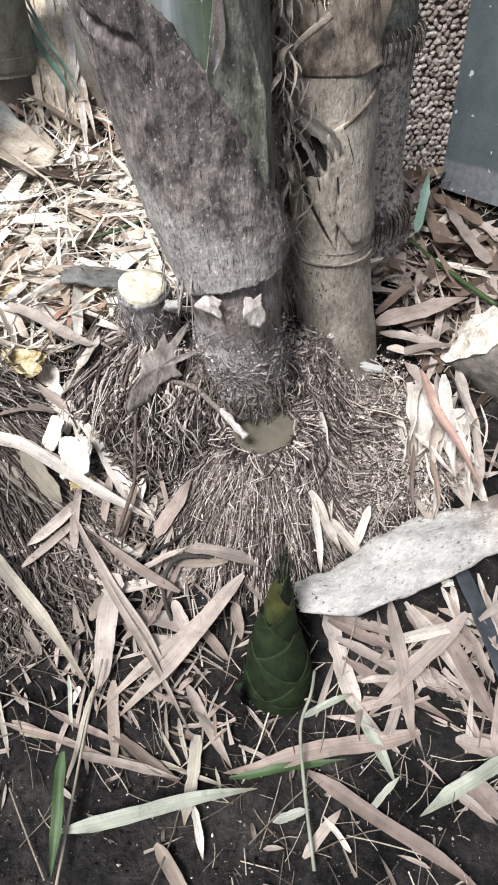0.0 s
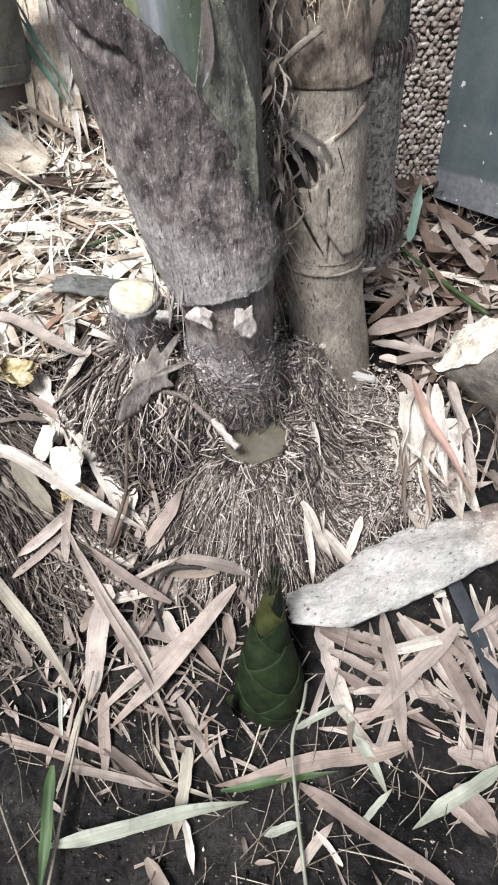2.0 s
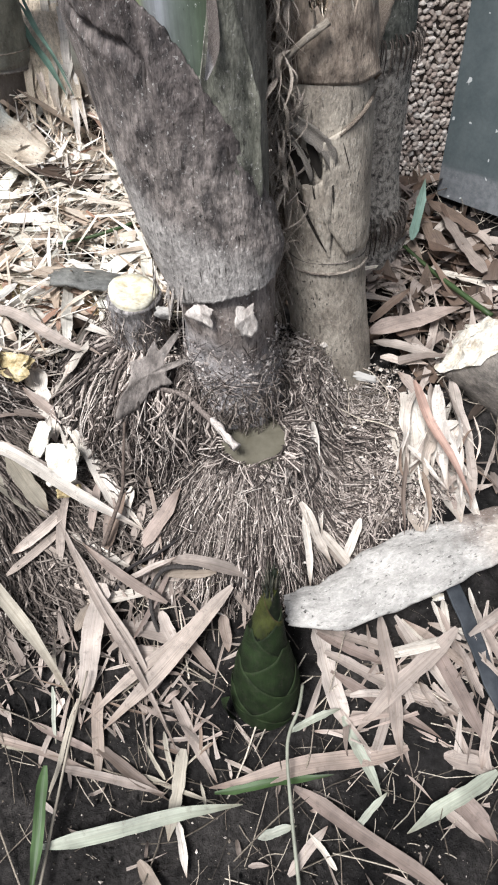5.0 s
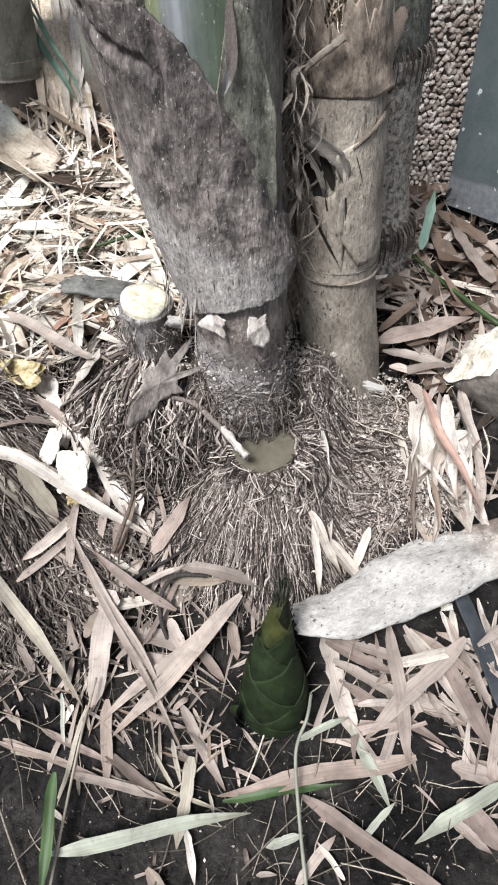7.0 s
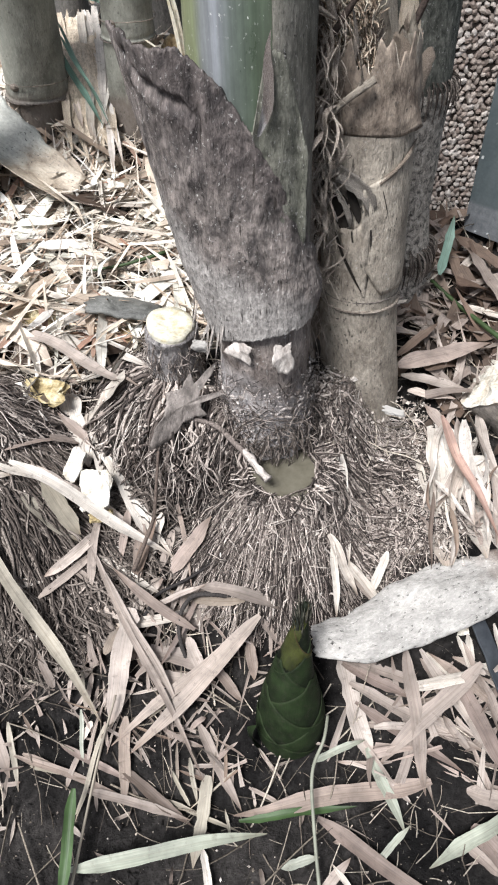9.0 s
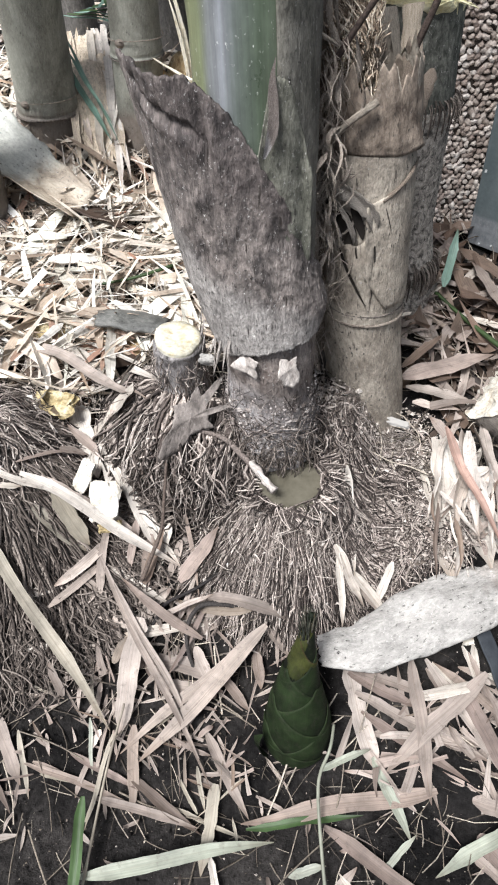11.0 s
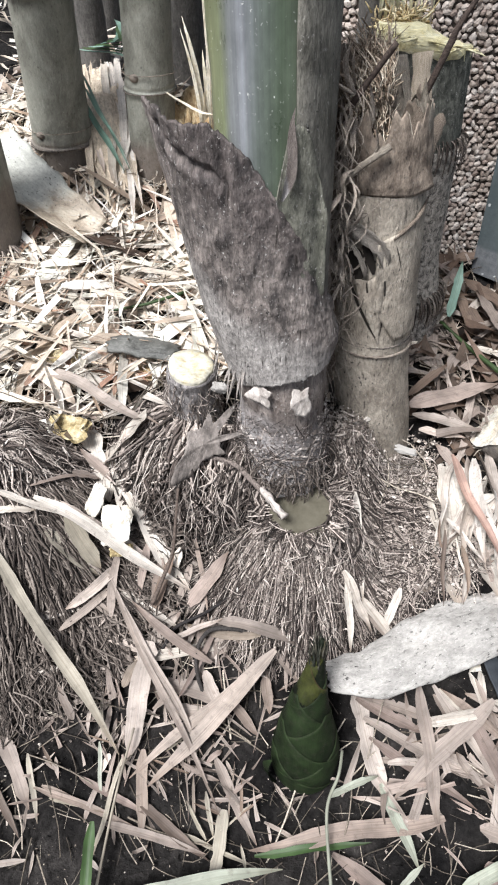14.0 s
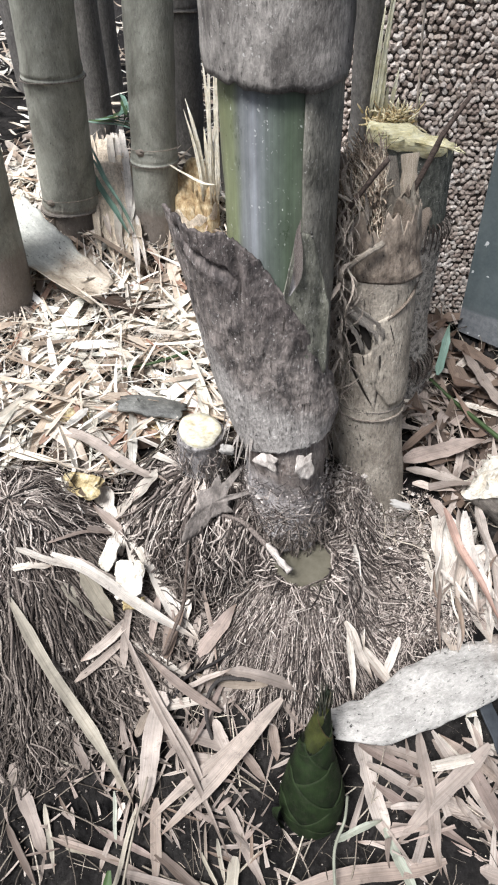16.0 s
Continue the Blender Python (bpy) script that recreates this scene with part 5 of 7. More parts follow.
grey_culm(-0.284, 1.78, 0.045, (-0.01, 0.0), (0.6, 1.1), M_DARKCULM, "dark old bamboo culm behind others")
grey_culm(-0.585, 1.95, 0.05, (0.0, 0.0), (0.66, 1.2), M_DARKCULM, "dark old bamboo culm behind others")
grey_culm(-0.66, 2.4, 0.06, (0.02, 0.0), (0.7, 1.2), M_DARKCULM, "dark old bamboo culm deep in the clump")
grey_culm(-0.13, 1.62, 0.05, (-0.01, 0.02), (0.62, 1.1), M_DARKCULM, "dark old bamboo culm hidden behind the main one")
grey_culm(-0.95, 2.5, 0.06, (-0.02, 0.0), (0.55, 1.1), M_DARKCULM, "dark old bamboo culm deep in the clump")
grey_culm(-1.35, 2.2, 0.065, (0.02, 0.0), (0.6, 1.1), M_DARKCULM, "dark old bamboo culm deep in the clump")

# broken stump with pulp and splinters behind the main culm
hx, hy = -0.237, 1.5
Hs = [(hx, hy, 0.1, 0.058), (hx, hy, 0.33, 0.055)]
stump = thing("bamboo_stump", (hx, hy, 0.14), "broken bamboo stump with orange pulp and pale splinters", "stump")
part("stump_wall", culm_mesh("stump_wall", Hs, (), 30, 0.012, 0.003, lambda a: 0.255 + 0.03 * math.cos(a + math.pi) + 0.01 * math.sin(a * 7)), M_TANBARK, stump)
g = Geo()
v, seg = [], 28
for q in (1.0, 0.85, 0.6, 0.3, 0.05):
    for j in range(seg):
        a = 2 * math.pi * j / seg
        x, y = hx + 0.054 * q * math.sin(a), hy - 0.054 * q * math.cos(a)
        z = 0.275 + 0.04 * math.cos(a + math.pi) * q + wob((x, y, 0), 140, 0.06)
        v.append((x, y, z))
for j in range(seg):
    a = 2 * math.pi * j / seg
    v.append((hx + 0.062 * math.sin(a), hy - 0.062 * math.cos(a), 0.17))
f = grid_faces(5, seg, True) + [(j, 5 * seg + j, 5 * seg + (j + 1) % seg, (j + 1) % seg) for j in range(seg)]
g.add(v, f)
part("pulp", g.mesh("pulp"), M_PULP, stump, "crumbly orange-yellow pulp")
for k in range(7):
    x = hx + 0.02 + 0.0065 * k + random.uniform(-0.003, 0.003)
    h = random.uniform(0.2, 0.36) * (1.1 if k > 2 else 0.7)
    g = Geo()
    lean = random.uniform(-0.03, 0.01) - (0.03 if k < 2 else 0)
    c = np.array([[x + lean * q * q, hy - 0.03 + 0.01 * (k % 3), 0.25 + h * q] for q in np.linspace(0, 1, 6)])
    add_leaf(g, c, np.tile([1.0, 0.1, 0], (6, 1)), np.tile([0.1, -1.0, 0], (6, 1)), random.uniform(0.01, 0.018), "leaf", 0.25, 0.4, 0, k, 0.0015)
    part("splinter", g.mesh("splinter"), M_SPLINTER, stump, "pale upright splinter")

# small cut stub on the clump
S = [(-0.155, 0.705, 0.03, 0.055), (-0.152, 0.702, 0.1, 0.048), (-0.147, 0.7, 0.17, 0.039), (-0.146, 0.698, 0.205, 0.0365)]
stub = thing("bamboo_stub", (-0.155, 0.705, 0.09), "short cut bamboo stub with cream top on the root mound", "stump")
part("stub_wall", culm_mesh("stub_wall", S, (), 36, 0.005, 0.0035), bark_mat("stub_bark", (0.06, 0.054, 0.053), (0.33, 0.307, 0.297), 0.8, 0.6, 0.75, 24.0, stripes=(12, 170), cracks=0.9, relief=0.006), stub)
g = Geo()
v, seg = [], 32
for q, dz in ((0.93, -0.012), (0.96, -0.003), (0.93, 0.002), (0.7, 0.002), (0.4, 0.001), (0.1, 0.002)):
    for j in range(seg):
        a = 2 * math.pi * j / seg
        k = 1 + 0.04 * math.sin(2 * a + 0.6) - 0.16 * max(0, math.cos(a - 1.1)) ** 10
        x, y = -0.146 + 0.0385 * q * k * math.sin(a), 0.698 - 0.0385 * q * k * math.cos(a)
        v.append((x, y, 0.213 + dz + wob((x, y, 0), 110, 0.0015) + wob((x, y, 1), 45, 0.002) - 0.12 * (x + 0.146)))
g.add(v, grid_faces(6, seg, True) + [tuple(range(5 * seg, 6 * seg))])
part("cut_face", g.mesh("cut_face"), M_CUT, stub, "cream cut face with a yellow core")

g = Geo()
n = 520
ph = rng.uniform(-1.9, 2.6, n)
zz = rng.uniform(0.08, 0.2, n)
s = np.linspace(0, 1, 4)
ax = np.array([axis_at(S, z) for z in zz])
dr = 0.001 + rng.uniform(0.0, 0.012, n)[:, None] * s
pa = ph[:, None] + rng.normal(0, 0.15, n)[:, None] * s
p = np.stack([ax[:, :1] + (ax[:, 3:] + dr) * np.sin(pa), ax[:, 1:2] - (ax[:, 3:] + dr) * np.cos(pa), zz[:, None] + rng.uniform(-0.04, 0.02, n)[:, None] * s], -1)
strands(g, p, rng.uniform(0.0003, 0.001, n)[:, None] * np.ones((1, 4)))
part("fibre_scurf", g.mesh("fibre_scurf"), M_ROOTFINE, stub, "grey fibres fraying from the stub", "stuff")

# old hollow stump holding murky water, in the middle of the root cone
old = thing("old_stump", (0.02, 0.545, 0.05), "rotted culm stump holding murky water amid roots", "stump")
g = Geo()
v = [(0.032 + 0.05 * q * math.sin(a) * (1 + 0.1 * math.sin(2 * a + 1)), 0.548 - 0.05 * q * math.cos(a) * (1 + 0.08 * math.sin(3 * a)), 0.066) for q in (1.1, 0.5) for a in np.linspace(0, 2 * math.pi, 36, endpoint=False)] + [(0.032, 0.548, 0.066)]
g.add(v, grid_faces(2, 36, True) + [(36 + j, 36 + (j + 1) % 36, 72) for j in range(36)])
part("water", g.mesh("water"), M_WATER, old, "still olive-brown water")
g = Geo()
n = 420
a = rng.uniform(0, 2 * math.pi, n)
s = np.linspace(0, 1, 4)
rr = rng.uniform(0.9, 1.1, n)[:, None] + rng.uniform(0.05, 0.7, n)[:, None] * s
pa = a[:, None] + rng.normal(0, 0.22, n)[:, None] * s
p = np.stack([0.032 + 0.053 * rr * np.sin(pa), 0.548 - 0.052 * rr * np.cos(pa), np.zeros((n, 4))], -1)
p[:, :, 2] = np.maximum(height(p[:, :, 0], p[:, :, 1]), 0.066) + rng.uniform(0, 0.008, n)[:, None]
strands(g, p, rng.uniform(0.0004, 0.0013, n)[:, None] * np.ones((1, 4)), 4)
part("rim", g.mesh("rim"), M_ROOT, old, "crumbling fibrous rim", "stuff")
g = Geo()
radial_roots(g, 1900, 0.03, 0.55, 0.052, 0.21, -72, 75, (0.0006, 0.0018), (0.0, 0.018), 0.22)
part("root_mass", g.mesh("roots"), M_ROOT, old, "dense brown root fibres running down", "stuff")
g = Geo()
radial_roots(g, 550, 0.03, 0.55, 0.054, 0.19, -72, 95, (0.0005, 0.001), (0.008, 0.022), 0.8, 6, (0.15, 0.5))
part("rootlet_mass", g.mesh("fine_roots"), M_ROOTFINE, old, "thin pale rootlets", "stuff")

# roots under the living clump
g = Geo()
hanging_roots(g, 620, -0.165, 0.69, -0.14, 0.69, -115, 10, (0.04, 0.12), (0.07, 0.135), (-0.06, 0.03), (0.0011, 0.0033), side=1300)
hanging_roots(g, 560, -0.14, 0.685, -0.02, 0.665, -40, 12, (0.05, 0.12), (0.08, 0.13), (-0.03, 0.05), (0.0011, 0.0033), side=1500)
hanging_roots(g, 110, 0.035, 0.66, 0.085, 0.69, 15, 85, (0.02, 0.055), (0.085, 0.125), (0.03, 0.08), (0.0007, 0.002), side=120)
part("root_mass", g.mesh("roots"), M_ROOT, main, "dark tangled roots hanging from the culm base", "stuff")
g = Geo()
hanging_roots(g, 420, -0.165, 0.69, -0.02, 0.665, -90, 20, (0.05, 0.14), (0.04, 0.13), (-0.05, 0.08), (0.0005, 0.0011), 6)
part("rootlet_mass", g.mesh("fine_roots"), M_ROOTFINE, main, "pale broken rootlets", "stuff")
g = Geo()
radial_roots(g, 2600, 0.14, 0.72, 0.05, 0.36, -40, 42, (0.0006, 0.0019), (0.0, 0.014), 0.4, 9, (0.2, 0.75))
radial_roots(g, 700, 0.03, 0.55, 0.08, 0.27, 55, 115, (0.0006, 0.0018), (0.0, 0.014), 0.5, 6, (0.2, 0.6))
radial_roots(g, 620, 0.03, 0.67, 0.07, 0.27, 15, 80, (0.0007, 0.0021), (0.003, 0.02), 0.45, 10, (0.4, 0.95))
part("root_mass", g.mesh("roots"), M_ROOT, dead, "brown roots matted with crumbs", "stuff")
g = Geo()
radial_roots(g, 900, 0.17, 0.76, 0.06, 0.36, -40, 35, (0.0004, 0.001), (0.004, 0.018), 0.4, 5, (0.08, 0.25))
part("rootlet_mass", g.mesh("fine_roots"), M_ROOTFINE, dead, "thin pale rootlets", "stuff")

# root mound of a neighbouring culm at the side
nb = thing("root_mound", (-0.47, 0.62, 0.08), "mound of dark matted bamboo roots", "roots")
g = Geo()
radial_roots(g, 500, -0.47, 0.62, 0.0, 0.2, -180, 180, (0.001, 0.003), (0.0, 0.014), 0.9, 6, (0.2, 0.6))
radial_roots(g, 900, -0.47, 0.62, 0.03, 0.36, -60, 110, (0.0008, 0.0028), (0.0, 0.016), 0.7, 9, (0.25, 0.8))
part("root_mass", g.mesh("roots"), M_ROOT, nb, "", "stuff")
g = Geo()
radial_roots(g, 900, -0.47, 0.62, 0.1, 0.4, -10, 80, (0.0009, 0.0027), (0.004, 0.022), 0.5, 12, (0.35, 0.9))
radial_roots(g, 260, -0.47, 0.62, 0.12, 0.39, 5, 75, (0.0013, 0.003), (0.01, 0.026), 0.2, 14, (0.5, 1.0))
part("root_mass", g.mesh("thick_roots"), M_ROOTDARK, nb, "thick dark brown roots", "stuff")
g = Geo()
radial_roots(g, 380, -0.47, 0.62, 0.0, 0.32, -90, 150, (0.0006, 0.0015), (0.004, 0.02), 0.8, 6, (0.15, 0.45))
part("rootlet_mass", g.mesh("fine_roots"), M_ROOTFINE, nb, "", "stuff")

# ---- the young shoot ----
K = [(0.054, 0.26, -0.2, 0.048), (0.054, 0.26, -0.165, 0.05), (0.054, 0.265, -0.13, 0.0485), (0.052, 0.275, -0.09, 0.041), (0.05, 0.29, -0.04, 0.0285), (0.053, 0.306, 0.005, 0.018), (0.056, 0.32, 0.04, 0.0095), (0.06, 0.335, 0.075, 0.002)]
shoot = thing("bamboo_shoot", (0.057, 0.262, -0.17), "young dark green bamboo shoot with overlapping scales, in soil", "bamboo shoot")
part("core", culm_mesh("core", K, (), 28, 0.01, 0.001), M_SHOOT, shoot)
for k in range(8):
    z0 = -0.2 + 0.031 * k
    ph0 = (70 if k % 2 else -70) + 18 * math.sin(k * 1.7)
    ln = 0.088 - 0.004 * k

    def scale_top(p, z=z0, c=ph0, ln=ln):
        d = abs((p - c + 180) % 360 - 180)
        return z + ln * (0.58 + 0.32 * math.cos(radians(d)) + 0.1 * max(0.0, 1 - d / 26) ** 1.5)

    me = shell_mesh("scale", K, ph0 - 175, ph0 + 175, lambda p, z=z0: z, scale_top, lambda p, s: 0.0002 + 0.0014 * s ** 1.6, 0.0006, 60, 12, 0.0007, k * 1.3)
    uvl = me.uv_layers[0].data
    for loop in me.loops:
        r_, c_ = divmod(loop.vertex_index % (60 * 12), 60)
        uvl[loop.index].uv = (r_ / 11, c_ / 60 * 2)
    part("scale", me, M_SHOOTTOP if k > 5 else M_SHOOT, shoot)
g = Geo()
for k in range(150):
    a = random.uniform(0, 6.28)
    r = random.uniform(0.001, 0.008)
    z = 0.035 + random.uniform(-0.015, 0.02)
    x, y, _, _ = axis_at(K, z)
    l = random.uniform(0.012, 0.034)
    p0 = Vector((x + r * math.cos(a), y + r * math.sin(a), z))
    d = Vector((0.16 * math.cos(a), 0.34 + 0.16 * math.sin(a), 1)).normalized()
    tube(g, [p0, p0 + d * l * 0.5, p0 + d * l + Vector((random.uniform(-0.004, 0.004), 0.003, 0))], [0.0019, 0.0013, 0.0003], 4)
part("tip_tuft", g.mesh("tip_blades"), M_SHOOTTIP, shoot, "dark frayed tip of blades")
g = Geo()
c = np.array([[0.012 - 0.006 * q - 0.01 * math.sin(q * 3), 0.225 + 0.01 * q, -0.165 + 0.062 * q] for q in np.linspace(0, 1, 8)])
add_leaf(g, c, np.tile([0.5, -0.8, 0.1], (8, 1)), np.tile([-0.8, -0.5, 0.2], (8, 1)), 0.026, "leaf", 0.4, 0.6, 0, 3)
part("loose_scale", g.mesh("loose_scale"), M_SHOOT, shoot, "loose dark scale at the foot")

# ---- cut log at the right of the clump ----
log = thing("log", (0.435, 0.68, 0.0), "cut bamboo butt with a bright rough white end lying in litter", "log")
ldir = Vector((0.55, -0.25, -0.42)).normalized()
lc = Vector((0.375, 0.735, 0.085))
lu = Vector((0.62, -0.62, 0.05)).normalized()
lu = (lu - ldir * lu.dot(ldir)).normalized()
lw = ldir.cross(lu)
g = Geo()
v, uv, seg = [], [], 32
for i, (q, s) in enumerate(((0.0, 0.98), (0.006, 1.03), (0.05, 1.0), (0.1, 1.02), (0.16, 1.05), (0.24, 1.06))):
    for j in range(seg):
        a = 2 * math.pi * j / seg
        p = lc + ldir * q + lu * math.cos(a) * 0.1 * s + lw * math.sin(a) * 0.055 * s
        v.append(p + (lu * math.cos(a) + lw * math.sin(a)) * wob(p, 40, 0.006)), uv.append((q, a * 0.07))
g.add(v, grid_faces(6, seg, True), uv)
part("bark", g.mesh("bark"), bark_mat("log_bark", (0.1, 0.09, 0.08), (0.25, 0.22, 0.19), 0.5, 0.4, 0.6, 20.0), log, "grey-brown fibrous side")
g = Geo()
v = []
for q in (1.0, 0.9, 0.75, 0.6, 0.4, 0.2):
    for j in range(seg):
        a = 2 * math.pi * j / seg
        k = q * (1 + 0.22 * noise.noise(Vector((2.2 * math.cos(a), 2.2 * math.sin(a), 4))))
        p = lc + lu * math.cos(a) * 0.1 * k + lw * math.sin(a) * 0.058 * k
        v.append(p - ldir * (0.004 + 0.008 * (1 - q) + wob(p, 60, 0.018) + wob(p, 160, 0.008)))
g.add(v, grid_faces(6, seg, True) + [tuple(range(5 * seg, 6 * seg))])
part("cut_end", g.mesh("cut_end"), M_CHIP, log, "bright white rough cut end")


# ---- fallen leaves that stand out one by one ----
ground_leaf((-0.382, 0.540, 0.070), (-0.134, 0.463, -0.060), 0.025, M_PALE, arch=0.01, label="bleached papery bamboo leaf lying on litter")
ground_leaf((-0.358, 0.550, 0.049), (-0.182, 0.496, -0.055), 0.0275, M_PALE, fold=0.3, label="bleached papery bamboo leaf lying on litter")
ground_leaf((-0.334, 0.527, 0.006), (-0.280, 0.478, -0.060), 0.036, M_OLIVE, shape="leaf", clear=0.03, fold=0.1, label="olive straw-coloured dead leaf on litter")
ground_leaf((-0.341, 0.712, 0.037), (-0.284, 0.585, 0.004), 0.0358, M_PALE, shape="strip", label="bleached papery bamboo leaf lying on litter")
ground_leaf((-0.137, 0.444, -0.071), (-0.076, 0.495, 0.015), 0.033, M_DRY, fold=0.15, label="pale tan dry bamboo leaf against the roots")
ground_leaf((-0.193, 0.386, -0.080), (-0.207, 0.233, -0.157), 0.0320, M_DRY, shape="strip", fold=0.15, label="dry tan bamboo leaf lying on litter")
ground_leaf((-0.268, 0.472, -0.041), (-0.066, 0.176, -0.179), 0.0125, M_DRY, arch=0.01, label="narrow dry tan bamboo leaf over other leaves")
ground_leaf((-0.235, 0.427, -0.054), (-0.095, 0.243, -0.146), 0.0124, M_DRY, fold=0.3, label="narrow dry tan bamboo leaf over other leaves")
ground_leaf((0.003, 0.373, -0.054), (-0.175, 0.204, -0.168), 0.0318, M_PINK, fold=0.2, label="pinkish tan dry bamboo leaf on dark soil")
ground_leaf((-0.024, 0.359, -0.087), (-0.203, 0.213, -0.166), 0.0209, M_PINK, fold=0.3, label="pinkish tan dry bamboo leaf on dark soil")
ground_leaf((-0.186, 0.250, -0.150), (-0.177, 0.142, -0.195), 0.0217, M_PINK, fold=0.3, label="pinkish tan dry bamboo leaf on dark soil")
ground_leaf((-0.080, 0.247, -0.153), (-0.011, 0.146, -0.195), 0.0194, M_DRY, fold=0.3, label="dry tan bamboo leaf lying on litter")
ground_leaf((-0.342, 0.195, -0.175), (-0.177, 0.155, -0.192), 0.0125, M_PINK, fold=0.3, label="pinkish tan dry bamboo leaf on dark soil")
ground_leaf((-0.188, 0.188, -0.178), (-0.079, 0.125, -0.195), 0.019, M_BROWN, fold=0.3, label="dry tan bamboo leaf lying on litter")
ground_leaf((-0.060, 0.185, -0.180), (-0.072, 0.077, -0.196), 0.0194, M_OLIVE, shape="strip", label="olive straw-coloured dead leaf on litter")
ground_leaf((-0.232, 0.066, -0.181), (0.025, 0.118, -0.170), 0.0235, M_PALEGREEN, fold=0.15, arch=0.01, label="wilted pale green leaf lying on soil")
ground_leaf((-0.240, 0.154, -0.149), (-0.231, 0.015, -0.171), 0.0204, M_GREEN, fold=0.5, name="grass", label="fresh green grass blade over dark soil")
ground_leaf((-0.014, 0.133, -0.189), (0.149, 0.158, -0.181), 0.0136, M_GREEN, fold=0.3, name="grass", label="fresh green grass blade over dark soil")
ground_leaf((0.254, 0.192, -0.172), (-0.022, 0.139, -0.189), 0.031, M_PINK, fold=0.2, label="pinkish tan dry bamboo leaf on dark soil")
ground_leaf((0.094, 0.142, -0.186), (0.313, 0.005, -0.188), 0.0255, M_PINK, fold=0.2, bend=0.006, label="pinkish tan dry bamboo leaf on dark soil")
ground_leaf((0.214, 0.341, -0.072), (0.245, 0.175, -0.178), 0.0268, M_DRY, fold=0.12, label="dry tan bamboo leaf lying on litter")
ground_leaf((0.320, 0.326, -0.071), (0.181, 0.209, -0.160), 0.0305, M_DRY, fold=0.12, label="dry tan bamboo leaf lying on litter")
ground_leaf((0.127, 0.338, -0.109), (0.169, 0.210, -0.167), 0.0307, M_DRY, shape="strip", label="dry tan bamboo leaf lying on litter")
ground_leaf((0.127, 0.331, -0.111), (0.227, 0.289, -0.124), 0.0248, M_PINK, fold=0.3, label="pinkish tan dry bamboo leaf on dark soil")
ground_leaf((0.138, 0.305, -0.119), (0.332, 0.228, -0.154), 0.0233, M_DRY, fold=0.3, label="dry tan bamboo leaf lying on litter")
ground_leaf((0.147, 0.282, -0.133), (0.301, 0.205, -0.170), 0.0195, M_PINK, fold=0.3, label="pinkish tan dry bamboo leaf on dark soil")
ground_leaf((0.284, 0.320, -0.091), (0.372, 0.187, -0.173), 0.03, M_PINK, fold=0.1, label="pinkish tan dry bamboo leaf on dark soil")
ground_leaf((0.236, 0.343, -0.075), (0.359, 0.203, -0.167), 0.0214, M_DRY, fold=0.3, label="dry tan bamboo leaf lying on litter")
ground_leaf((0.114, 0.341, -0.106), (0.259, 0.299, -0.114), 0.0210, M_DRY, fold=0.3, label="dry tan bamboo leaf lying on litter")
ground_leaf((0.163, 0.227, -0.155), (0.215, 0.131, -0.195), 0.0195, M_PALEGREEN, fold=0.3, label="wilted pale green leaf lying on soil")
ground_leaf((0.089, 0.208, -0.169), (0.160, 0.235, -0.147), 0.0125, M_PALEGREEN, arch=0.008, label="wilted pale green leaf lying on soil")
ground_leaf((0.302, 0.183, -0.175), (0.375, 0.168, -0.183), 0.0305, M_DRY, fold=0.3, label="dry tan bamboo leaf lying on litter")
ground_leaf((0.372, 0.166, -0.174), (0.243, 0.093, -0.196), 0.0242, M_PALEGREEN, fold=0.3, label="wilted pale green leaf lying on soil")
ground_leaf((0.307, 0.144, -0.190), (0.359, 0.087, -0.192), 0.0387, M_PINK, fold=0.3, label="pinkish tan dry bamboo leaf on dark soil")
ground_leaf((0.295, 0.122, -0.191), (0.342, 0.085, -0.193), 0.0182, M_DRY, fold=0.3, label="dry tan bamboo leaf lying on litter")
ground_leaf((0.120, 0.599, 0.048), (0.132, 0.442, -0.020), 0.0185, M_PALE, fold=0.3, label="bleached papery bamboo leaf lying on litter")
ground_leaf((0.099, 0.468, 0.024), (0.147, 0.410, -0.051), 0.0199, M_PALE, fold=0.3, label="bleached papery bamboo leaf lying on litter")
ground_leaf((0.105, 0.460, 0.015), (0.117, 0.382, -0.069), 0.0136, M_PALE, fold=0.3, label="bleached papery bamboo leaf lying on litter")
ground_leaf((0.187, 0.458, -0.001), (0.164, 0.407, -0.056), 0.0166, M_PALE, fold=0.3, label="bleached papery bamboo leaf lying on litter")
ground_leaf((0.131, 0.448, -0.020), (0.182, 0.396, -0.056), 0.0203, M_PALE, fold=0.3, label="bleached papery bamboo leaf lying on litter")
ground_leaf((0.278, 0.664, 0.076), (0.344, 0.476, 0.025), 0.0193, M_RED, fold=0.6, bend=-0.008, arch=0.008, label="russet dry leaf sheath on litter")
ground_leaf((0.277, 0.671, 0.037), (0.274, 0.443, -0.008), 0.0390, M_PALE, shape="scrap", label="bleached papery bamboo leaf lying on litter")
ground_leaf((0.301, 0.628, 0.025), (0.334, 0.457, -0.008), 0.0413, M_PALE, shape="strip", label="bleached papery bamboo leaf lying on litter")
ground_leaf((0.239, 0.500, 0.002), (0.318, 0.617, 0.033), 0.0234, M_PALE, fold=0.4, label="bleached papery bamboo leaf lying on litter")
ground_leaf((0.316, 0.600, 0.018), (0.367, 0.464, -0.017), 0.0357, M_PALE, fold=0.3, label="bleached papery bamboo leaf lying on litter")
ground_leaf((0.351, 0.700, 0.043), (0.368, 0.554, 0.008), 0.0248, M_DRY, fold=0.3, label="dry tan bamboo leaf lying on litter")
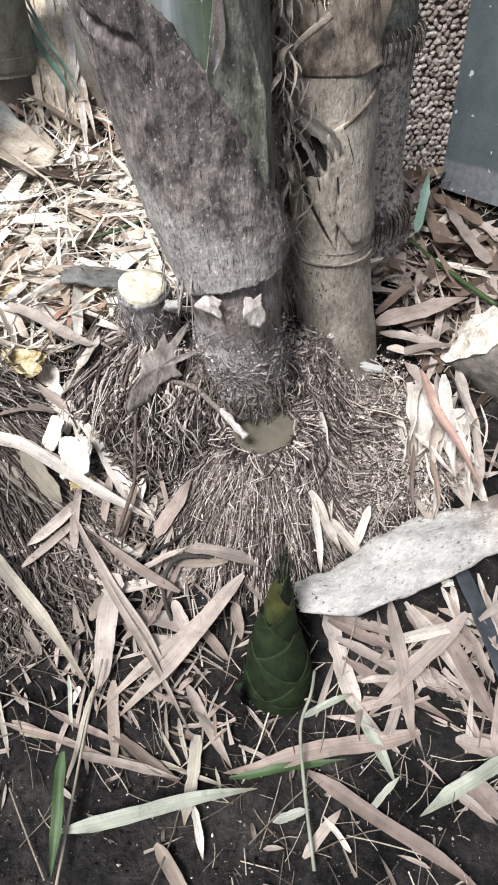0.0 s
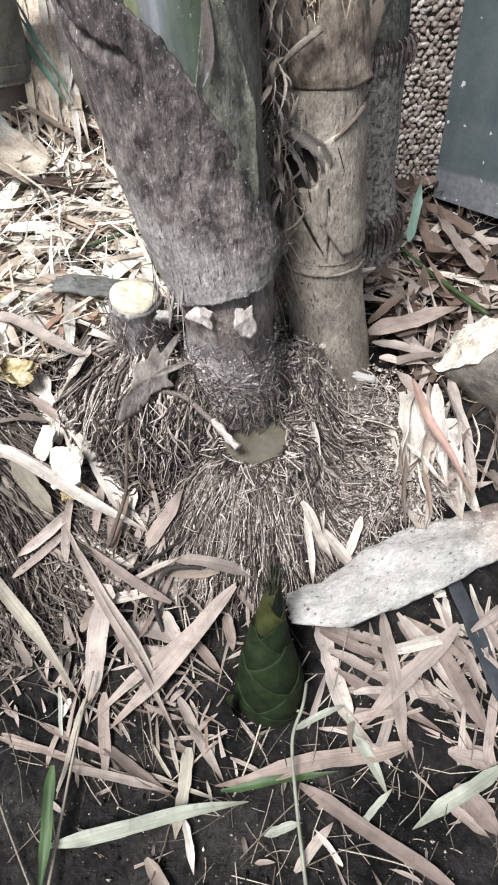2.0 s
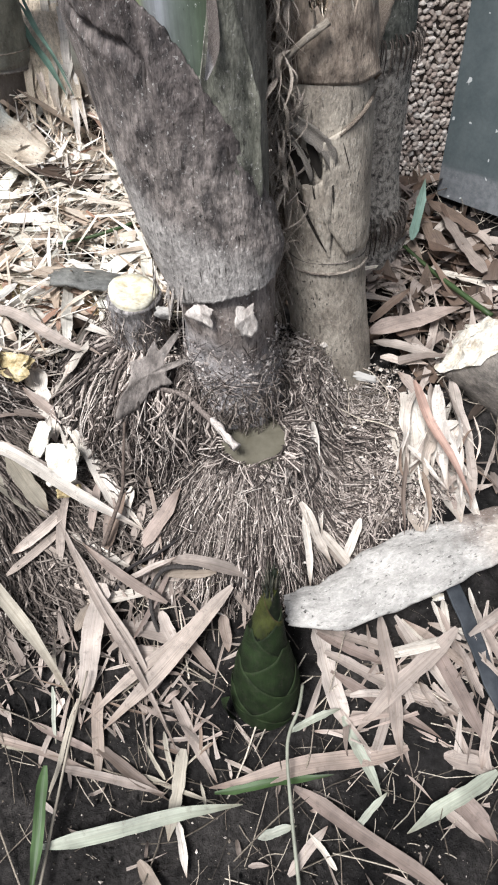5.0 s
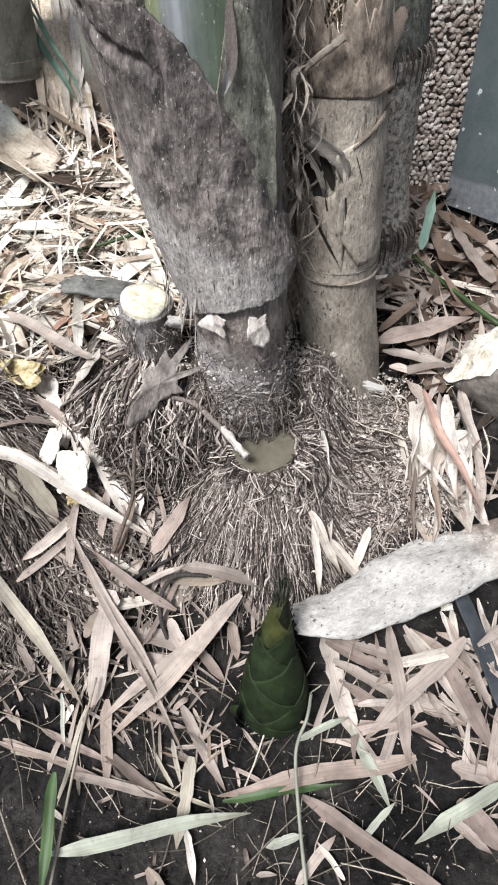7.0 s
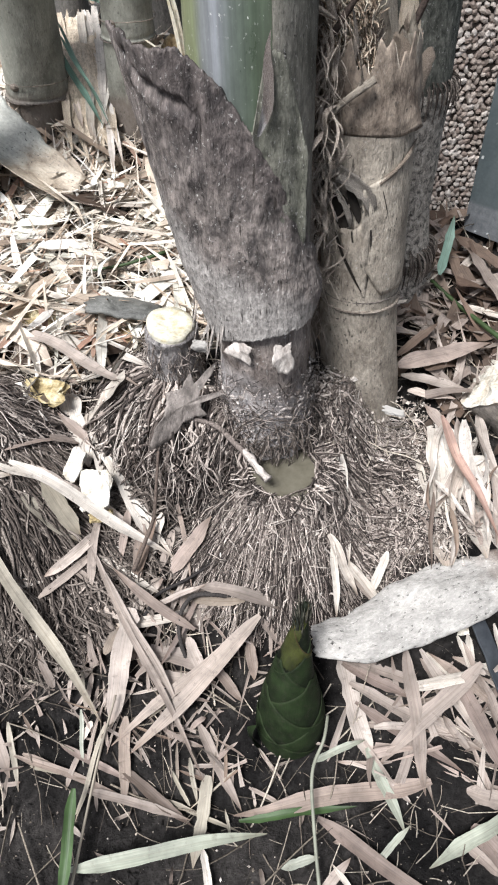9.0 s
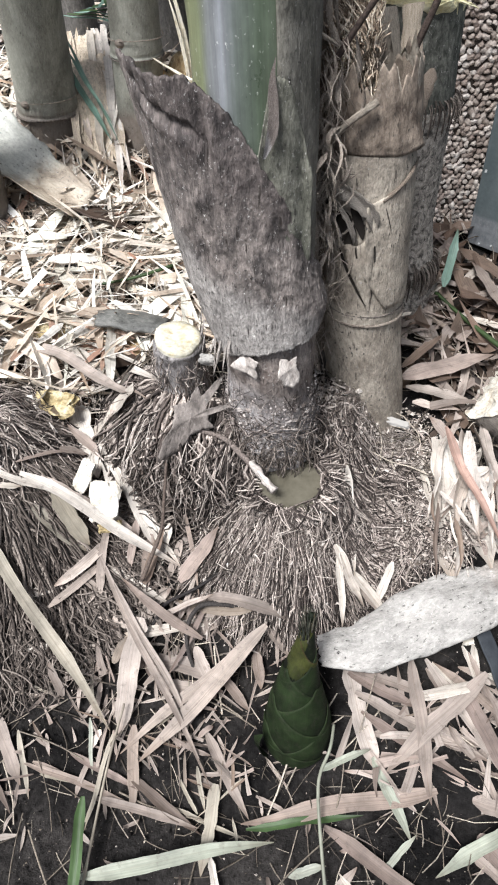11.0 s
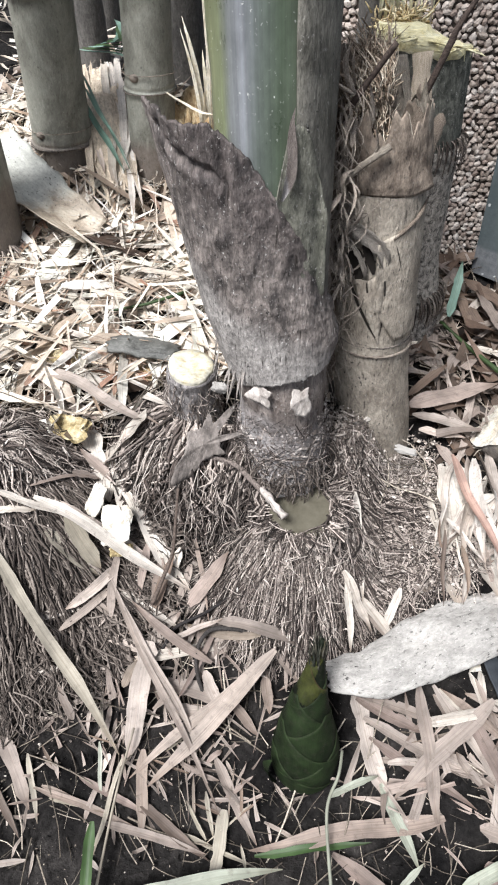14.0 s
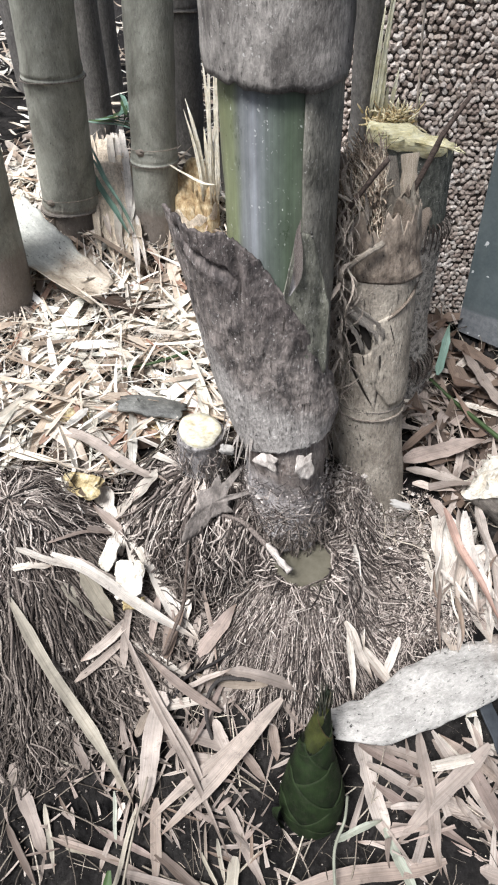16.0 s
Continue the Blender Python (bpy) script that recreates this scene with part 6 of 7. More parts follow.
ground_leaf((0.244, 0.638, 0.011), (0.259, 0.533, 0.017), 0.0158, M_PALE, fold=0.3, label="bleached papery bamboo leaf lying on litter")
ground_leaf((0.219, 0.768, 0.083), (0.377, 0.816, 0.100), 0.046, M_DRY, shape="leaf", fold=0.1, label="dry tan bamboo leaf lying on litter")
ground_leaf((0.224, 0.802, 0.075), (0.294, 0.860, 0.103), 0.0222, M_BROWN, fold=0.3, label="dark brown dead leaf strip on litter")
ground_leaf((0.226, 0.760, 0.069), (0.335, 0.739, 0.062), 0.0299, M_DRY, shape="leaf", label="dry tan bamboo leaf lying on litter")
ground_leaf((0.237, 0.736, 0.056), (0.317, 0.726, 0.052), 0.0233, M_PALE, fold=0.3, label="bleached papery bamboo leaf lying on litter")
ground_leaf((-0.160, 0.389, -0.078), (-0.079, 0.411, -0.041), 0.0121, M_DRY, fold=0.3, label="dry tan bamboo leaf lying on litter")
ground_leaf((-0.088, 0.410, -0.048), (0.044, 0.381, -0.059), 0.0238, M_DRY, arch=0.02, label="dry tan bamboo leaf lying on litter")
ground_leaf((-0.458, 0.827, 0.080), (-0.194, 0.642, 0.127), 0.0275, M_DRY, arch=0.01, label="long dry tan bamboo leaf lying over roots")
ground_leaf((-0.456, 0.803, 0.064), (-0.326, 0.730, 0.037), 0.0273, M_DRY, fold=0.3, label="dry tan bamboo leaf lying on litter")
ground_leaf((-0.329, 0.747, 0.041), (-0.178, 0.683, 0.135), 0.0227, M_PALE, fold=0.3, label="bleached papery bamboo leaf lying on litter")
ground_leaf((-0.217, 0.655, 0.140), (-0.308, 0.656, 0.019), 0.0380, M_PALE, shape="scrap", label="bleached papery bamboo leaf lying on litter")
ground_leaf((-0.254, 0.671, 0.090), (-0.252, 0.601, 0.035), 0.0259, M_PALE, shape="strip", label="bleached papery bamboo leaf lying on litter")
ground_leaf((0.310, 0.975, 0.124), (0.325, 1.036, 0.208), 0.021, M_BLUEGREEN, fold=0.25, label="blue-green bamboo leaf standing out of litter")
ground_leaf((0.433, 1.001, 0.125), (0.351, 1.075, 0.146), 0.036, M_BROWN, shape="strip", fold=0.1, label="dark brown dead leaf strip on litter")
ground_leaf((0.431, 0.902, 0.109), (0.365, 1.030, 0.146), 0.027, M_DRY, shape="strip", fold=0.1, label="dry tan bamboo leaf lying on litter")
ground_leaf((0.344, 1.046, 0.124), (0.354, 0.945, 0.103), 0.024, M_BROWN, shape="strip", label="dark brown dead leaf strip on litter")
ground_leaf((0.270, 0.986, 0.095), (0.307, 1.005, 0.131), 0.0173, M_PINK, fold=0.3, label="pinkish tan dry bamboo leaf on dark soil")
ground_leaf((0.257, 0.960, 0.088), (0.387, 0.853, 0.072), 0.0154, M_PINK, fold=0.3, label="pinkish tan dry bamboo leaf on dark soil")
ground_leaf((0.302, 1.153, 0.127), (0.368, 1.150, 0.127), 0.0192, M_RED, shape="strip", label="russet dry leaf sheath on litter")
ground_leaf((0.299, 1.131, 0.125), (0.358, 1.115, 0.123), 0.0242, M_DRY, shape="strip", label="dry tan bamboo leaf lying on litter")
ground_leaf((-0.192, 0.437, -0.070), (-0.166, 0.509, -0.022), 0.0213, M_BROWN, fold=0.3, label="dark brown dead leaf strip on litter")
ground_leaf((-0.342, 0.604, 0.049), (-0.306, 0.622, 0.015), 0.0205, M_DRY, fold=0.3, label="dry tan bamboo leaf lying on litter")
ground_leaf((-0.236, 0.242, -0.155), (-0.246, 0.216, -0.164), 0.0119, M_PALE, fold=0.3, label="bleached papery bamboo leaf lying on litter")
ground_leaf((-0.317, 0.184, -0.180), (-0.251, 0.179, -0.182), 0.0122, M_OLIVE, fold=0.3, label="olive straw-coloured dead leaf on litter")
ground_leaf((-0.107, 0.055, -0.188), (-0.045, -0.019, -0.188), 0.0225, M_PINK, fold=0.3, label="pinkish tan dry bamboo leaf on dark soil")
ground_leaf((-0.061, 0.099, -0.192), (-0.044, 0.039, -0.191), 0.0135, M_PALE, fold=0.3, label="bleached papery bamboo leaf lying on litter")
ground_leaf((0.045, 0.084, -0.193), (0.097, 0.098, -0.193), 0.0155, M_PALEGREEN, fold=0.3, label="wilted pale green leaf lying on soil")
ground_leaf((0.085, 0.044, -0.193), (0.138, 0.099, -0.191), 0.0175, M_DRY, fold=0.3, label="dry tan bamboo leaf lying on litter")
ground_leaf((0.147, 0.051, -0.193), (0.112, 0.092, -0.190), 0.0097, M_PALE, fold=0.3, label="bleached papery bamboo leaf lying on litter")
ground_leaf((0.370, 0.301, -0.110), (0.345, 0.339, -0.081), 0.0177, M_PALE, fold=0.3, label="bleached papery bamboo leaf lying on litter")
ground_leaf((0.360, 0.251, -0.136), (0.321, 0.318, -0.093), 0.0157, M_DRY, fold=0.3, label="dry tan bamboo leaf lying on litter")
ground_leaf((-0.228, 0.327, -0.119), (-0.210, 0.362, -0.099), 0.0176, M_PINK, fold=0.3, label="pinkish tan dry bamboo leaf on dark soil")
ground_leaf((-0.297, 0.280, -0.136), (-0.327, 0.322, -0.115), 0.0161, M_DRY, fold=0.3, label="dry tan bamboo leaf lying on litter")
ground_leaf((-0.271, 0.395, -0.094), (-0.186, 0.375, -0.095), 0.0216, M_PALE, fold=0.3, label="bleached papery bamboo leaf lying on litter")
ground_leaf((-0.162, 0.336, -0.117), (-0.077, 0.321, -0.124), 0.0231, M_DRY, shape="scrap", label="dry tan bamboo leaf lying on litter")
ground_leaf((-0.142, 0.301, -0.133), (-0.067, 0.296, -0.135), 0.0250, M_DRY, shape="scrap", label="dry tan bamboo leaf lying on litter")
ground_leaf((-0.011, 0.351, -0.099), (-0.001, 0.305, -0.131), 0.0208, M_PINK, fold=0.3, label="pinkish tan dry bamboo leaf on dark soil")
ground_leaf((0.005, 0.373, -0.068), (0.039, 0.346, -0.102), 0.0167, M_DRY, fold=0.3, label="dry tan bamboo leaf lying on litter")
ground_leaf((0.178, 0.399, -0.055), (0.137, 0.435, -0.038), 0.0149, M_DRY, fold=0.3, label="dry tan bamboo leaf lying on litter")
ground_leaf((-0.290, 0.654, 0.035), (-0.239, 0.535, -0.032), 0.0265, M_PALE, fold=0.3, label="bleached papery bamboo leaf lying on litter")
ground_leaf((-0.249, 0.587, 0.032), (-0.188, 0.503, -0.045), 0.0216, M_PALE, fold=0.3, label="bleached papery bamboo leaf lying on litter")
ground_leaf((-0.233, 0.566, 0.016), (-0.167, 0.481, -0.058), 0.0274, M_PALE, fold=0.3, label="bleached papery bamboo leaf lying on litter")
ground_leaf((-0.325, 0.545, 0.025), (-0.215, 0.497, -0.038), 0.0197, M_PALE, fold=0.3, label="bleached papery bamboo leaf lying on litter")
ground_leaf((-0.365, 0.507, 0.025), (-0.284, 0.477, -0.050), 0.0298, M_OLIVE, fold=0.3, label="olive straw-coloured dead leaf on litter")
ground_leaf((-0.213, 0.525, -0.023), (-0.218, 0.453, -0.064), 0.0177, M_DRY, fold=0.3, label="dry tan bamboo leaf lying on litter")
ground_leaf((-0.187, 0.506, -0.033), (-0.193, 0.416, -0.085), 0.0215, M_PINK, fold=0.3, label="pinkish tan dry bamboo leaf on dark soil")
ground_leaf((-0.158, 0.524, -0.027), (-0.175, 0.455, -0.067), 0.0195, M_PALE, fold=0.3, label="bleached papery bamboo leaf lying on litter")
ground_leaf((-0.140, 0.504, -0.044), (-0.157, 0.442, -0.076), 0.0175, M_DRY, fold=0.3, label="dry tan bamboo leaf lying on litter")
ground_leaf((-0.252, 0.457, -0.058), (-0.147, 0.411, -0.086), 0.0156, M_PALE, fold=0.3, label="bleached papery bamboo leaf lying on litter")
ground_leaf((-0.104, 0.356, -0.108), (-0.071, 0.292, -0.136), 0.0230, M_DRY, fold=0.3, label="dry tan bamboo leaf lying on litter")
ground_leaf((-0.185, 0.354, -0.108), (-0.131, 0.290, -0.138), 0.0291, M_DRY, fold=0.3, label="dry tan bamboo leaf lying on litter")
ground_leaf((-0.265, 0.423, -0.075), (-0.311, 0.377, -0.098), 0.0180, M_DRY, fold=0.3, label="dry tan bamboo leaf lying on litter")
ground_leaf((-0.100, 0.294, -0.132), (-0.036, 0.339, -0.114), 0.0153, M_PALE, fold=0.3, label="bleached papery bamboo leaf lying on litter")
ground_leaf((-0.069, 0.324, -0.121), (-0.016, 0.276, -0.144), 0.0191, M_PINK, fold=0.3, label="pinkish tan dry bamboo leaf on dark soil")
ground_leaf((-0.276, 0.615, 0.018), (-0.344, 0.660, 0.047), 0.0207, M_DRY, fold=0.3, label="dry tan bamboo leaf lying on litter")
ground_leaf((-0.216, 0.237, -0.154), (-0.239, 0.119, -0.189), 0.0089, M_OLIVE, fold=0.3, label="olive straw-coloured dead leaf on litter")
ground_leaf((-0.253, 0.255, -0.146), (-0.240, 0.186, -0.177), 0.0080, M_PALEGREEN, fold=0.3, label="wilted pale green leaf lying on soil")
ground_leaf((-0.276, 0.211, -0.167), (-0.169, 0.171, -0.183), 0.0130, M_PINK, fold=0.3, label="pinkish tan dry bamboo leaf on dark soil")
ground_leaf((-0.235, 0.159, -0.185), (-0.080, 0.131, -0.191), 0.0148, M_DRY, fold=0.3, label="dry tan bamboo leaf lying on litter")
ground_leaf((-0.117, 0.154, -0.192), (-0.009, 0.120, -0.194), 0.0078, M_OLIVE, fold=0.3, label="olive straw-coloured dead leaf on litter")
ground_leaf((-0.089, 0.204, -0.168), (-0.074, 0.152, -0.193), 0.0088, M_OLIVE, fold=0.3, label="olive straw-coloured dead leaf on litter")
ground_leaf((0.172, 0.094, -0.194), (0.222, 0.140, -0.190), 0.0118, M_PALEGREEN, fold=0.3, label="wilted pale green leaf lying on soil")
ground_leaf((0.224, 0.167, -0.184), (0.178, 0.198, -0.171), 0.0098, M_DRY, fold=0.3, label="dry tan bamboo leaf lying on litter")
ground_leaf((-0.440, 0.476, 0.036), (-0.222, 0.241, -0.155), 0.024, M_OLIVE, shape="leaf", fold=0.25, label="olive straw-coloured dead leaf on litter")
ground_leaf((-0.432, 0.531, 0.092), (-0.305, 0.540, -0.004), 0.0144, M_PALE, shape="strip", fold=0.25, label="bleached papery bamboo leaf lying on litter")
ground_leaf((-0.437, 0.510, 0.063), (-0.380, 0.527, 0.049), 0.0144, M_PALE, shape="strip", fold=0.25, label="bleached papery bamboo leaf lying on litter")
ground_leaf((-0.390, 0.554, 0.076), (-0.321, 0.616, 0.029), 0.0102, M_DRY, shape="leaf", fold=0.25, label="dry tan bamboo leaf lying on litter")
ground_leaf((-0.323, 0.452, -0.045), (-0.239, 0.414, -0.084), 0.0158, M_PINK, shape="leaf", fold=0.25, label="pinkish tan dry bamboo leaf on dark roots")
ground_leaf((-0.418, 0.337, -0.105), (-0.289, 0.348, -0.114), 0.0139, M_PALE, shape="leaf", fold=0.25, label="bleached papery bamboo leaf lying on litter")
ground_leaf((-0.420, 0.285, -0.140), (-0.345, 0.169, -0.189), 0.0237, M_DRY, shape="strip", fold=0.25, label="dry tan bamboo leaf lying on dark soil")
ground_leaf((-0.360, 0.236, -0.161), (-0.329, 0.153, -0.194), 0.0106, M_OLIVE, shape="leaf", fold=0.25, label="olive straw-coloured dead leaf on soil")
ground_leaf((-0.413, 0.209, -0.171), (-0.350, 0.134, -0.194), 0.0131, M_BROWN, shape="leaf", fold=0.25, label="dark brown dead leaf strip on soil")
ground_leaf((-0.331, 0.198, -0.175), (-0.231, 0.170, -0.185), 0.011, M_PINK, shape="leaf", fold=0.25, label="pinkish tan dry bamboo leaf on dark soil")
ground_leaf((-0.287, 0.630, 0.025), (-0.137, 0.464, -0.060), 0.0214, M_PALE, shape="leaf", fold=0.25, label="bleached papery bamboo leaf lying on litter")

ground_leaf((0.287, 0.359, -0.059), (0.327, 0.301, -0.113), 0.0122, M_PALE, fold=0.3, label="bleached papery bamboo leaf lying on litter")
ground_leaf((0.296, 0.352, -0.064), (0.340, 0.278, -0.128), 0.0112, M_DRY, fold=0.3, label="dry tan bamboo leaf lying on litter")
ground_leaf((0.302, 0.362, -0.058), (0.315, 0.323, -0.095), 0.0133, M_PALE, fold=0.3, label="bleached papery bamboo leaf lying on litter")
ground_leaf((0.341, 0.377, -0.051), (0.371, 0.303, -0.115), 0.0113, M_PALE, fold=0.3, label="bleached papery bamboo leaf lying on litter")
ground_leaf((0.349, 0.359, -0.065), (0.382, 0.284, -0.129), 0.0125, M_DRY, fold=0.3, label="dry tan bamboo leaf lying on litter")
ground_leaf((0.322, 0.328, -0.084), (0.384, 0.322, -0.105), 0.0136, M_PALE, fold=0.3, label="bleached papery bamboo leaf lying on litter")
ground_leaf((0.237, 0.333, -0.084), (0.280, 0.282, -0.126), 0.0155, M_DRY, fold=0.3, label="dry tan bamboo leaf lying on litter")
ground_leaf((0.245, 0.339, -0.077), (0.320, 0.291, -0.119), 0.0133, M_PALE, fold=0.3, label="bleached papery bamboo leaf lying on litter")
ground_leaf((0.355, 0.335, -0.083), (0.378, 0.259, -0.141), 0.0103, M_DRY, fold=0.3, label="dry tan bamboo leaf lying on litter")
ground_leaf((0.313, 0.327, -0.085), (0.353, 0.252, -0.143), 0.0102, M_DRY, fold=0.3, label="dry tan bamboo leaf lying on litter")
# thin dry straws between the leaves
for k in range(30):
    x, y = random.uniform(-0.34, 0.02), random.uniform(0.1, 0.3)
    if math.hypot(x - 0.055, y - 0.25) < 0.07:
        continue
    a, ln = random.gauss(2.2, 0.9), random.uniform(0.03, 0.085)
    ground_leaf((x, y, float(height(x, y)) + 0.006), (x + ln * math.cos(a), y + ln * math.sin(a), float(height(x + ln * math.cos(a), y + ln * math.sin(a))) + 0.01), random.uniform(0.003, 0.0075), (M_OLIVE, M_DRY, M_PINK, M_BROWN)[k % 4], fold=0.4, name="straw", label=("olive dry grass straw lying on dark soil", "thin tan straw lying on dark soil", "thin pinkish straw lying on dark soil", "thin brown straw lying on dark soil")[k % 4])


random.seed(11)
rng = np.random.default_rng(11)
# ---- bark sheets, sticks, chips ----
def trough(name, pts, widths, curl, material, label, category="bark", tilt=0.0, thick=0.004, n=26, across=15, seed=0, group="fallen sheaths", rag=0.012, lumpy=0.004):
    """A fallen culm sheath: a long sheet curled across, with ragged ends. widths by station; curl in radians across."""
    path = smooth_path(pts, max(2, n // (len(pts) - 1)))
    m = len(path)
    v, uv = [], []
    for side in (0, 1):
        run = 0.0
        for i, p in enumerate(path):
            t = (path[min(i + 1, m - 1)] - path[max(i - 1, 0)]).normalized()
            s = t.cross(Vector((0, 0, 1))).normalized()
            u = s.cross(t)
            s, u = s * math.cos(tilt) + u * math.sin(tilt), u * math.cos(tilt) - s * math.sin(tilt)
            run += (p - path[i - 1]).length if i else 0
            w = float(np.interp(i / (m - 1), np.linspace(0, 1, len(widths)), widths)) / 2
            for j in range(across):
                q = -1 + 2 * j / (across - 1)
                c = curl * q
                ww = w * (1 + 0.12 * noise.noise(Vector((i * 0.35, seed, q * 1.5))) * abs(q))
                a = p + s * (ww * math.sin(c) / max(1e-3, math.sin(abs(curl))) if abs(curl) > 0.05 else ww * q) + u * (ww * (1 - math.cos(c)) * (1 if curl > 0 else -1))
                a = a + u * (lumpy * noise.noise(a * 40 + Vector((seed, 0, 0))) - side * thick)
                if i in (0, m - 1):
                    a = a + t * rag * noise.noise(Vector((q * (4 if rag < 0.02 else 9), seed * 3.0, i)))
                v.append(a), uv.append((run + seed * 0.37, q * ww))
    f = grid_faces(m, across)
    k = m * across
    f += [tuple(reversed([x + k for x in q])) for q in f[:]]
    rim = [(i, i + 1) for i in range(across - 1)] + [((m - 1) * across + i + 1, (m - 1) * across + i) for i in range(across - 1)]
    rim += [((i + 1) * across, i * across) for i in range(m - 1)] + [(i * across + across - 1, (i + 1) * across + across - 1) for i in range(m - 1)]
    f += [(b, a, a + k, b + k) for a, b in rim]
    return single(name, mesh(name, v, f, uv), material, label, category, group)


trough("fallen_sheath", [(0.078, 0.335, -0.04), (0.15, 0.345, -0.03), (0.24, 0.385, -0.012), (0.33, 0.425, -0.006), (0.43, 0.46, -0.015), (0.52, 0.48, -0.04)], [0.045, 0.075, 0.1, 0.085, 0.09, 0.06], -0.7, M_WHITEBARK, "bleached speckled bamboo sheath lying across dry leaves", tilt=-0.1, seed=1, lumpy=0.008, rag=0.005, n=40, across=21)
trough("fallen_sheath", [(-0.72, 1.41, 0.235), (-0.64, 1.355, 0.19), (-0.55, 1.305, 0.15), (-0.445, 1.25, 0.112)], [0.15, 0.14, 0.12, 0.085], 0.9, M_PALEBARK, "pale greenish trough-shaped sheath with brown spotted end", tilt=-0.15, seed=2, thick=0.003, rag=0.025)
trough("fallen_sheath", [(-0.46, 1.26, 0.112), (-0.4, 1.238, 0.1), (-0.325, 1.215, 0.085)], [0.05, 0.055, 0.016], 0.6, M_BROWN, "brown shrivelled sheath tail on the litter", tilt=0.2, seed=3)
trough("fallen_sheath", [(-0.505, 1.72, 0.315), (-0.475, 1.6, 0.285), (-0.445, 1.5, 0.235), (-0.405, 1.38, 0.155)], [0.06, 0.085, 0.09, 0.06], -0.5, M_TANBARK, "tan fibrous bark sheet leaning between grey culms", seed=4, rag=0.09, lumpy=0.012)
for k in range(13):
    q0, q1 = random.uniform(0, 0.5), random.uniform(0.7, 1.15)
    a0, b0 = Vector((-0.51, 1.74, 0.335)), Vector((-0.4, 1.36, 0.155))
    off = Vector((random.uniform(-0.055, 0.05), 0, random.uniform(0.0, 0.012)))
    ground_leaf(a0.lerp(b0, q0) + off, a0.lerp(b0, q1) + off + Vector((random.uniform(-0.03, 0.03), 0, 0)), random.uniform(0.012, 0.034), (M_TANBARK, M_PALE, M_SHRED, M_SHRED)[k % 4], shape=("strip", "scrap", "leaf")[k % 3], label="torn tan bark strip between grey culms", name="bark_strip")
trough("fallen_sheath", [(-0.33, 0.875, 0.112), (-0.275, 0.868, 0.118), (-0.2, 0.855, 0.112)], [0.042, 0.055, 0.05], -0.8, M_WETBARK, "dark wet curled bark piece on the litter", seed=5)


single("fallen_sheath", star_mesh("fallen_sheath", (-0.121, 0.6, 0.143), (1, 0.15, 0.1), (0.1, 0.55, 0.85), ((236, 0.074, 48), (84, 0.05, 24), (55, 0.078, 17), (16, 0.066, 14), (-28, 0.042, 26), (140, 0.036, 36)), 0.027), M_SCRAP, "grey brittle star-shaped sheath scrap on the roots", "bark", "fallen sheaths")
trough("rubber_strip", [(0.312, 0.392, -0.04), (0.34, 0.335, -0.078), (0.376, 0.262, -0.128), (0.42, 0.17, -0.17)], [0.024, 0.024, 0.024, 0.024], 0.03, M_STRAP, "flat black rubber strip lying among dry leaves", "strip", thick=0.003, seed=8, group="loose odds and ends")


def stick(name, pts, r0, r1, material, label, lump=0.25, seg=8, category="twig"):
    g = Geo()
    path = smooth_path(pts, 8)
    m = len(path)
    tube(g, path, [r0 + (r1 - r0) * i / (m - 1) for i in range(m)], seg, lump)
    return single(name, g.mesh(name), material, label, category, "loose twigs and stems")


twig = stick("twig", [(-0.119, 0.6, 0.118), (-0.075, 0.588, 0.116), (-0.042, 0.562, 0.106), (-0.012, 0.53, 0.098)], 0.0035, 0.005, M_ROOT, "grey twig resting on roots over the water")
stick("twig", [(-0.03, 0.552, 0.104), (-0.012, 0.53, 0.099), (0.006, 0.509, 0.094)], 0.0055, 0.0068, M_FLAKE, "pale crusty twig end over the water", 0.8)
stick("root", [(-0.19, 0.36, -0.118), (-0.17, 0.388, -0.095), (-0.155, 0.41, -0.08), (-0.105, 0.43, -0.058), (-0.05, 0.455, -0.02)], 0.003, 0.0024, M_ROOTBLACK, "thick dark bent root over leaf litter", category="root")
stick("root", [(-0.103, 0.325, -0.128), (-0.115, 0.35, -0.1), (-0.116, 0.378, -0.078), (-0.098, 0.4, -0.06), (-0.06, 0.4, -0.05), (-0.022, 0.398, -0.06)], 0.003, 0.0042, M_ROOTBLACK, "thick dark hooked root over leaf litter", category="root")
stick("twig", [(-0.157, 0.556, 0.09), (-0.16, 0.52, 0.045), (-0.164, 0.492, 0.008), (-0.178, 0.465, -0.025), (-0.194, 0.436, -0.058)], 0.0022, 0.0036, M_TWIG, "brown split stalk hanging down the roots")
stick("stem", [(0.3, 0.985, 0.105), (0.35, 0.915, 0.095), (0.424, 0.8, 0.095)], 0.003, 0.005, M_GREEN, "green stem lying over brown litter")
stick("stem", [(-0.363, 1.005, 0.084), (-0.29, 1.022, 0.092), (-0.215, 1.056, 0.1)], 0.0025, 0.004, M_GREEN, "thin green stem on pale litter")
stick("grass_stalk", [(0.105, 0.258, -0.12), (0.098, 0.225, -0.115), (0.084, 0.188, -0.145), (0.088, 0.12, -0.168), (0.098, 0.03, -0.185)], 0.0022, 0.0026, M_PALEGREEN, "pale wilted grass stalk over dark soil", 0.1)
stick("grass_stalk", [(-0.2, 0.27, -0.12), (-0.214, 0.2, -0.15), (-0.222, 0.1, -0.172), (-0.226, -0.008, -0.183)], 0.0016, 0.0022, M_OLIVE, "thin olive brown dry stalk over dark soil", 0.1)
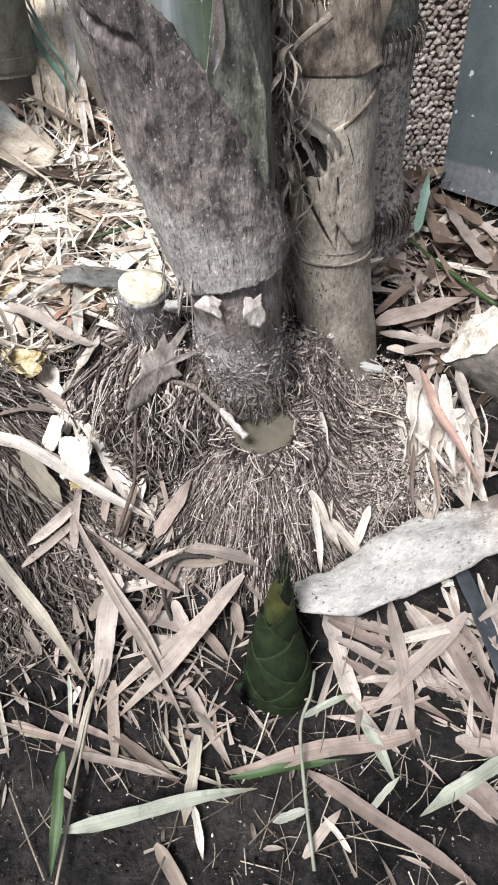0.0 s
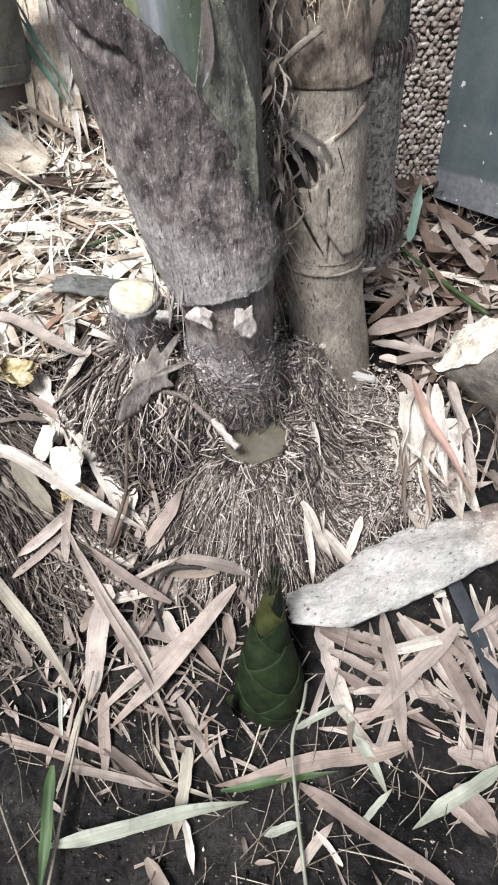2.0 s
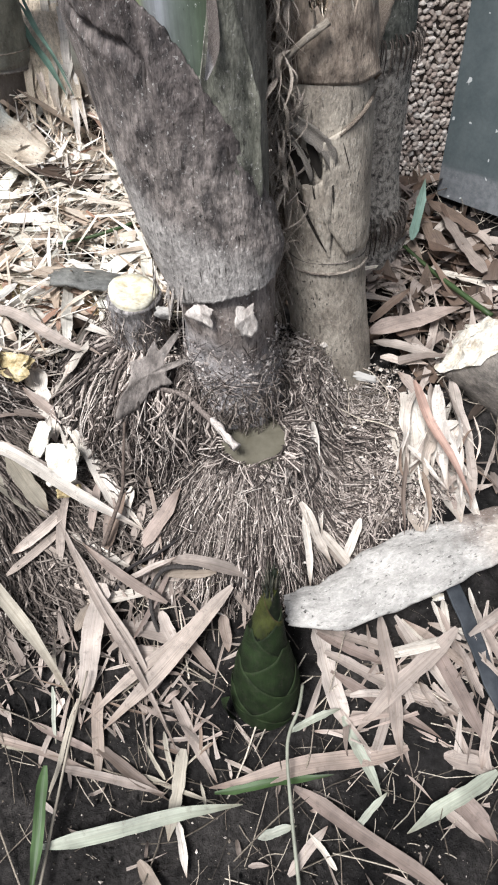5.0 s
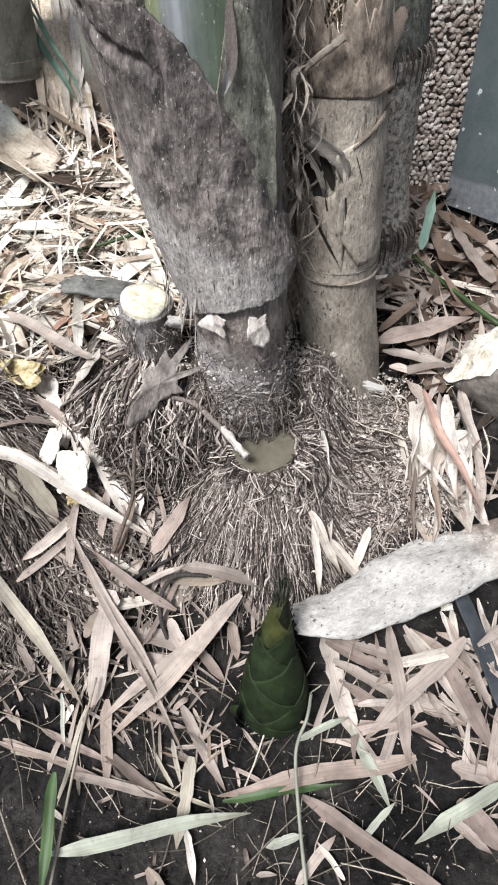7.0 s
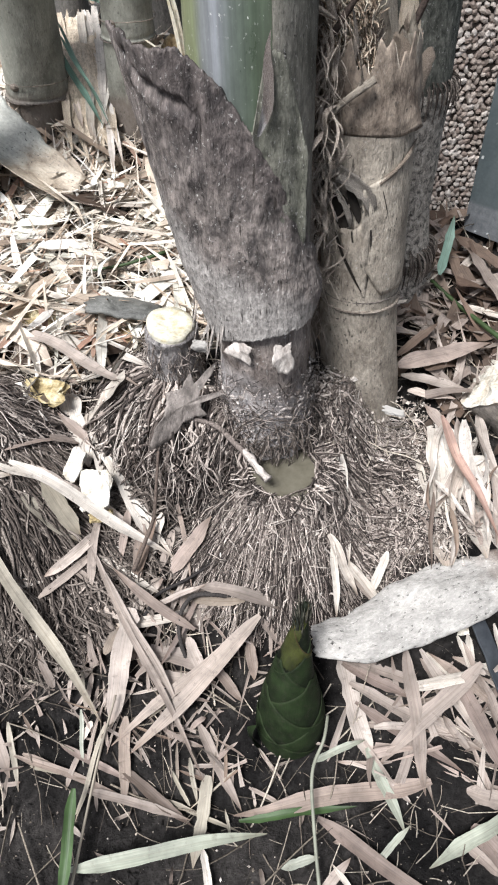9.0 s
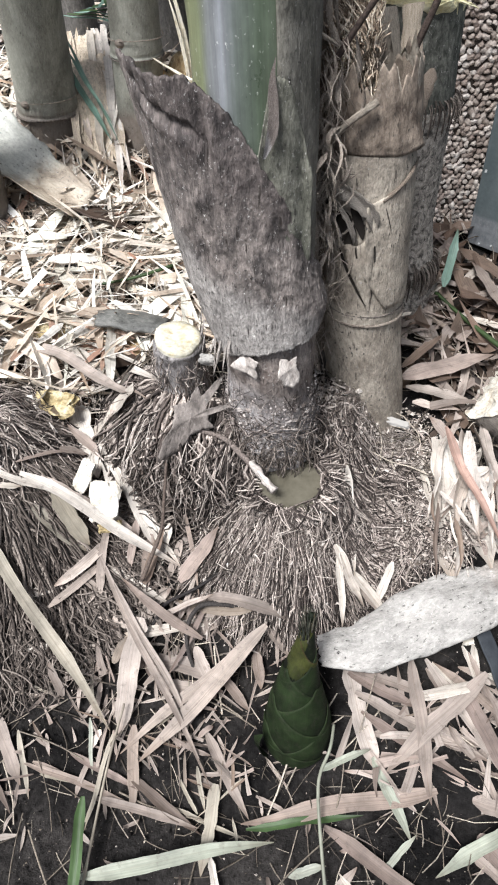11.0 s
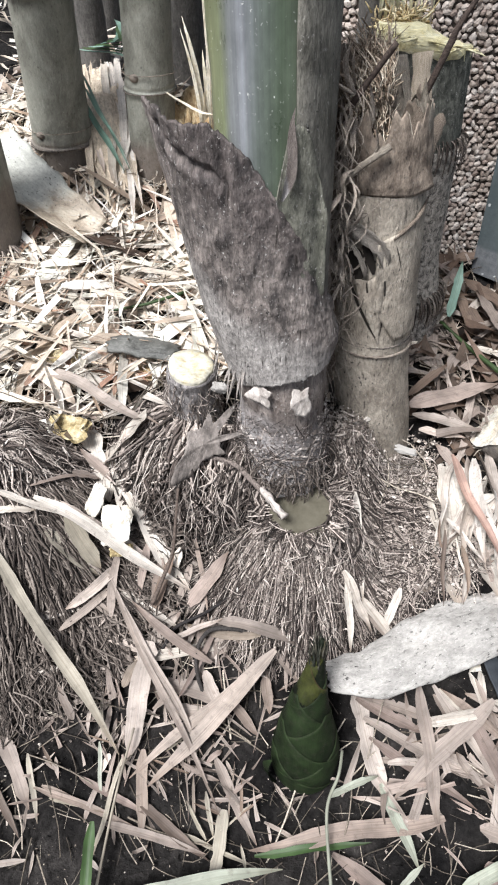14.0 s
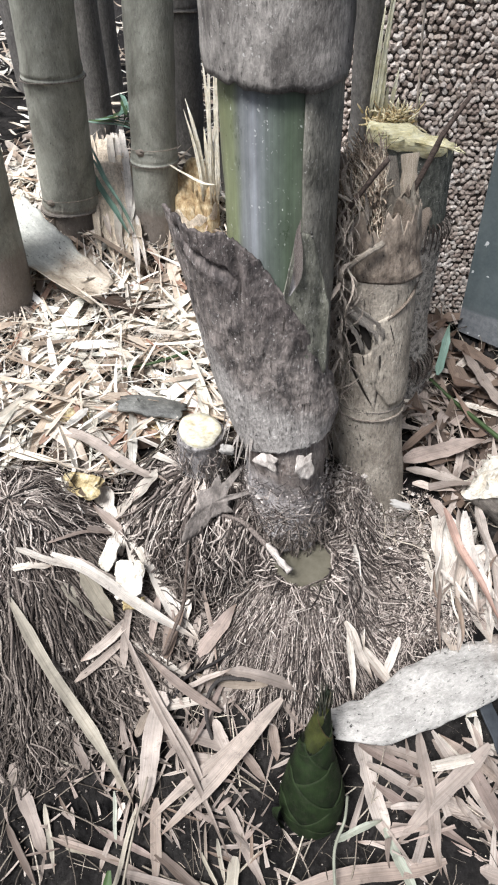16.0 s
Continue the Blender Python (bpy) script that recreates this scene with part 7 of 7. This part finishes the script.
stick("twig", [(0.135, 0.83, 0.5), (0.15, 0.838, 0.545), (0.169, 0.84, 0.602), (0.177, 0.842, 0.626), (0.202, 0.845, 0.672)], 0.005, 0.003, M_TWIG, "dark brown bare stalk leaning out of the broken culm", 0.2)
stick("twig", [(0.037, 0.725, 0.55), (0.062, 0.725, 0.592), (0.09, 0.72, 0.638)], 0.0034, 0.0032, M_TWIG, "dark brown stalk stuck between two culms", 0.2)
stick("twig", [(0.048, 0.7, 0.5), (0.072, 0.703, 0.522), (0.1, 0.71, 0.54)], 0.0024, 0.0044, M_DEAD, "grey broken stalk stuck between two culms", 0.3)
stick("twig", [(-0.8, 1.9, 0.25), (-0.68, 1.75, 0.31)], 0.009, 0.01, M_PINK, "pale bare stick in the litter", 0.1)
ground_leaf((-0.30, 1.46, 0.352), (-0.18, 1.44, 0.31), 0.016, M_SPLINTER, label="pale curved sliver lying across the broken stump", arch=-0.012)
ground_leaf((-0.535, 1.57, 0.315), (-0.392, 1.39, 0.2), 0.02, M_BLUEGREEN, label="blue-green leaf strip on tan bark")
ground_leaf((-0.505, 1.55, 0.33), (-0.385, 1.4, 0.23), 0.01, M_BLUEGREEN, label="blue-green leaf strip on tan bark")
ground_leaf((-0.52, 1.6, 0.345), (-0.37, 1.37, 0.205), 0.009, M_BLUEGREEN, label="blue-green leaf strip on tan bark")
for k in range(9):
    ground_leaf((-0.57 + 0.02 * k, 1.76 - 0.012 * k, 0.345 + 0.006 * k), (-0.39 - 0.012 * k, 1.70 + 0.02 * k, 0.34 + 0.006 * k), 0.016, M_GREEN if k % 2 else M_BLUEGREEN, label="green blade among litter between culms")
ground_leaf((-0.62, 2.1, 0.45), (-0.55, 1.9, 0.27), 0.022, M_PALE, label="pale upright leaf between grey culms")


def chip(x, y, z, sx, sy, sz, rot, material, label, seed, sharp=10):
    """A chopped piece of culm: a rough, bevelled, uneven lump."""
    bm = bmesh.new()
    bmesh.ops.create_cube(bm, size=1.0)
    bmesh.ops.subdivide_edges(bm, edges=bm.edges[:], cuts=5, use_grid_fill=True)
    for q in bm.verts:
        norm = sum(abs(x * 2) ** sharp for x in q.co) ** (1 / sharp)
        p = q.co / norm
        p = p + Vector([noise.noise(p * 2.1 + Vector((seed * 7 + i * 3, seed, i))) * (0.2 if sharp < 20 else 0.18) + noise.noise(p * 5 + Vector((seed, i * 5, 0))) * (0.14 if sharp < 20 else 0.09) for i in range(3)])
        q.co = Vector((p.x * sx, p.y * sy, p.z * sz))
    me = bpy.data.meshes.new("wood_chip")
    bm.to_mesh(me)
    bm.free()
    ob = single("wood_chip", me, material, label, "wood chip", "chopped chips")
    ob.matrix_world = pose(x, y, z, *rot)
    return ob


chip(-0.258, 0.528, 0.022, 0.042, 0.052, 0.012, (38, 5, 8), M_CHIP, "bright white chopped chip on the litter", 1, 20)
chip(-0.25, 0.503, -0.012, 0.032, 0.016, 0.012, (30, 0, 15), M_YCHIP, "yellow rotten chip under a white one", 2)
chip(-0.30, 0.572, 0.026, 0.024, 0.045, 0.01, (35, 10, -15), M_CHIP, "small white chip on the litter", 3, 20)
chip(-0.368, 0.69, 0.068, 0.064, 0.04, 0.014, (18, 0, -8), M_YCHIP, "yellow crumbly chip on dark roots", 4)
chip(-0.405, 0.675, 0.075, 0.022, 0.03, 0.012, (20, 0, 20), M_CHIP, "pale end chip on dark roots", 5)
chip(-0.43, 0.86, 0.065, 0.09, 0.05, 0.02, (15, 0, 25), M_YCHIP, "yellow rotten bamboo piece in litter", 6)
chip(-0.26, 0.845, 0.062, 0.07, 0.04, 0.014, (12, 0, -10), M_PULP, "orange crumbled pulp in litter", 7)
chip(-0.10, 0.665, 0.2, 0.02, 0.012, 0.016, (20, 0, -10), M_WHITEBARK, "pale fibrous scrap on the stub", 8)
chip(0.30, 0.37, -0.068, 0.016, 0.01, 0.008, (0, 0, 0), M_CHIP, "tiny white crumb beside dry leaves", 9)
chip(0.2, 0.66, 0.085, 0.03, 0.011, 0.006, (10, 0, -20), M_WHITEBARK, "flat pale scrap on the roots", 10)

# shredded sheaths fanned out beside the dead culm
for k in range(17):
    top = Vector((0.28 + 0.075 * random.random(), 0.69 - 0.1 * random.random() ** 2, 0.0))
    foot = Vector((0.245 + 0.007 * k + random.uniform(-0.02, 0.02), random.uniform(0.43, 0.56), 0.0))
    top.z, foot.z = float(height(top.x, top.y)) + random.uniform(0.02, 0.045), float(height(foot.x, foot.y)) + random.uniform(0.01, 0.03)
    ground_leaf(top, foot, random.uniform(0.01, 0.03), (M_SHRED, M_SHRED, M_PALE, M_SHRED, M_DRY, M_SHRED)[k % 6], shape=("leaf", "strip", "leaf")[k % 3], fold=random.uniform(-0.2, 0.6), arch=random.uniform(-0.01, 0.018), roll=random.uniform(-50, 50), bend=random.uniform(-0.02, 0.02), name="sheath_shred", label="whitish crumpled sheath shred beside the dead culm", twist=random.uniform(-1.4, 1.4))

random.seed(21)
rng = np.random.default_rng(21)
for k in range(14):
    x, y = random.uniform(0.25, 0.37), random.uniform(0.5, 0.66)
    z = float(height(x, y)) + random.uniform(0.03, 0.055)
    ang, ln = random.gauss(-1.57, 0.45), random.uniform(0.05, 0.12)
    e = Vector((x + ln * math.cos(ang), y + ln * math.sin(ang), 0))
    e.z = float(height(e.x, e.y)) + random.uniform(0.02, 0.04)
    ground_leaf((x, y, z), e, random.uniform(0.004, 0.011), (M_SHRED, M_BROWN, M_PALE)[k % 3], fold=0.6, bend=random.uniform(-0.01, 0.01), name="sheath_shred", label="narrow dry sheath shred beside the dead culm", twist=random.uniform(-2, 2))

# ---- litter that lies loose, singly where it is near ----
def off_sheath(x, y):
    return np.minimum(seg_dist(x, y, 0.08, 0.335, 0.24, 0.385), seg_dist(x, y, 0.24, 0.385, 0.5, 0.48)) > 0.075


def leaf_template(i):
    r = random.Random(i)
    ln, w = (r.uniform(0.09, 0.2), r.uniform(0.010, 0.022)) if i < 16 else (r.uniform(0.09, 0.24), r.uniform(0.009, 0.027))
    n = 8
    s = np.linspace(-0.5, 0.5, n)
    c = np.stack([s * ln, 0.01 * r.uniform(-1, 1) * np.cos(s * 3), r.uniform(-0.006, 0.012) * np.cos(s * math.pi)], 1)
    t = np.gradient(c, axis=0)
    t /= np.linalg.norm(t, axis=1, keepdims=True)
    sd = np.tile([0, 1.0, 0], (n, 1))
    nm = np.cross(t, sd)
    g = Geo()
    add_leaf(g, c, sd, nm, w, r.choice(["leaf", "leaf", "strip", "scrap"]), r.uniform(0.1, 0.5), r.uniform(-0.8, 0.8), 0, 300 + i)
    me = g.mesh("fallen_leaf")
    me.materials.append(((M_DRY, M_DRY, M_PALE, M_PINK) if i < 16 else (M_BACKLEAF, M_BACKLEAF, M_PALE, M_BACKLEAF))[i % 4])
    return me


templates = [leaf_template(i) for i in range(32)]
zones = [(-0.3, -0.06, 0.36, 0.52, 14), (0.12, 0.5, 0.26, 0.48, 30), (-0.85, -0.08, 0.74, 1.45, 115), (0.22, 0.52, 0.78, 1.12, 16), (-0.5, -0.35, 0.02, 0.2, 1)]
for zi, (x0, x1, y0, y1, n) in enumerate(zones):
    for k in range(n):
        x, y = random.uniform(x0, x1), random.uniform(y0, y1)
        if (zi == 1 and (not off_sheath(x, y) or y > 0.4)) or math.hypot(x - 0.055, y - 0.25) < 0.11:
            continue
        e = 0.02
        nx, ny = float(height(x - e, y) - height(x + e, y)) / (2 * e), float(height(x, y - e) - height(x, y + e)) / (2 * e)
        up = Vector((nx, ny, 1)).normalized()
        yaw = random.uniform(0, 6.28)
        f_ = Vector((math.cos(yaw), math.sin(yaw), 0))
        f_ = (f_ - up * f_.dot(up)).normalized()
        s_ = up.cross(f_)
        m = Matrix((f_, s_, up)).transposed().to_4x4()
        ob = new("fallen_leaf", templates[(k * 7 + zi) % 16 + (16 if zi == 2 else 0)])
        ob.matrix_world = Matrix.Translation((x, y, float(height(x, y)) + (random.uniform(0.008, 0.03) if zi != 4 else 0.01))) @ m
        tagged(ob, ("dry bamboo leaf tumbled in the litter", "dry bamboo leaf tumbled in the litter", "bleached bamboo leaf tumbled in the litter", "pinkish dry leaf tumbled in the litter")[((k * 7 + zi) % 16) % 4], "leaf", "fallen leaves round the clump")


def litter(name, n, x0, x1, y0, y1, label, material, ln=(0.05, 0.17), w=(0.006, 0.018), lift=(0.0, 0.035), keep=None, k=6, tilt=0.18, first=0):
    """Many leaves in one mesh, each folded, bent and tipped its own way."""
    x, y = rng.uniform(x0, x1, n) + rng.normal(0, 0.07 * (x1 - x0), n), rng.uniform(y0, y1, n) + rng.normal(0, 0.07 * (y1 - y0), n)
    ok = ~((y > 1.19) & (x > 0.0) & (y < 1.42))
    ok &= seg_dist(x, y, 0.4, 1.12, 0.73, 0.79) > 0.045
    ok &= np.hypot((x - 0.032) / 0.062, (y - 0.548) / 0.06) > 1
    if keep is not None:
        ok &= keep(x, y)
    x, y = x[ok], y[ok]
    n = len(x)
    yaw, length = rng.uniform(0, 2 * math.pi, n), rng.uniform(ln[0], ln[1], n)
    width = rng.uniform(w[0], w[1], n) / 2
    s = np.linspace(-0.5, 0.5, k)
    bend = rng.normal(0, 0.1, n)
    ang = yaw[:, None] + bend[:, None] * s
    px, py = x[:, None] + length[:, None] * s * np.cos(ang), y[:, None] + length[:, None] * s * np.sin(ang)
    lf = rng.uniform(lift[0], lift[1], n)
    z = np.maximum(height(px, py), height(x, y)[:, None] - 0.02) + lf[:, None] + (rng.normal(0, tilt, n) * length)[:, None] * s - rng.normal(0, 0.007, n)[:, None] * (4 * s * s - 0.5)
    z = np.maximum(z, height(px, py) + 0.003)
    c = np.stack([px, py, z], -1)
    side = np.stack([-np.sin(ang), np.cos(ang), np.zeros_like(ang)], -1)
    roll = rng.normal(0, 0.5, n)[:, None] + rng.normal(0, 0.35, n)[:, None] * s
    side = side * np.cos(roll)[..., None] + np.array([0, 0, 1.0]) * np.sin(roll)[..., None]
    u = s + 0.5
    kind = rng.integers(first, 3, n)
    shapes = np.stack([np.clip(np.minimum(1, u * 4.5 + 0.12) ** 0.7 * np.minimum(1, (1 - u) * 2.3) ** 0.85, 0.04, 1), np.minimum(1, np.minimum(u * 10 + 0.5, (1 - u) * 8 + 0.2)), np.clip(1.05 - u, 0.1, 1)])
    wd = width[:, None] * shapes[kind]
    fold = np.abs(rng.normal(0.2, 0.2, n))[:, None] * wd
    up = np.array([0, 0, 1.0])
    v = np.stack([c - side * wd[..., None] + up * fold[..., None], c, c + side * wd[..., None] + up * fold[..., None]], 2).reshape(-1, 3)
    uv = np.stack([np.tile(u[None, :, None], (n, 1, 3)), np.stack([-wd, 0 * wd, wd], 2) / 0.02], -1).reshape(-1, 2)
    base = []
    for q in range(k - 1):
        for j in range(2):
            base.append((q * 3 + j, q * 3 + j + 1, (q + 1) * 3 + j + 1, (q + 1) * 3 + j))
    f = [tuple(a + i * 3 * k for a in q) for i in range(n) for q in base]
    return single(name, mesh(name, v, f, uv), material, label, "leaf litter", kind="stuff")


def off_mounds(x, y):
    clump = seg_dist(x, y, -0.16, 0.69, 0.13, 0.735)
    return (np.hypot(x - 0.03, y - 0.55) > 0.2) & (clump > 0.17) & (np.hypot(x + 0.47, y - 0.57) > 0.17)


litter("leaf_litter", 1900, -1.15, 0.05, 0.72, 1.75, "fine pale shreds on top of the litter", M_BLEACHED, (0.05, 0.2), (0.0015, 0.006), (0.01, 0.05), keep=off_mounds, tilt=0.3)
litter("leaf_litter", 1300, -1.15, 0.05, 0.72, 1.75, "thick layer of bleached dry bamboo leaves and shreds", M_BLEACHED, (0.08, 0.25), (0.006, 0.022), (0.0, 0.05), keep=off_mounds, tilt=0.25)
litter("leaf_litter", 170, -0.95, 0.0, 0.72, 1.5, "broad bleached leaves on top of the litter", M_BLEACHED, (0.09, 0.24), (0.012, 0.03), (0.015, 0.045), keep=off_mounds, tilt=0.15)
litter("leaf_litter", 1100, -1.15, 0.05, 0.72, 1.75, "rotting brown leaves under the pale litter", M_UNDER, (0.05, 0.16), (0.008, 0.025), (0.0, 0.012), keep=off_mounds, tilt=0.08)
litter("leaf_litter", 350, 0.15, 0.7, 0.72, 1.22, "rotting brown leaves along the wall", M_UNDER, (0.05, 0.16), (0.01, 0.03), (0.0, 0.02), keep=off_mounds)
litter("leaf_litter", 1500, -2.4, 0.05, 1.6, 3.6, "dry bamboo leaves heaped deep in the clump", M_BLEACHED, lift=(0.0, 0.05), tilt=0.4)
litter("leaf_litter", 420, 0.15, 0.7, 0.72, 1.22, "brown and tan leaf litter along the wall", M_DRY_STUFF, (0.03, 0.12), (0.006, 0.022), keep=off_mounds, first=1)
litter("leaf_litter", 90, 0.22, 0.6, 0.8, 1.18, "broad dark brown leaf pieces along the wall", leaf_mat("brown_litter", [(0.17, 0.115, 0.085), (0.1, 0.07, 0.053), (0.25, 0.185, 0.143), (0.06, 0.043, 0.034)], True, 0.4, 0.5), (0.04, 0.11), (0.016, 0.036), (0.012, 0.04), tilt=0.3, keep=off_mounds, first=1)
litter("leaf_litter", 170, -0.36, -0.05, 0.33, 0.62, "dry leaf shreds between root mounds", M_DRY_STUFF, (0.025, 0.1), (0.005, 0.015), (0.0, 0.015), keep=lambda x, y: (np.hypot(x - 0.03, y - 0.55) > 0.18) & (np.hypot(x + 0.47, y - 0.62) > 0.27))
litter("leaf_litter", 330, 0.1, 0.6, 0.22, 0.6, "dry leaf shreds beside the shoot", M_DRY_STUFF, (0.025, 0.11), (0.005, 0.016), (0.0, 0.018), keep=lambda x, y: (np.hypot(x - 0.03, y - 0.55) > 0.19) & (np.hypot(x - 0.057, y - 0.26) > 0.06) & off_sheath(x, y))
litter("leaf_litter", 130, -0.32, 0.02, 0.2, 0.42, "small dry shreds between the larger leaves", M_DRY_STUFF, (0.015, 0.08), (0.002, 0.008), (0.0, 0.012), tilt=0.1)
litter("leaf_litter", 90, -0.6, 0.5, -0.05, 0.3, "scattered leaf shreds on dark soil", M_DRY_STUFF, (0.015, 0.06), (0.003, 0.008), (0.0, 0.006), tilt=0.05)
litter("leaf_litter", 420, 0.05, 0.29, 0.47, 0.74, "pale flakes and fibres matted over the roots", M_FLAKES, (0.006, 0.03), (0.0012, 0.0042), (0.004, 0.02), k=4, tilt=0.3)
litter("leaf_litter", 500, -0.66, -0.3, 0.5, 0.8, "pale flakes matted over dark roots", M_FLAKES, (0.008, 0.04), (0.0014, 0.005), (0.004, 0.018), k=4, tilt=0.3)
litter("leaf_litter", 160, 0.05, 0.17, 0.56, 0.7, "pale flakes matted over the roots", M_FLAKES, (0.004, 0.014), (0.0012, 0.004), (0.004, 0.016), k=4, tilt=0.3)
litter("leaf_litter", 450, -0.12, 0.16, 0.36, 0.56, "pale flakes caught in the root cone", M_FLAKES, (0.004, 0.018), (0.0008, 0.0028), (0.008, 0.022), k=4, tilt=0.3)
litter("leaf_litter", 90, -0.34, -0.16, 0.76, 0.9, "russet leaf bits in the pale litter", M_RUSSET, (0.03, 0.1), (0.003, 0.011), (0.01, 0.04), keep=off_mounds)
litter("leaf_litter", 35, -0.8, -0.2, 0.85, 1.4, "russet leaf bits in the pale litter", M_RUSSET, (0.03, 0.12), (0.005, 0.014), (0.01, 0.045))
litter("leaf_litter", 700, -2.6, 2.4, -1.6, 1.0, "dry leaves scattered thinly over the soil round about", M_DRY_STUFF, (0.05, 0.17), (0.006, 0.018), (0.0, 0.01), tilt=0.06, keep=lambda x, y: (np.abs(x + 0.05) > 0.75) | (y < -0.25))
g = Geo()
loose_fibres(g, 70, -0.45, 0.0, 0.12, 0.4, (0.02, 0.09), (0.0004, 0.0012), (0.0, 0.008), bend=0.3)
loose_fibres(g, 300, -0.65, 0.6, -0.08, 0.42, (0.01, 0.06), (0.0003, 0.0009), (0.0, 0.005), bend=0.2)
loose_fibres(g, 900, -1.0, 0.05, 0.7, 1.6, (0.04, 0.14), (0.0006, 0.0016), (0.01, 0.045), bend=0.25)
loose_fibres(g, 300, 0.18, 0.6, 0.6, 1.2, (0.03, 0.1), (0.0005, 0.0015), (0.005, 0.03))
loose_fibres(g, 110, 0.0, 0.5, -0.05, 0.22, (0.03, 0.12), (0.0004, 0.0011), (0.0, 0.006), bend=0.3)
loose_fibres(g, 60, -0.45, 0.5, 0.05, 0.4, (0.06, 0.16), (0.0008, 0.0016), (0.004, 0.014), bend=0.25)
single("straw", g.mesh("straw"), M_STRAW, "thin straws and rootlets strewn over the soil", "straw", kind="stuff")


def crumbs(n, x0, x1, y0, y1, size, lift):
    x, y = rng.uniform(x0, x1, n), rng.uniform(y0, y1, n)
    ok = np.hypot((x - 0.032) / 0.056, (y - 0.548) / 0.055) > 1
    x, y = x[ok], y[ok]
    n = len(x)
    base = np.array([[1, 0, 0], [-1, 0, 0], [0, 1, 0], [0, -1, 0], [0, 0, 1], [0, 0, -1.0]])
    sz = size[0] + (size[1] - size[0]) * rng.random(n) ** 2.5
    v = base[None] * rng.uniform(0.4, 1.5, (n, 6, 1)) * sz[:, None, None] * rng.uniform(0.4, 1.3, (n, 1, 3))
    v += np.stack([x, y, height(x, y) + rng.uniform(lift[0], lift[1], n)], -1)[:, None]
    f = [(a + 6 * i, b + 6 * i, c + 6 * i) for i in range(n) for a, b, c in ((0, 2, 4), (2, 1, 4), (1, 3, 4), (3, 0, 4), (2, 0, 5), (1, 2, 5), (3, 1, 5), (0, 3, 5))]
    return v.reshape(-1, 3), f


g = Geo()
g.add(*crumbs(2600, 0.06, 0.3, 0.46, 0.72, (0.0006, 0.0036), (0.003, 0.013)))
g.add(*crumbs(1300, 0.08, 0.3, 0.44, 0.68, (0.001, 0.0055), (0.004, 0.014)))
g.add(*crumbs(350, -0.08, 0.1, 0.52, 0.6, (0.0008, 0.0042), (0.004, 0.016)))
g.add(*crumbs(700, -0.3, 0.08, 0.46, 0.68, (0.0006, 0.003), (0.004, 0.025)))
g.add(*crumbs(500, -0.7, -0.25, 0.35, 0.8, (0.0006, 0.003), (0.002, 0.014)))
g.add(*crumbs(900, -0.6, 0.6, -0.08, 0.4, (0.0005, 0.0028), (0.0, 0.004)))
g.add(*crumbs(1500, 0.04, 0.27, 0.53, 0.74, (0.001, 0.005), (0.004, 0.018)))
g.add(*crumbs(500, -0.6, -0.3, 0.5, 0.78, (0.0008, 0.004), (0.004, 0.016)))
g.add(*crumbs(1600, 0.05, 0.28, 0.46, 0.73, (0.0012, 0.005), (0.008, 0.02)))
single("crumbs", g.mesh("crumbs", False), M_CRUMB, "pale crumbs of rotten bamboo scattered over roots and soil", "crumbs", kind="stuff")

g = Geo()
g.add(*crumbs(2600, -0.7, 0.6, -0.1, 0.42, (0.0004, 0.0022), (0.0, 0.004)))
single("crumbs", g.mesh("crumbs", False), M_STRAW, "fine brown crumbs scattered over dark soil", "crumbs", kind="stuff")
g = Geo()
g.add(*crumbs(3000, -0.7, 0.6, -0.1, 0.42, (0.0008, 0.006), (-0.002, 0.003)))
g.add(*crumbs(900, -0.4, 0.5, 0.3, 0.75, (0.001, 0.005), (-0.002, 0.004)))
single("soil_clods", g.mesh("soil_clods", False), M_SOIL, "small dark crumbs of damp soil", "soil", kind="stuff")

# ---- pebbles of the wall ----
def pebble_mesh(i):
    r = random.Random(50 + i)
    v, seg = [], 7
    for q, d in ((1.0, 0.0), (0.8, 0.7), (0.35, 0.95)):
        for j in range(seg):
            a = 2 * math.pi * j / seg
            k = 1 + 0.18 * math.sin(a * 2 + i) + r.uniform(-0.3, 0.22)
            v.append((q * k * math.cos(a), -d * r.uniform(0.85, 1.1), q * k * math.sin(a)))
    return v, grid_faces(3, seg, True) + [tuple(range(14, 21))]


pebble_shapes = [pebble_mesh(i) for i in range(8)]
shared = []
for v, f in pebble_shapes:
    me = mesh("pebble", v, f, None, False)
    me.materials.append(M_PEBBLE)
    shared.append(me)
rest = Geo()
pitch = 0.0116
count = 0
for iz in range(74):
    for ix in range(58):
        x = 0.045 + pitch * (ix + 0.5 * (iz % 2)) + random.uniform(-0.0028, 0.0028)
        z = 0.04 + pitch * 0.92 * iz + random.uniform(-0.0028, 0.0028)
        r = random.uniform(0.0057, 0.0082)
        deep = random.uniform(0.0045, 0.0075)
        i = random.randrange(8)
        turn = random.uniform(0, 6.28)
        if 0.26 < x < 0.46 and 0.1 < z < 0.5 and count < 300:
            ob = new("pebble", shared[i])
            ob.parent = wall
            ob.matrix_basis = Matrix.Translation((x, WALL_Y + 0.0005, z)) @ Matrix.Rotation(turn, 4, "Y") @ Matrix.Diagonal((r, deep, r * 0.85, 1))
            count += 1
        else:
            m = np.array(Matrix.Rotation(turn, 3, "Y") @ Matrix.Diagonal((r, deep, r * 0.85)))
            v, f = pebble_shapes[i]
            rest.add(np.array(v) @ m.T + [x, WALL_Y + 0.0005, z], f)
part("pebbles", rest.mesh("pebbles", False), M_PEBBLE_STUFF, wall, "small brown and grey pebbles", "stuff")
